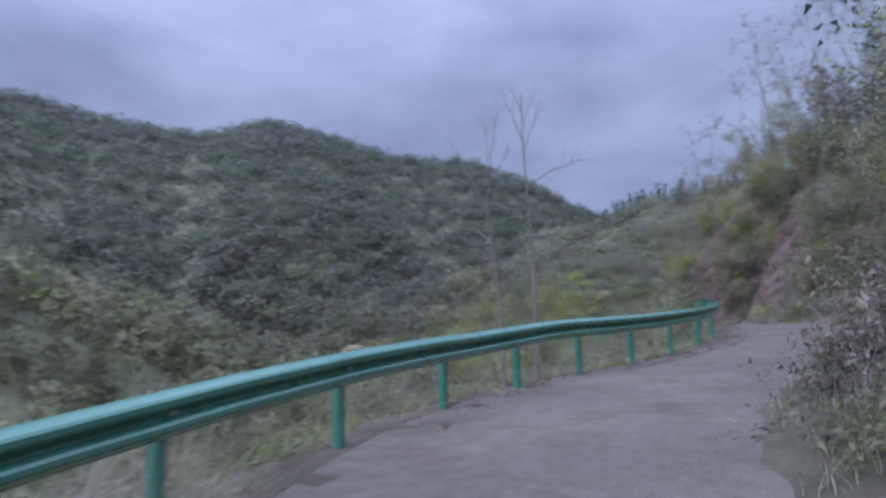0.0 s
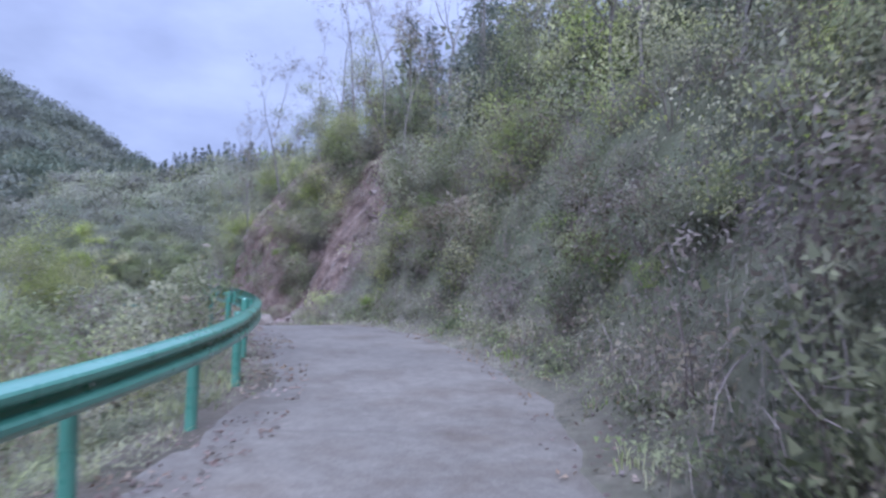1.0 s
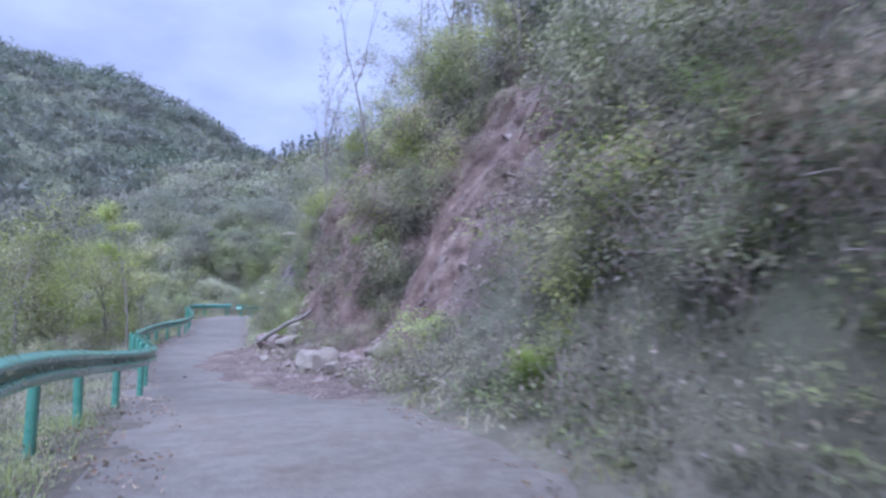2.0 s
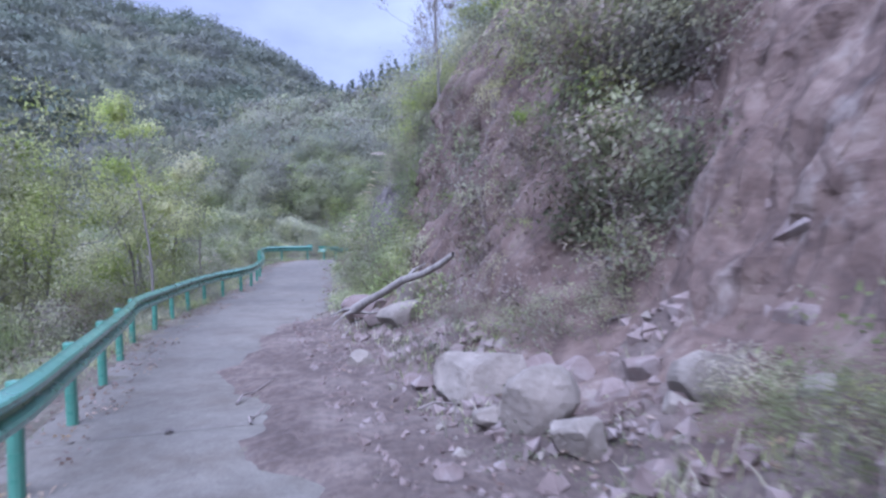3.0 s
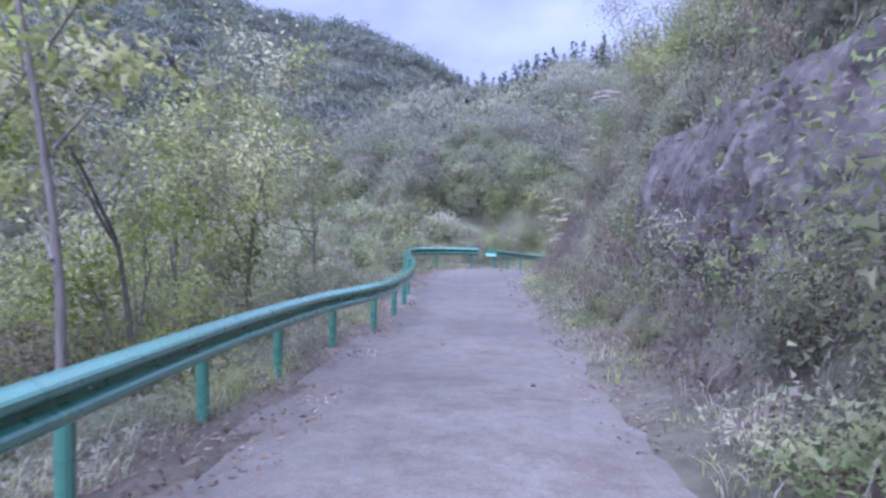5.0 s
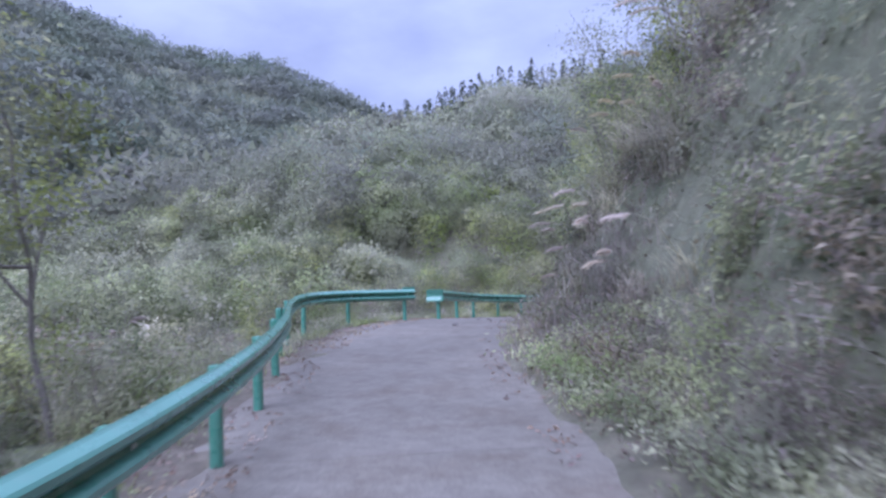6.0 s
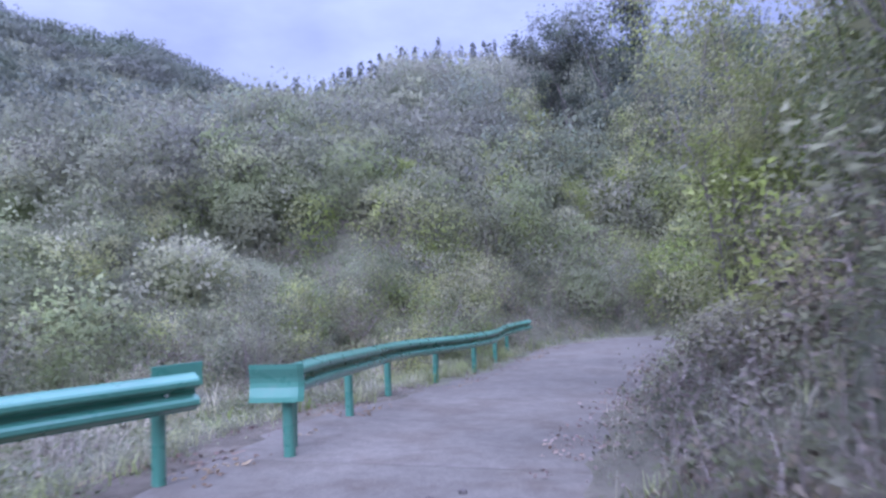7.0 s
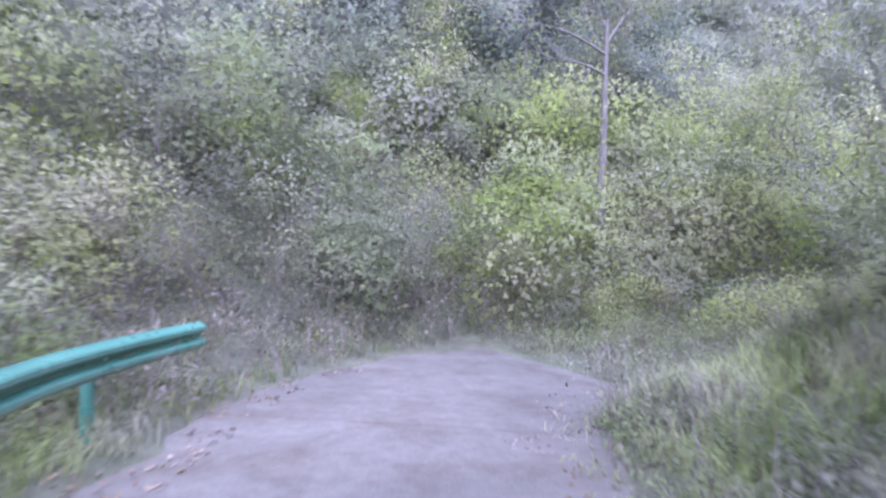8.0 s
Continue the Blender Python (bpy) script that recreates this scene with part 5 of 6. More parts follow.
undergrowth("slope_weeds", "rough dull green growth on the slope below the road", field_points(2600, (-45, -4), (-34, 62), 8.5), (0.3, 0.9), 16, 0.15, M_HILL, 0, M_TWIG)


def plume_grass(place, label, tall, count, plumes, lean, reach, tips=()):
    """A tussock of thin bowed blades with feathery heads on long bowed stalks."""
    ob = thing("plume_grass", place, label, "grass", "tussocks of plume grass")
    n = count
    at = np.column_stack([gr.normal(0, 0.14, n), gr.normal(0, 0.14, n), np.full(n, -0.03)])
    v, f = blades(gr, at, gr.normal(lean, 1.3, n), gr.uniform(0.5, 1.0, n) * tall, np.full(n, 0.010), gr.uniform(0.5, 1.0, n))
    part("blade_tuft", mesh_from("blade_tuft", v, f, M_STRAW), ob)
    ends = [np.array(t) - np.array(place) for t in tips]
    for _ in range(plumes):
        a, h, k = gr.normal(lean, 0.45), tall * gr.uniform(0.7, 1.25), reach * gr.uniform(0.7, 1.2)
        ends.append(np.array([math.cos(a) * k, math.sin(a) * k, h * 0.78]))
    for end in ends:
        u = np.linspace(0, 1, 11)[:, None]
        knee = np.array([end[0] * 0.3, end[1] * 0.3, max(end[2], 0) + 0.28 * math.hypot(end[0], end[1])])
        p = 2 * u * (1 - u) * knee + u * u * end
        sv, sf = tube(p, np.linspace(0.007, 0.0025, 11), 4)
        stalk = part("stalk", mesh_from("stalk", sv, sf, M_STRAW), ob)
        m = 230
        t = gr.uniform(0.72, 1.0, m) * 10
        i = np.minimum(t.astype(int), 9)
        c = p[i] + (t - i)[:, None] * (p[i + 1] - p[i])
        e = unit(p[10] - p[9])
        lv, lf = leaves(c, e * 1.6 + gr.normal(0, 0.28, (m, 3)) - [0, 0, 0.35], gr.uniform(0.06, 0.16, m), 0.010, 0.1, gr)
        part("plume", mesh_from("plume", lv, lf, M_PLUME), stalk, "tan feathery seed head")
    return ob


ARCHING = "long thin plume grass arching from the bank over the road edge"
for sy0, o, tall, cnt, pl, reach, tips in (
        (35.6, 3.2, 1.0, 60, 0, 1.0, ((-5.91, 35.96, -0.12), (-5.62, 35.97, -0.54))), (35.9, 3.7, 1.2, 60, 0, 1.2, ((-5.5, 35.9, 0.41), (-5.14, 36.0, -0.05), (-5.81, 35.95, 0.10))),
        (35.3, 3.0, 0.9, 60, 0, 0.9, ((-5.04, 36.0, -0.93), (-5.74, 35.94, -1.0))), (34.2, 3.4, 1.0, 50, 1, 0.6, ()), (37.0, 3.2, 1.1, 50, 1, 0.7, ()),
        (32.8, 3.1, 0.9, 50, 2, 0.8, ()), (31.4, 3.2, 0.9, 40, 1, 0.8, ()),
        (33.4, 4.0, 1.6, 130, 1, 0.8, ()), (34.6, 4.2, 1.7, 130, 2, 0.9, ()), (35.4, 4.6, 1.7, 130, 2, 0.9, ()), (36.4, 4.3, 1.6, 130, 2, 0.9, ()), (37.6, 4.0, 1.5, 110, 1, 1.1, ()),
        (34.0, 5.2, 1.7, 130, 2, 1.3, ()), (35.8, 5.4, 1.7, 130, 2, 1.3, ()), (33.8, 3.1, 1.2, 110, 1, 0.9, ())):
    x, y = beside_road(sy0, o)
    plume_grass((x, y, ground_z(x, y) - 0.03), ARCHING, tall, cnt, pl, math.pi + 0.25, reach, tips)
for sy0, o in ((-25.5, -4.0), (-24.2, -4.4), (-22.5, -4.1), (-21.0, -4.6), (-18.5, -4.3), (-7.0, -3.6), (-5.2, -3.7), (-3.5, -3.6), (-1.5, -3.7), (-8.8, -3.7), (0.5, -3.8), (-6.0, -4.4), (-2.5, -4.5), (33.0, -4.2), (34.5, -4.4)):
    x, y = beside_road(sy0, o)
    plume_grass((x, y, ground_z(x, y) - 0.03), "tall thin plume grass growing behind the guardrail", 1.5, 90, 2, 0.9, 0.5)


# ---- trees ----


def grow(r, p, way, length, radius, depth, tubes, tips, bend=0.25, split=(2, 4), shrink=0.66):
    """A limb and the limbs that leave it."""
    n = 5 if radius > 0.02 else 3
    pts = [np.array(p, float)]
    d = unit(np.array(way, float))
    for _ in range(n):
        d = unit(d + r.normal(0, bend * 0.35, 3) + [0, 0, 0.05])
        pts.append(pts[-1] + d * length / n)
    pts = np.array(pts)
    tubes.append(tube(pts, np.linspace(radius, radius * 0.5, n + 1), 6 if radius > 0.03 else 3))
    if depth == 0:
        tips.append((pts[-1], d, pts[1]))
        return
    for _ in range(r.integers(*split)):
        k = r.integers(1, n + 1)
        out = unit(d + r.normal(0, 0.75, 3) + [0, 0, 0.15])
        grow(r, pts[k], out, length * shrink * r.uniform(0.7, 1.1), radius * 0.5, depth - 1, tubes, tips, bend, split, shrink)
    grow(r, pts[-1], unit(d + r.normal(0, 0.25, 3)), length * shrink, radius * 0.5, depth - 1, tubes, tips, bend, split, shrink)


def tree(r, name, place, label, height, radius, depth, bark, leaf_mat=None, per=30, leaf=0.14, ratio=0.45, lean=(0, 0), group="", split=(2, 4), puff=0.22, droop=0.3):
    ob = thing(name, place, label, "tree", group)
    tubes, tips = [], []
    grow(r, (0, 0, -0.2), (lean[0], lean[1], 1), height * 0.45, radius, depth, tubes, tips, 0.22, split)
    v, f = joined(tubes)
    part("trunk", mesh_from("trunk", v, f, bark, True), ob)
    if leaf_mat:
        at, way, nor = [], [], []
        for tip, d, mid in tips:
            n = int(per * r.uniform(0.5, 1.5))
            k = r.uniform(0.0, 1.15, n)[:, None]
            q = mid + (tip - mid) * k + r.normal(0, puff, (n, 3)) * [1, 1, 0.6]
            at.append(q)
            way.append(unit(q - mid) + r.normal(0, 0.6, (n, 3)) - [0, 0, droop])
            c = q.mean(0)
            nor.append(unit(q - c) * 0.8 + unit(c * [1, 1, 0] + 1e-6) * 0.4 + [0, 0, 0.5])
        at, way, nor = np.concatenate(at), np.concatenate(way), unit(np.concatenate(nor))
        size = leaf * r.uniform(0.6, 1.3, len(at))
        v, f = flakes(at, unit(way), size, size * ratio * 1.2, r, nor, 0.5)
        part("crown", mesh_from("crown", v, f, leaf_mat, True, np.repeat(unit(nor + r.normal(0, 0.25, nor.shape)), 3, 0)), ob)
    return ob


tr = np.random.default_rng(31)


def on_ground(x, y):
    return (x, y, ground_z(x, y) - 0.05)




def bare_tree(r, place, height, radius, lean, limbs):
    """A thin trunk with bare limbs: each leaves the trunk at a height, with its reach to the side, its rise and its depth."""
    ob = thing("bare_tree", place, "leafless grey tree with thin forked branches behind the guardrail", "tree", "bare trees")
    u = np.linspace(0, 1, 10)
    p = np.column_stack([lean * u + 0.05 * np.sin(5 * u), 0.06 * np.cos(4 * u) * u, height * u - 0.3 * (1 - u)])
    v, f = tube(p, radius * (1 - 0.72 * u), 7)
    part("trunk", mesh_from("trunk", v, f, M_BARK, True), ob)
    for z, side, rise, deep in limbs:
        k = z / height * 9
        n = min(int(k), 8)
        a = p[n] + (k - n) * (p[n + 1] - p[n])
        w = np.linspace(0, 1, 7)[:, None]
        bow = a + w * np.array([side, deep, rise]) + np.sin(w * math.pi) * np.array([0, 0, 0.07 * side * (1 if side > 0 else -1)]) + r.normal(0, 0.018, (7, 3)) * w
        thick = radius * (1 - 0.72 * z / height)
        tubes = [tube(bow, np.linspace(thick * 0.75, 0.006, 7), 5)]
        for q in (2, 3, 4, 5, 5, 6, 6):
            d = unit(np.array([side, deep, rise]) + r.normal(0, 0.5, 3) * np.hypot(side, rise))
            grow(r, bow[q], d, np.hypot(side, rise) * r.uniform(0.16, 0.34), thick * 0.22, 1, tubes, [], 0.3, (1, 2), 0.7)
        v, f = joined(tubes)
        part("limb", mesh_from("limb", v, f, M_BARK), ob)
    return ob


bare_tree(np.random.default_rng(90), on_ground(-2.98, -19.55), 4.9, 0.034, 0.06,
          ((3.35, 0.85, 0.35, 0.1), (3.5, -0.45, 0.12, -0.1), (3.95, 0.28, 0.7, 0.1), (4.05, -0.22, 0.75, -0.1), (4.4, 0.22, 0.5, 0.1), (4.6, -0.12, 0.35, 0.0)))
bare_tree(np.random.default_rng(91), on_ground(-3.42, -19.95), 3.3, 0.036, -0.05,
          ((2.45, -0.28, 0.25, 0.1), (2.9, -0.55, 1.15, 0.1), (3.0, -0.2, 0.3, 0.0), (3.2, 0.22, 1.35, 0.0), (3.25, 0.05, 1.2, -0.1), (3.2, 0.35, 0.8, 0.1)))
bare_tree(np.random.default_rng(92), on_ground(-3.3, -18.2), 2.3, 0.028, 0.1, ((1.5, -0.2, 0.4, 0.1), (1.8, 0.25, 0.5, 0.1), (2.1, -0.1, 0.4, 0.1)))
bare_tree(np.random.default_rng(95), on_ground(6.0, 63.6), 6.6, 0.16, 0.05, ((5.7, -2.3, 0.55, 0.2), (5.2, -1.7, 0.1, -0.2), (6.0, 0.7, 0.9, 0.1), (6.3, -0.4, 0.8, 0.1)))
# The slender young tree beside the rail, with a few bright branches.


def young_tree(r, place):
    """A thin leaning trunk with one long branch and loose tufts of bright leaves."""
    ob = thing("young_tree", place, "slender young tree with few yellow-green leafy branches", "tree")
    u = np.linspace(0, 1, 9)
    trunk = np.column_stack([0.10 * np.sin(u * 4) - 0.62 * u**1.6, 0.06 * np.sin(u * 7), 5.9 * u - 0.2])
    v, f = tube(trunk, np.linspace(0.045, 0.010, 9), 7)
    part("trunk", mesh_from("trunk", v, f, M_BARK, True), ob)
    limbs = [[(-0.05, 0, 3.1), (0.3, 0, 3.5), (0.72, 0.1, 3.85), (1.15, 0.15, 4.15)], [(-0.15, 0, 3.5), (-0.5, 0.1, 3.85), (-0.85, 0.1, 4.1)], [(0.02, 0, 2.4), (0.25, 0.1, 2.7), (0.45, 0.1, 3.0)],
             [(-0.3, 0, 4.4), (-0.1, -0.1, 4.75), (0.1, -0.1, 5.0)], [(-0.45, 0, 5.0), (-0.75, 0.1, 5.3), (-0.95, 0.1, 5.5)], [(0.0, 0, 1.6), (-0.3, 0.2, 1.9), (-0.5, 0.2, 2.2)]]
    at, nor = [], []
    for q in limbs:
        v, f = tube(np.array(q), np.linspace(0.016, 0.005, len(q)), 5)
        part("limb", mesh_from("limb", v, f, M_BARK, True), ob)
    tufts = [(limbs[0][2], 0.2), (limbs[0][3], 0.26), (limbs[0][1], 0.14), (limbs[1][1], 0.22), (limbs[1][2], 0.3), (limbs[2][2], 0.22), (limbs[3][2], 0.25), (limbs[4][1], 0.2), (limbs[4][2], 0.28), (trunk[8], 0.32), (trunk[7], 0.25),
             (limbs[5][2], 0.2)]
    for c, k in tufts:
        n = int(1500 * k * k * 3.2)
        d = r.normal(0, 1, (n, 3)) * [1, 1, 0.6]
        at.append(np.array(c) + d * k * 0.8)
        nor.append(unit(d) * 0.6 + [0, 0, 0.7])
    at, nor = np.concatenate(at), unit(np.concatenate(nor))
    size = r.uniform(0.05, 0.11, len(at))
    v, f = flakes(at, unit(r.normal(0, 0.7, at.shape) - [0, 0, 0.4]), size, size * 0.6, r, nor, 0.4)
    part("crown", mesh_from("crown", v, f, M_YELLOW, True, np.repeat(nor, 3, 0)), ob)


young_tree(np.random.default_rng(33), on_ground(-8.1, 18.75))
FULL = [tree(tr, "leafy_tree", on_ground(x, y), "leafy yellow-green roadside tree with a loose crown", h, 0.075, 3, M_BARK, m, 85, 0.115, 0.5, group="leafy trees", puff=0.36)
        for x, y, h, m in ((-10.5, 15.5, 6.5, M_YELLOW), (-12.5, 20.0, 7.5, M_YELLOW), (9.5, 67.5, 8.0, M_YELLOW), (3.5, 70.0, 8.5, M_HILL))]
for k, (x, y, s) in enumerate(((-11.2, 24.5, 0.9), (-13.5, 28, 0.95), (-9.8, 11.0, 0.7), (-14.8, 17, 1.1), (-11.8, 32, 0.7), (-16, 23, 1.1), (-12.0, 13, 0.95),
                               (-1.5, 72, 0.8), (3.0, 68.6, 0.8), (13, 64.5, 1.0), (8.5, 57.0, 1.0), (5.0, 52.0, 0.9), (11, 59, 1.0), (8.0, 53.5, 0.9), (9.0, 49.0, 1.0), (3.5, 47.5, 0.85), (0.5, 67.5, 0.55),
                               (4.0, 36.5, 0.8), (1.5, 30.5, 0.75), (4.5, 26.0, 0.8), (6.5, 20.5, 0.8), (11.5, -8.0, 0.9), (10.0, -14, 0.9), (9.0, -3.0, 0.8), (7.6, -11.0, 0.8), (8.0, -6.5, 0.8), (6.4, -15.5, 0.8), (7.2, -0.5, 0.7), (5.2, -19.0, 0.75), (12.5, 3.0, 0.9), (8.5, -20, 0.9), (9.5, -26, 0.9))):
    copy_thing(FULL[(k * 3 + k // 4) % 4], pose(*on_ground(x, y), 0, 0, 67 * k) @ Matrix.Scale(s, 4))
# Dark broad trees that rise behind the last bend.
DARK = tree(np.random.default_rng(64), "broad_tree", on_ground(5.4, 77.0), "tall dark green broad tree on the wooded hill", 12.0, 0.17, 4, M_BARK, M_PINE, 70, 0.18, 0.5, group="broad trees", puff=0.5)
for k, (x, y, s) in enumerate(((3.2, 78.5, 0.78), (7.6, 78.0, 1.0), (1.6, 80.0, 0.66), (9.8, 75.0, 0.9), (12.5, 72.0, 0.9))):
    copy_thing(DARK, pose(*on_ground(x, y), 0, 0, 71 * k + 30) @ Matrix.Scale(s, 4))
for x, y, s, k in ((-10.2, 22.2, 0.8, 0), (-10.6, 26.0, 0.75, 1), (-10.0, 17.6, 0.65, 1)):
    copy_thing(FULL[k], pose(*on_ground(x, y), 0, 0, 90 * s * y) @ Matrix.Scale(s, 4))
TALL = [plant("tall_shrub", on_ground(x, y), shrub_meshes(np.random.default_rng(60 + k), height=6.0, spread=1.5, stems=8, clumps=84, per=92, leaf=0.066, ratio=0.48, simple=True, leaf_mat=m, stem_mat=M_BARK, droop=0.2, puff=0.16),
              "tall yellow-green leafy shrub leaning out from the bank", "shrub", "tall shrubs on the bank") for k, (x, y, m) in enumerate(((-2.9, 46.4, M_YELLOW), (-2.0, 44.4, M_NARROW)))]
for k, (x, y, s) in enumerate(((-1.6, 48.2, 1.25), (-3.1, 42.6, 1.2), (-1.9, 40.2, 1.3), (0.4, 50.5, 1.1), (-0.4, 46.4, 1.45), (-1.3, 37.5, 1.1), (0.4, 24.5, 0.7), (0.2, 28.0, 0.75), (-1.5, 22.4, 0.65), (2.6, 53.4, 1.0),
                               (-2.4, 47.0, 1.2), (0.0, 43.2, 1.4), (1.6, 49.0, 1.3), (6.6, 9.0, 0.8), (7.6, 11.4, 0.9), (8.8, 8.0, 0.9), (5.6, 13.4, 0.75), (9.2, 4.6, 0.9), (8.0, 2.6, 0.8), (10.0, 0.5, 0.9))):
    copy_thing(TALL[k % 2], pose(*on_ground(x, y), 0, -6, 35 * k - 60) @ Matrix.Scale(s, 4))
# Thin bare trees on top of the bank and above the slide.
THIN = [tree(np.random.default_rng(70 + k), "thin_tree", on_ground(x, y), "thin nearly leafless tree on top of the bank", 10.0, 0.07, 4, M_BARK, M_DRY, 20, 0.10, group="thin trees", split=(1, 3), puff=0.12)
        for k, (x, y) in enumerate(((6.0, 12.0), (7.5, 13.0), (5.0, 14.2)))]
for k, (x, y, s) in enumerate(((8.2, 6.5, 0.9), (6.8, 9.5, 0.85), (4.0, 15.4, 0.9), (8.6, 9.5, 1.0), (9.5, 3.0, 0.9), (3.2, 16.6, 0.8), (8.0, -1.5, 0.8), (9.0, -6.0, 0.9), (9.5, -11.0, 0.9),
                               (-0.6, 20.5, 0.75), (-1.0, 24.6, 0.6), (-0.2, 26.0, 0.75), (-0.8, 30.0, 0.75), (-1.6, 35.0, 0.7), (0.6, 38.5, 0.8), (1.2, 19.5, 0.8), (6.6, 4.0, 0.75), (7.2, 6.2, 0.85), (6.0, 7.6, 0.8))):
    copy_thing(THIN[k % 3], pose(*on_ground(x, y), 0, -8 if y > 17 else 0, 50 * k) @ Matrix.Scale(s, 4))


def conifer(r, place, label, height, tiers):
    ob = thing("conifer", place, label, "tree", "conifers")
    p = np.array([(0, 0, z) for z in np.linspace(-0.3, height, 6)])
    v, f = tube(p, np.linspace(0.14, 0.01, 6), 7)
    part("trunk", mesh_from("trunk", v, f, M_BARK, True), ob)
    at, way, ln = [], [], []
    for k in range(tiers):
        u = k / tiers
        z = height * (0.12 + 0.88 * u)
        reach = height * 0.24 * (1 - u) ** 0.8 + 0.12
        for a in r.uniform(0, 2 * math.pi, 7):
            d = np.array([math.cos(a), math.sin(a), -0.12])
            m = 11
            t = r.uniform(0.15, 1, m)[:, None]
            at.append(np.array([0, 0, z]) + d * t * reach * r.uniform(0.7, 1.1) + r.normal(0, 0.07, (m, 3)))
            way.append(d + r.normal(0, 0.6, (m, 3)))
            ln.append(r.uniform(0.18, 0.36, m) * (0.6 + 0.6 * (1 - u)))
    at, way, ln = np.concatenate(at), np.concatenate(way), np.concatenate(ln)
    v, f = leaves(at, way, ln, ln * 0.3, 0.1, r, unit(at * [1, 1, 0] + 1e-6) + [0, 0, 0.7])
    part("crown", mesh_from("crown", v, f, M_PINE), ob)
    return ob


PINE = [conifer(tr, on_ground(x, y), "dark green conifer standing on the slope", h, 20) for x, y, h in ((7.0, 11.0, 6.5), (12.0, 76.0, 9.0))]
for k, (x, y, s) in enumerate(((10, -1, 1.0), (11, 6, 1.1), (12, -6, 1.2), (13.5, -12, 1.1), (8.0, 10.5, 0.8), (4.5, 31, 0.8), (7, 35, 0.9), (5.5, 42, 1.0), (8.5, 45, 1.1), (10.5, 40, 1.1), (13, 55, 1.0), (7.4, 1.2, 0.85), (8.4, 4.4, 1.1))):
    copy_thing(PINE[k % 2], pose(*on_ground(x, y), 0, 0, 40 * k) @ Matrix.Scale(s, 4))


# ---- rocks, log and rubble of the slide ----


def rock_mesh(name, r, size, cuts=14, mat=None, fine=3, rough=0.04):
    """An angular block: a ball cut flat by random planes, then chipped."""
    bm = bmesh.new()
    bmesh.ops.create_icosphere(bm, subdivisions=fine, radius=1.0)
    co = np.array([v.co[:] for v in bm.verts])
    flats = [unit(np.eye(3)[k % 3] * (1 if k < 3 else -1) + r.normal(0, 0.5, 3)) for k in range(6)]
    for k in range(cuts):
        n, d = (flats[k], r.uniform(0.55, 0.8)) if k < 6 else (unit(r.normal(size=3)), r.uniform(0.62, 0.88))
        over = np.maximum(co @ n - d, 0)
        co = co - over[:, None] * n
    co = co * size + r.normal(0, rough, co.shape) * np.mean(size) * 0.35
    for v, c in zip(bm.verts, co):
        v.co = c
    me = bpy.data.meshes.new(name)
    bm.to_mesh(me)
    bm.free()
    me.materials.append(mat or M_ROCK)
    return me


sr = np.random.default_rng(41)
for x, y, wide, tall, mat in ((0.08, 8.8, 0.82, 0.43, M_ROCK), (0.43, 7.2, 0.45, 0.42, M_ROCK), (1.76, 7.15, 0.46, 0.38, M_ROCK), (0.91, 8.39, 0.34, 0.28, M_STONE), (1.13, 7.65, 0.28, 0.24, M_STONE),
                              (0.09, 7.39, 0.26, 0.17, M_ROCK), (0.64, 6.61, 0.38, 0.2, M_ROCK), (1.43, 7.84, 0.28, 0.22, M_STONE), (1.45, 7.0, 0.18, 0.14, M_ROCK), (0.71, 9.14, 0.36, 0.26, M_STONE),
                              (-1.95, 14.42, 0.74, 0.42, M_STONE), (-0.94, 13.75, 0.51, 0.44, M_ROCK), (-1.11, 12.81, 0.59, 0.39, M_ROCK), (-1.51, 13.25, 0.5, 0.25, M_STONE), (-1.5, 10.6, 0.26, 0.18, M_ROCK),
                              (-0.7, 9.3, 0.2, 0.14, M_STONE), (2.5, 7.2, 0.3, 0.24, M_STONE), (2.2, 6.4, 0.26, 0.2, M_ROCK), (1.0, 6.0, 0.2, 0.15, M_STONE), (-0.3, 6.4, 0.16, 0.1, M_STONE)):
    size, sink = (wide * 0.74, wide * 0.62, tall * 0.84), 0.1 * tall
    rock = new("boulder", rock_mesh("boulder", sr, size, 13, mat, 4, 0.022))
    rock.matrix_world = pose(x, y, ground_z(x, y) + tall * 0.42 - sink, sr.normal(0, 8), sr.normal(0, 8), sr.uniform(-25, 25))
    tagged(rock, "angular pale grey fallen boulder lying in the slide rubble" if mat == M_ROCK else "angular brown-grey fallen boulder in the slide rubble", "boulder", "fallen boulders")

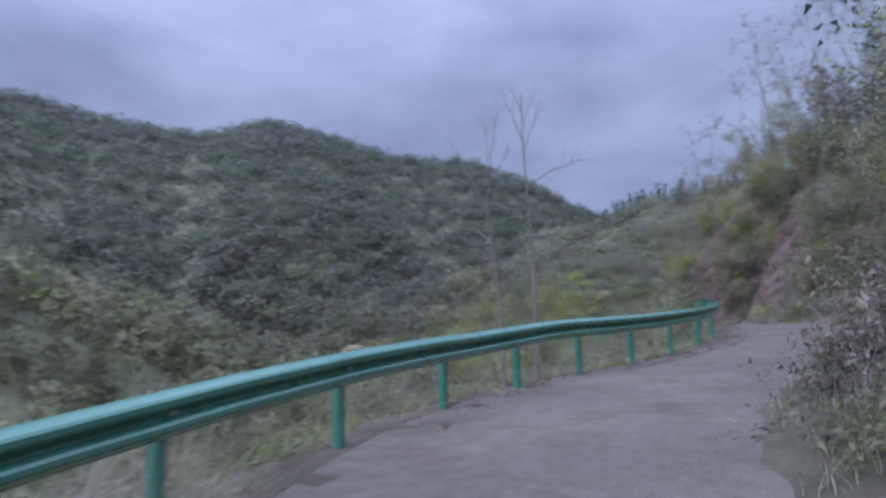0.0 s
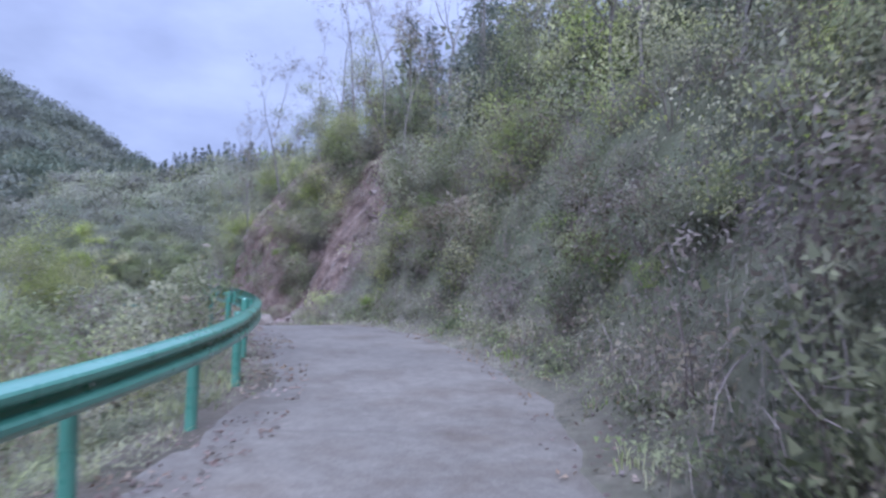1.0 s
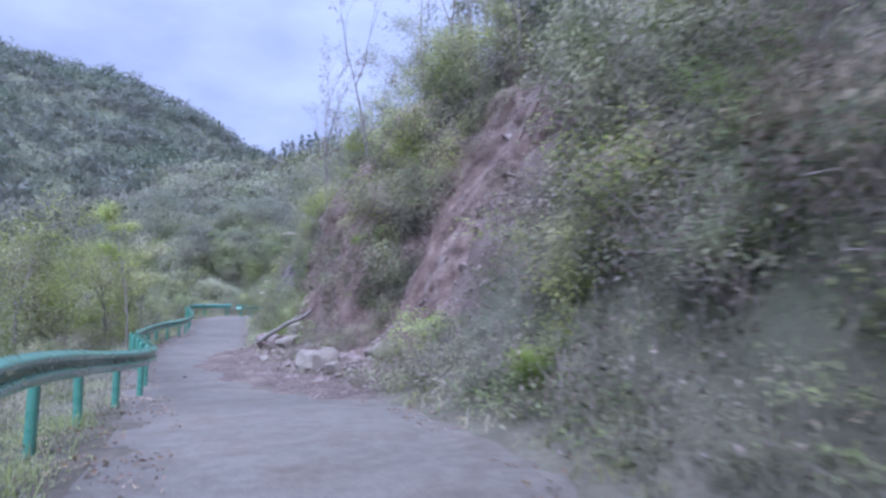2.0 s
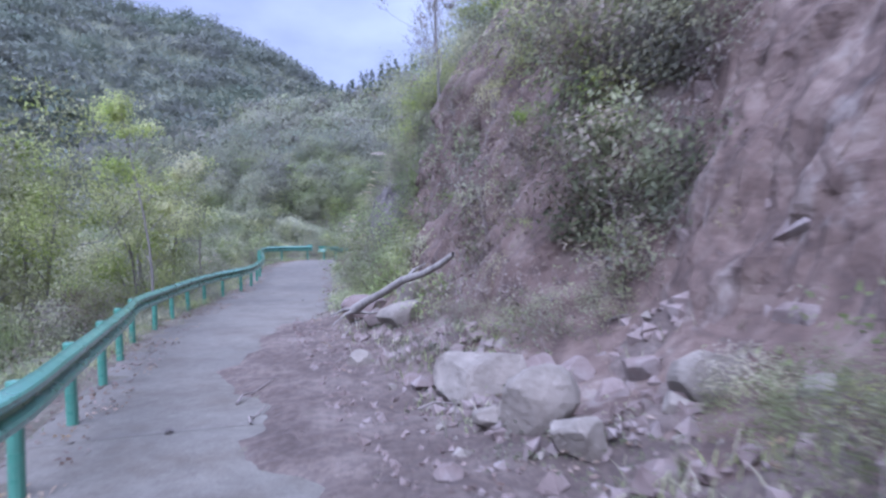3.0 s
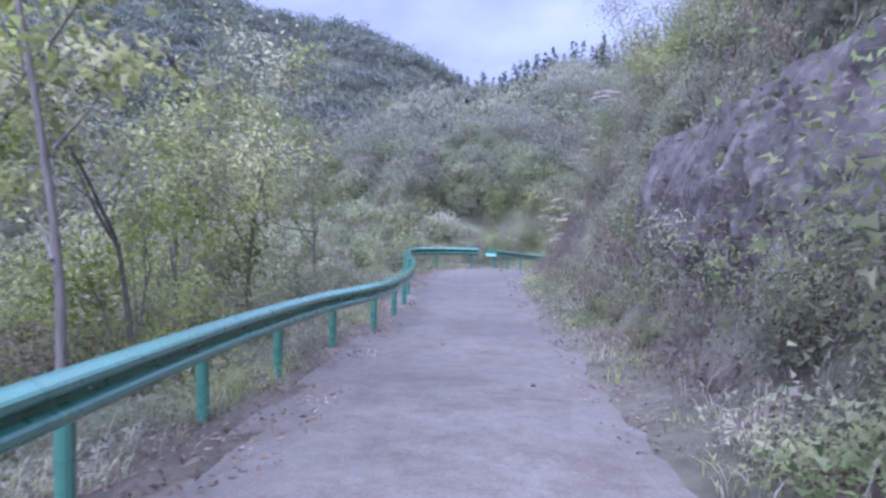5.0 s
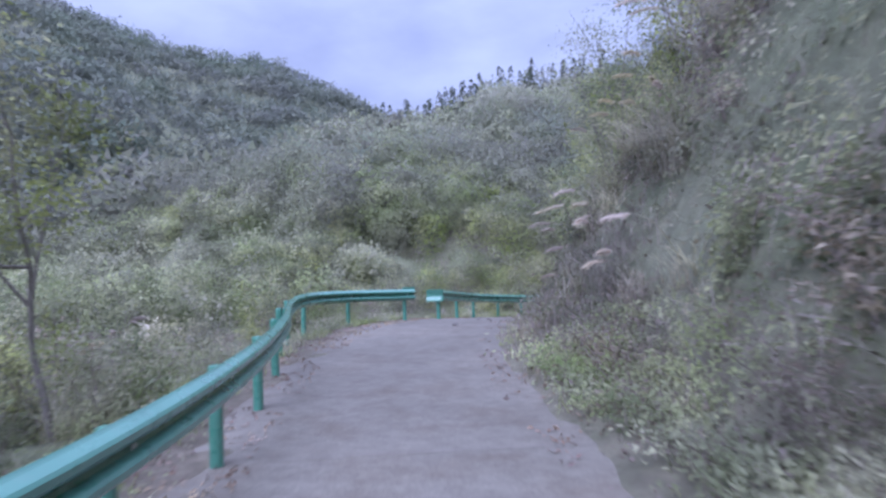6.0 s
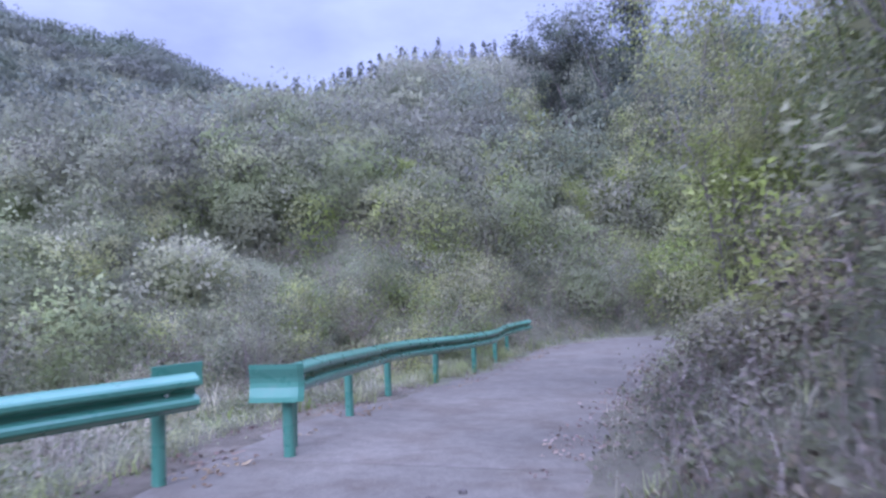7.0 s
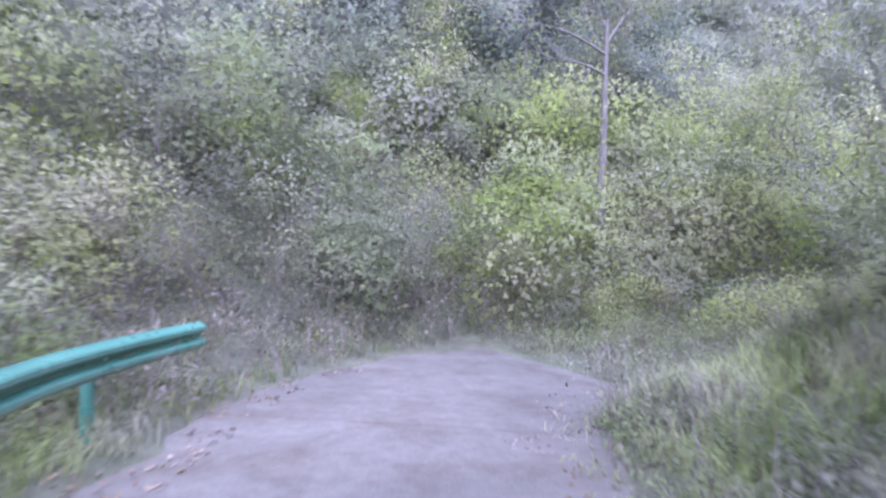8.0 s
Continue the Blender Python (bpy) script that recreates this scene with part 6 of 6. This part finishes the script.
def rubble(name, label, n, sy, off, size, mat, lift=0.3):
    """Loose angular stones strewn over the ground, as one object."""
    a, o = sr.uniform(*sy, n), off[0] + (off[1] - off[0]) * sr.uniform(0, 1, n) ** 1.3
    p = np.array([beside_road(y, q) for y, q in zip(a, o)])
    z = land(p[:, 0], p[:, 1])[0]
    s = size[0] + (size[1] - size[0]) * sr.uniform(0, 1, n) ** 3
    base = np.array([(1, 0, 0), (0, 1, 0), (-1, 0, 0), (0, -1, 0), (0.2, 0.1, 0.8), (-0.1, -0.2, -0.7)])
    v = base[None] * sr.uniform(0.6, 1.2, (n, 6, 3)) * s[:, None, None]
    for k in (0, 1, 2):
        an = sr.uniform(0, 2 * math.pi, n)
        c, d = np.cos(an)[:, None], np.sin(an)[:, None]
        a, e = v[..., k] * c - v[..., (k + 1) % 3] * d, v[..., k] * d + v[..., (k + 1) % 3] * c
        v[..., k], v[..., (k + 1) % 3] = a, e
    v = v + np.column_stack([p, z + s * lift])[:, None]
    tri = np.array([(0, 1, 4), (1, 2, 4), (2, 3, 4), (3, 0, 4), (1, 0, 5), (2, 1, 5), (3, 2, 5), (0, 3, 5)])
    f = (np.arange(n) * 6)[:, None, None] + tri
    tagged(new(name, mesh_from(name, v.reshape(-1, 3), f.reshape(-1, 3), mat)), label, "rubble", kind="stuff")


rubble("slide_rubble", "red-brown stones and clods strewn over the slid soil", 6000, (2, 18), (0.9, 8.5), (0.010, 0.07), M_STONE, 0.15)
rubble("grey_rubble", "small grey stones at the foot of the slide", 420, (3.5, 14), (1.6, 4.6), (0.012, 0.09), M_ROCK, 0.15)
rubble("slide_blocks", "broken red-brown stones heaped at the foot of the slide", 1100, (4.5, 12), (1.8, 5.2), (0.03, 0.15), M_STONE, 0.25)
rubble("scarp_blocks", "blocks of broken rock stuck in the scarp", 500, (2, 18), (4.6, 10), (0.06, 0.30), M_STONE, 0.0)
rubble("edge_gravel", "loose gravel along the dirty edge of the road", 2600, (-26, 59), (-2.4, -1.1), (0.006, 0.03), M_STONE)
rubble("bank_gravel", "loose gravel along the foot of the bank", 2600, (-26, 59), (1.3, 2.5), (0.006, 0.035), M_STONE)


def litter(name, label, n, sy, off):
    a, o = sr.uniform(*sy, n), sr.uniform(*off, n)
    p = np.array([beside_road(y, q) for y, q in zip(a, o)])
    keep = fbm(p[:, 0], p[:, 1], 1.2, 3, 2.0) > -0.1
    p = p[keep]
    z = land(p[:, 0], p[:, 1])[0]
    road_z = nearest(CENTRE[::2], p[:, 0], p[:, 1])
    z = np.where(np.abs(road_z[0]) < HALF, np.maximum(z, road_z[2] + 0.004), z)
    m = len(p)
    v, f = leaves(np.column_stack([p, z + 0.012]), np.column_stack([sr.normal(0, 1, (m, 2)), sr.normal(0.05, 0.2, m)]), sr.uniform(0.03, 0.09, m), sr.uniform(0.02, 0.04, m), 0.2, sr)
    tagged(new(name, mesh_from(name, v, f, M_LITTER)), label, "leaf litter", kind="stuff")


litter("rail_litter", "brown fallen leaves gathered under the guardrail", 13000, (-24, 58), (-2.9, -1.2))
litter("bank_litter", "brown fallen leaves at the foot of the bank", 12000, (-24, 58), (1.25, 3.2))


def build_log():
    log = thing("fallen_tree", (-2.25, 12.93, -1.42), "bare fallen tree trunk lying across the slide rubble", "tree trunk")
    p = np.array([(0.42, -0.42, 0.16), (0.6, -0.58, 0.29), (0.95, -0.98, 0.50), (1.25, -1.22, 0.70), (1.6, -1.66, 0.84), (1.85, -1.84, 0.99), (2.02, -2.0, 1.13)])
    v, f = tube(p, [0.088, 0.070, 0.058, 0.060, 0.050, 0.048, 0.036], 10)
    part("trunk", mesh_from("trunk", v, f, M_BARK, True), log)
    for q in ([(0.46, -0.45, 0.18), (0.2, -0.1, 0.12), (-0.1, 0.05, -0.02)], [(0.44, -0.44, 0.16), (0.28, -0.5, 0.1), (0.05, -0.55, -0.1)],
              [(1.3, -1.27, 0.7), (1.42, -1.2, 0.85), (1.6, -1.22, 0.95)], [(0.3, -0.3, 0.12), (0.6, -0.1, 0.05), (0.95, -0.1, 0.1)]):
        v, f = tube(np.array(q), [0.035, 0.024, 0.01], 6)
        part("branch_stub", mesh_from("branch_stub", v, f, M_BARK, True), log)


build_log()
for x, y, a, ln in ((-2.6, 9.0, 80, 0.9), (-1.8, 10.6, 60, 0.7), (-0.6, 8.2, 20, 0.8), (1.8, 9.2, 140, 1.0), (-2.2, 8.2, 95, 0.6), (3.2, 9.6, 110, 1.3)):
    u = np.linspace(0, 1, 5)
    p = np.column_stack([u * ln, 0.05 * np.sin(u * 5), 0.03 * np.sin(u * 9)])
    v, f = tube(p, np.linspace(0.014, 0.005, 5), 5)
    stick = new("stick", mesh_from("stick", v, f, M_TWIG))
    ends = [np.array([x + math.cos(radians(a)) * ln * k, y + math.sin(radians(a)) * ln * k]) for k in (0, 1)]
    z0, z1 = ground_z(*ends[0]) + 0.05, ground_z(*ends[1]) + 0.05
    _, _, rz = nearest(CENTRE[::2], np.array([x]), np.array([y]))
    z0, z1 = max(z0, rz[0] + 0.03), max(z1, rz[0] + 0.03)
    stick.matrix_world = pose(x, y, z0, 0, -math.degrees(math.atan2(z1 - z0, ln)), a)
    tagged(stick, "thin bare stick lying on the slid soil", "stick", "sticks on the slide")
for x, y, s in ((-7.7, 39.95, 0.08), (-9.55, 39.9, 0.06), (-7.3, 42.4, 0.05), (-7.05, 42.6, 0.04), (-6.95, 42.1, 0.035), (-2.9, 8.0, 0.06), (-3.2, 11.5, 0.05), (-4.9, 22.0, 0.04), (-6.5, 24.5, 0.035)):
    st = new("stone", rock_mesh("stone", sr, (s, s * 0.8, s * 0.7), 10, M_CLIFF, 2))
    _, _, rz = nearest(CENTRE[::2], np.array([x]), np.array([y]))
    st.matrix_world = pose(x, y, rz[0] + s * 0.45, 0, 0, sr.uniform(0, 360))
    tagged(st, "small dark stone lying on the concrete road", "stone", "stones on the road")


BRIGHT = plant("bright_shrub", on_ground(2.5, 4.7), shrub_meshes(pr, height=1.4, spread=0.8, stems=9, clumps=34, per=70, leaf=0.085, ratio=0.4, simple=True, leaf_mat=M_BRIGHT, stem_mat=M_TWIG, droop=0.25),
               "bright yellow-green shrub growing on the slid soil", "shrub", "bright shrubs")
for x, y, s in ((3.2, 4.2, 0.4), (1.2, 12.9, 0.55), (0.9, 11.6, 0.4), (0.3, 14.6, 0.35), (-0.2, 15.6, 0.4)):
    copy_thing(BRIGHT, pose(*on_ground(x, y), 0, 0, 80 * x) @ Matrix.Scale(s, 4))
for x, y, size in ((5.6, -8.4, 0.6), (5.4, -9.6, 0.55), (5.2, -10.9, 0.45), (5.0, -12.3, 0.35), (3.3, -0.7, 0.45)):
    tagged(copy_thing(BRIGHT, pose(*on_ground(x, y), 0, 0, 50 * x) @ Matrix.Scale(size, 4)), "bright yellow-green shrub growing on the bank", group="bright shrubs on the bank")
# Dark withered bushes that came down with the soil.
scatter(kinds((DRY_SHRUB, 3), (GREEN_SHRUB, 1)), [(x, y, ground_z(x, y) - 0.05, s) for x, y, s in ((1.6, 10.6, 1.0), (2.4, 11.2, 1.1), (1.0, 11.6, 0.9), (3.1, 10.4, 0.9), (0.2, 12.6, 0.8), (1.7, 12.4, 0.9), (-0.6, 13.6, 0.7), (-1.4, 15.6, 0.8), (-2.2, 16.6, 0.9), (-1.8, 17.5, 0.9))], pr)

# ---- vines that hang over the cliff and the scarp ----


def vine_curtain(r, place, label, width, drop, strands, turn):
    ob = thing("vine_curtain", place, label, "vine", "hanging vines")
    tubes, at, way = [], [], []
    for _ in range(strands):
        x0, ln = r.uniform(-width / 2, width / 2), drop * r.uniform(0.4, 1.0)
        u = np.linspace(0, 1, 6)
        p = np.column_stack([x0 + r.normal(0, 0.06, 6).cumsum() * u, -0.25 * np.sqrt(u) - 0.15 * u + r.normal(0, 0.03, 6), -ln * u + 0.15])
        tubes.append(tube(p, np.linspace(0.008, 0.002, 6), 3))
        m = int(46 * ln)
        t = r.uniform(0, 5, m)
        i = np.minimum(t.astype(int), 4)
        q = p[i] + (t - i)[:, None] * (p[i + 1] - p[i]) + r.normal(0, 0.07, (m, 3))
        at.append(q)
        way.append(r.normal(0, 0.7, (m, 3)) + [0, -0.4, -0.5])
    v, f = joined(tubes)
    part("strand_net", mesh_from("strand_net", v, f, M_TWIG), ob)
    at, way = np.concatenate(at), np.concatenate(way)
    size = r.uniform(0.05, 0.11, len(at))
    v, f = leaves(at, way, size, size * 0.6, 0.15, r, np.array([[0, -1.0, 0.6]]))
    part("foliage", mesh_from("foliage", v, f, M_GREEN), ob)
    ob.rotation_euler = (0, 0, radians(turn))
    return ob


vr = np.random.default_rng(53)
for sy0, o, w, d in ((19.5, 3.6, 2.2, 2.0), (20.6, 3.4, 2.2, 2.0), (22.6, 3.5, 2.0, 1.4), (24.6, 3.4, 2.2, 1.9), (26.6, 3.7, 2.4, 2.4), (28.0, 3.6, 2.4, 2.6), (30.2, 3.6, 2.4, 2.2), (22.5, 4.6, 2.6, 2.4), (18.6, 4.6, 2.4, 2.6), (20.0, 4.3, 2.6, 2.6), (21.2, 4.0, 2.6, 2.4), (23.6, 3.9, 2.4, 2.2), (25.4, 3.8, 2.4, 2.2), (9.6, 7.4, 2.6, 2.4), (10.6, 6.4, 2.6, 2.2), (11.8, 7.2, 2.6, 2.4), (12.6, 6.0, 2.4, 1.8),
                     (26.5, 4.7, 2.6, 2.4), (17.0, 6.5, 2.4, 1.8), (14.0, 8.3, 2.6, 1.5), (11.0, 8.6, 2.6, 1.5), (8.0, 8.5, 2.6, 1.5), (5.0, 7.6, 2.6, 1.6), (2.0, 5.2, 2.4, 1.8),
                     (-2.0, 4.4, 2.4, 1.6), (-6.0, 4.4, 2.4, 1.6), (-10.0, 4.4, 2.4, 1.7), (-14.0, 4.4, 2.4, 1.6)):
    x, y = beside_road(sy0, o)
    vine_curtain(vr, (x, y, ground_z(x, y) + 0.25), "leafy vine hanging in strands down the bank", w, d, 16, -75)

# ---- far woods ----


def crowns(r, x, y, size, cards, mat, name, label, cone=0.0, card=(0.14, 0.30), true_size=False, inner=0.62, lift=0.7, tall=1.0, uneven=0.12):
    """Uneven lumpy crowns of many small leaf cards on the slopes, each crown with a tone of its own, as one object."""
    z = land(x, y)[0]
    n = len(x)
    foot = np.stack([x, y, z], 1)[:, None]
    if cone:
        t = r.uniform(0, 1, (n, cards, 1)) ** 1.2
        ang = r.uniform(0, 2 * math.pi, (n, cards, 1))
        w = ((1 - t) * 0.24 + 0.012) * r.uniform(0.55, 1.1, (n, cards, 1)) * (0.75 + 0.25 * np.sin(t * 38))
        q = np.concatenate([np.cos(ang) * w, np.sin(ang) * w, 0.1 + t * 1.1], 2)
        way = np.concatenate([np.cos(ang), np.sin(ang), -0.25 + 0 * t], 2)
        nor = way + [0, 0, 0.7]
    else:
        shape = np.concatenate([r.uniform(0.45, 0.68, (n, 1, 2)), r.uniform(0.42, 0.6, (n, 1, 1)) * tall], 2)
        p, pn = lumps(r, n, 0.26)
        d = unit(r.normal(size=(n, cards, 3)) + [0, 0, 0.3])
        near = np.argmax(d @ BALL[0].T, 2)[..., None]
        reach = np.linalg.norm(np.take_along_axis(p, near, 1), axis=2, keepdims=True)
        q = d * reach * (inner + (1.08 - inner) * r.uniform(0, 1, (n, cards, 1)) ** 0.7) * shape + [0, 0, 0.38 * tall]
        nor = unit(np.take_along_axis(pn, near, 1) + 0.5 * d) + [0, 0, 0.25]
        way = nor + r.normal(0, 0.9, d.shape)
    at = (foot + q * size[:, None, None]).reshape(-1, 3)
    ln = (1.0 if true_size else np.repeat(size, cards)) * r.uniform(*card, n * cards)
    nor = nor.reshape(-1, 3)
    v, f = flakes(at, way.reshape(-1, 3), ln, ln * 0.75, r, nor + [0, 0, 0.4 * lift], 0.25)
    shade = np.repeat(unit(unit(nor) + r.normal(0, uneven, nor.shape)), 3, 0)
    me = mesh_from(name, v, f, mat, True, shade)
    me.attributes.new("tone", "FLOAT", "POINT").data.foreach_set("value", np.repeat(r.uniform(0, 1, n), cards * 3).astype(np.float32))
    tagged(new(name, me), label, "woods", kind="stuff")


fr = np.random.default_rng(5)


def slope_points(n, x, y, keep):
    px, py = fr.uniform(*x, n), fr.uniform(*y, n)
    ok = keep(px, py)
    return px[ok], py[ok]


def beyond(px, py, least):
    return np.abs(nearest(CENTRE[::4], px, py)[0]) > least


def away(px, py):
    return np.hypot(px + 4, py - 20)


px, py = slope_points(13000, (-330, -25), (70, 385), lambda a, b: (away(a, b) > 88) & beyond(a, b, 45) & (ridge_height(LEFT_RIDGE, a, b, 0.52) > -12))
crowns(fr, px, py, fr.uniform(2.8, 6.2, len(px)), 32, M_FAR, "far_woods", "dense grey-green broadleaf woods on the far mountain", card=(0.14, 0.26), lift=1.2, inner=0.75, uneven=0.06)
px, py = slope_points(165, (-16, 22), (57, 74), lambda a, b: (nearest(CENTRE[::4], a, b)[0] < -2.9) & ((a > -2.0) | (b > 62.5)))
crowns(fr, px, py, 1.6 + 2.6 * fr.uniform(0, 1, len(px)) ** 1.5, 1250, M_HILL, "bend_thicket", "dense tangled grey-green thicket around the outside of the bend", card=(0.08, 0.17), true_size=True, inner=0.78)
px, py = slope_points(60, (-14, 22), (60, 74), lambda a, b: (nearest(CENTRE[::4], a, b)[0] < -2.7) & (fbm(a, b, 4.0, 2, 3.0) > 0.1))
crowns(fr, px, py, fr.uniform(2.0, 3.4, len(px)), 1050, M_HILL_YELLOW, "bend_yellow_thicket", "yellow-green leafy growth in the thicket beyond the bend", card=(0.08, 0.17), inner=0.76, true_size=True)
px, py = slope_points(60, (5, 26), (61, 76), lambda a, b: nearest(CENTRE[::4], a, b)[0] < -3.0)
crowns(fr, px, py, fr.uniform(2.4, 4.6, len(px)), 1050, M_HILL_YELLOW, "yellow_trees", "yellow-green leafy trees on the slope beyond the bend", card=(0.09, 0.19), true_size=True, tall=1.3)
px, py = slope_points(330, (-34, 32), (62, 100), lambda a, b: beyond(a, b, 9))
crowns(fr, px, py, 2.2 + 3.4 * fr.uniform(0, 1, len(px)) ** 1.5, 560, M_WOODS, "hillside_thicket", "dense tangled green thicket on the slope beyond the bend", card=(0.15, 0.3), inner=0.78, true_size=True)
px, py = slope_points(170, (-34, 34), (72, 104), lambda a, b: beyond(a, b, 9) & (fbm(a, b, 9.0, 2, 5.0) > 0.0))
crowns(fr, px, py, fr.uniform(3.0, 5.6, len(px)), 420, M_HILL_DARK, "dark_thicket", "dark green bushes in patches on the slope beyond the bend", card=(0.15, 0.32), true_size=True)
px, py = slope_points(950, (-62, -12), (-48, 75), lambda a, b: beyond(a, b, 13) & (away(a, b) < 90))
close = (py > 34) & (px > -36)
crowns(fr, px[~close], py[~close], fr.uniform(1.8, 4.0, np.sum(~close)), 170, M_HILL, "valley_thicket", "dense low thicket on the slope below the road", card=(0.08, 0.15), inner=0.76)
crowns(fr, px[close], py[close], fr.uniform(1.6, 3.2, np.sum(close)), 620, M_HILL, "hollow_brush", "dense grey-green brush on the slope beside the last bend", card=(0.1, 0.22), inner=0.76, true_size=True)
px, py = slope_points(90, (-31, -13), (46, 65), lambda a, b: nearest(CENTRE[::4], a, b)[0] < -9.5)
crowns(fr, px, py, fr.uniform(0.9, 2.4, len(px)), 360, M_HILL, "hollow_thicket", "grey-green thicket in the hollow beyond the rail", card=(0.1, 0.2), true_size=True)
px, py = slope_points(1500, (-150, 70), (-40, 190), lambda a, b: (away(a, b) < 165) & (away(a, b) > 40) & beyond(a, b, 30) & (a < -10))
crowns(fr, px, py, fr.uniform(3.4, 6.6, len(px)), 120, M_WOODS, "valley_woods", "dull green mixed woods in the valley and on its side", card=(0.11, 0.21), inner=0.78, uneven=0.08)
px, py = slope_points(1000, (-45, 75), (72, 165), lambda a, b: beyond(a, b, 14) & (a > -40))
crowns(fr, px, py, fr.uniform(3.2, 6.2, len(px)) * np.clip((py - 50) / 50, 0.5, 1.0), 300, M_WOODS, "hillside_woods", "mixed dull green woods on the hillside ahead", card=(0.065, 0.11), inner=0.78)
px, py = slope_points(230, (-45, 60), (138, 162), lambda a, b: beyond(a, b, 12))
crowns(fr, px, py, fr.uniform(3.5, 8.0, len(px)), 150, M_HILL_DARK, "ridge_pines", "dark pines along the crest of the hill", 1.0, (0.05, 0.10))
px, py = slope_points(60, (-40, 30), (112, 150), lambda a, b: fbm(a, b, 12.0, 2, 8.0) > 0.1)
crowns(fr, px, py, fr.uniform(3.5, 6.0, len(px)), 100, M_HILL_YELLOW, "hill_yellow_trees", "yellow-green trees among the woods of the hill ahead", card=(0.2, 0.42), true_size=True, tall=1.3)
px, py = slope_points(420, (12, 70), (-50, 66), lambda a, b: beyond(a, b, 17))
crowns(fr, px, py, fr.uniform(3.0, 5.5, len(px)), 60, M_WOODS, "upper_bank_woods", "dull green woods high on the bank", card=(0.08, 0.16))


def dome_shrub(r, place, label):
    """A rounded bush overgrown by drooping creepers."""
    ob = thing("dome_shrub", place, label, "shrub")
    n = 2600
    d = unit(r.normal(size=(n, 3)) + [0, 0, 0.3])
    q = d * r.uniform(0.75, 1.05, (n, 1)) * [0.95, 0.95, 1.25] + [0, 0, 0.9]
    v, f = leaves(q, r.normal(0, 0.4, (n, 3)) + d * [0.5, 0.5, 0] - [0, 0, 0.9], r.uniform(0.09, 0.18, n), 0.05, 0.15, r, d + [0, 0, 0.3])
    part("foliage", mesh_from("foliage", v, f, M_NARROW), ob)
    v, f = joined([tube(np.array([(0, 0, -0.2), (0.1 * k, 0.05, 0.7), (0.25 * k, 0.1 * k, 1.5)]), [0.05, 0.035, 0.015], 5) for k in (-1, 0.3, 1.2)])
    part("branch_frame", mesh_from("branch_frame", v, f, M_BARK), ob)


dome_shrub(fr, on_ground(-5.7, 68.2), "pale rounded bush overgrown by drooping creepers")
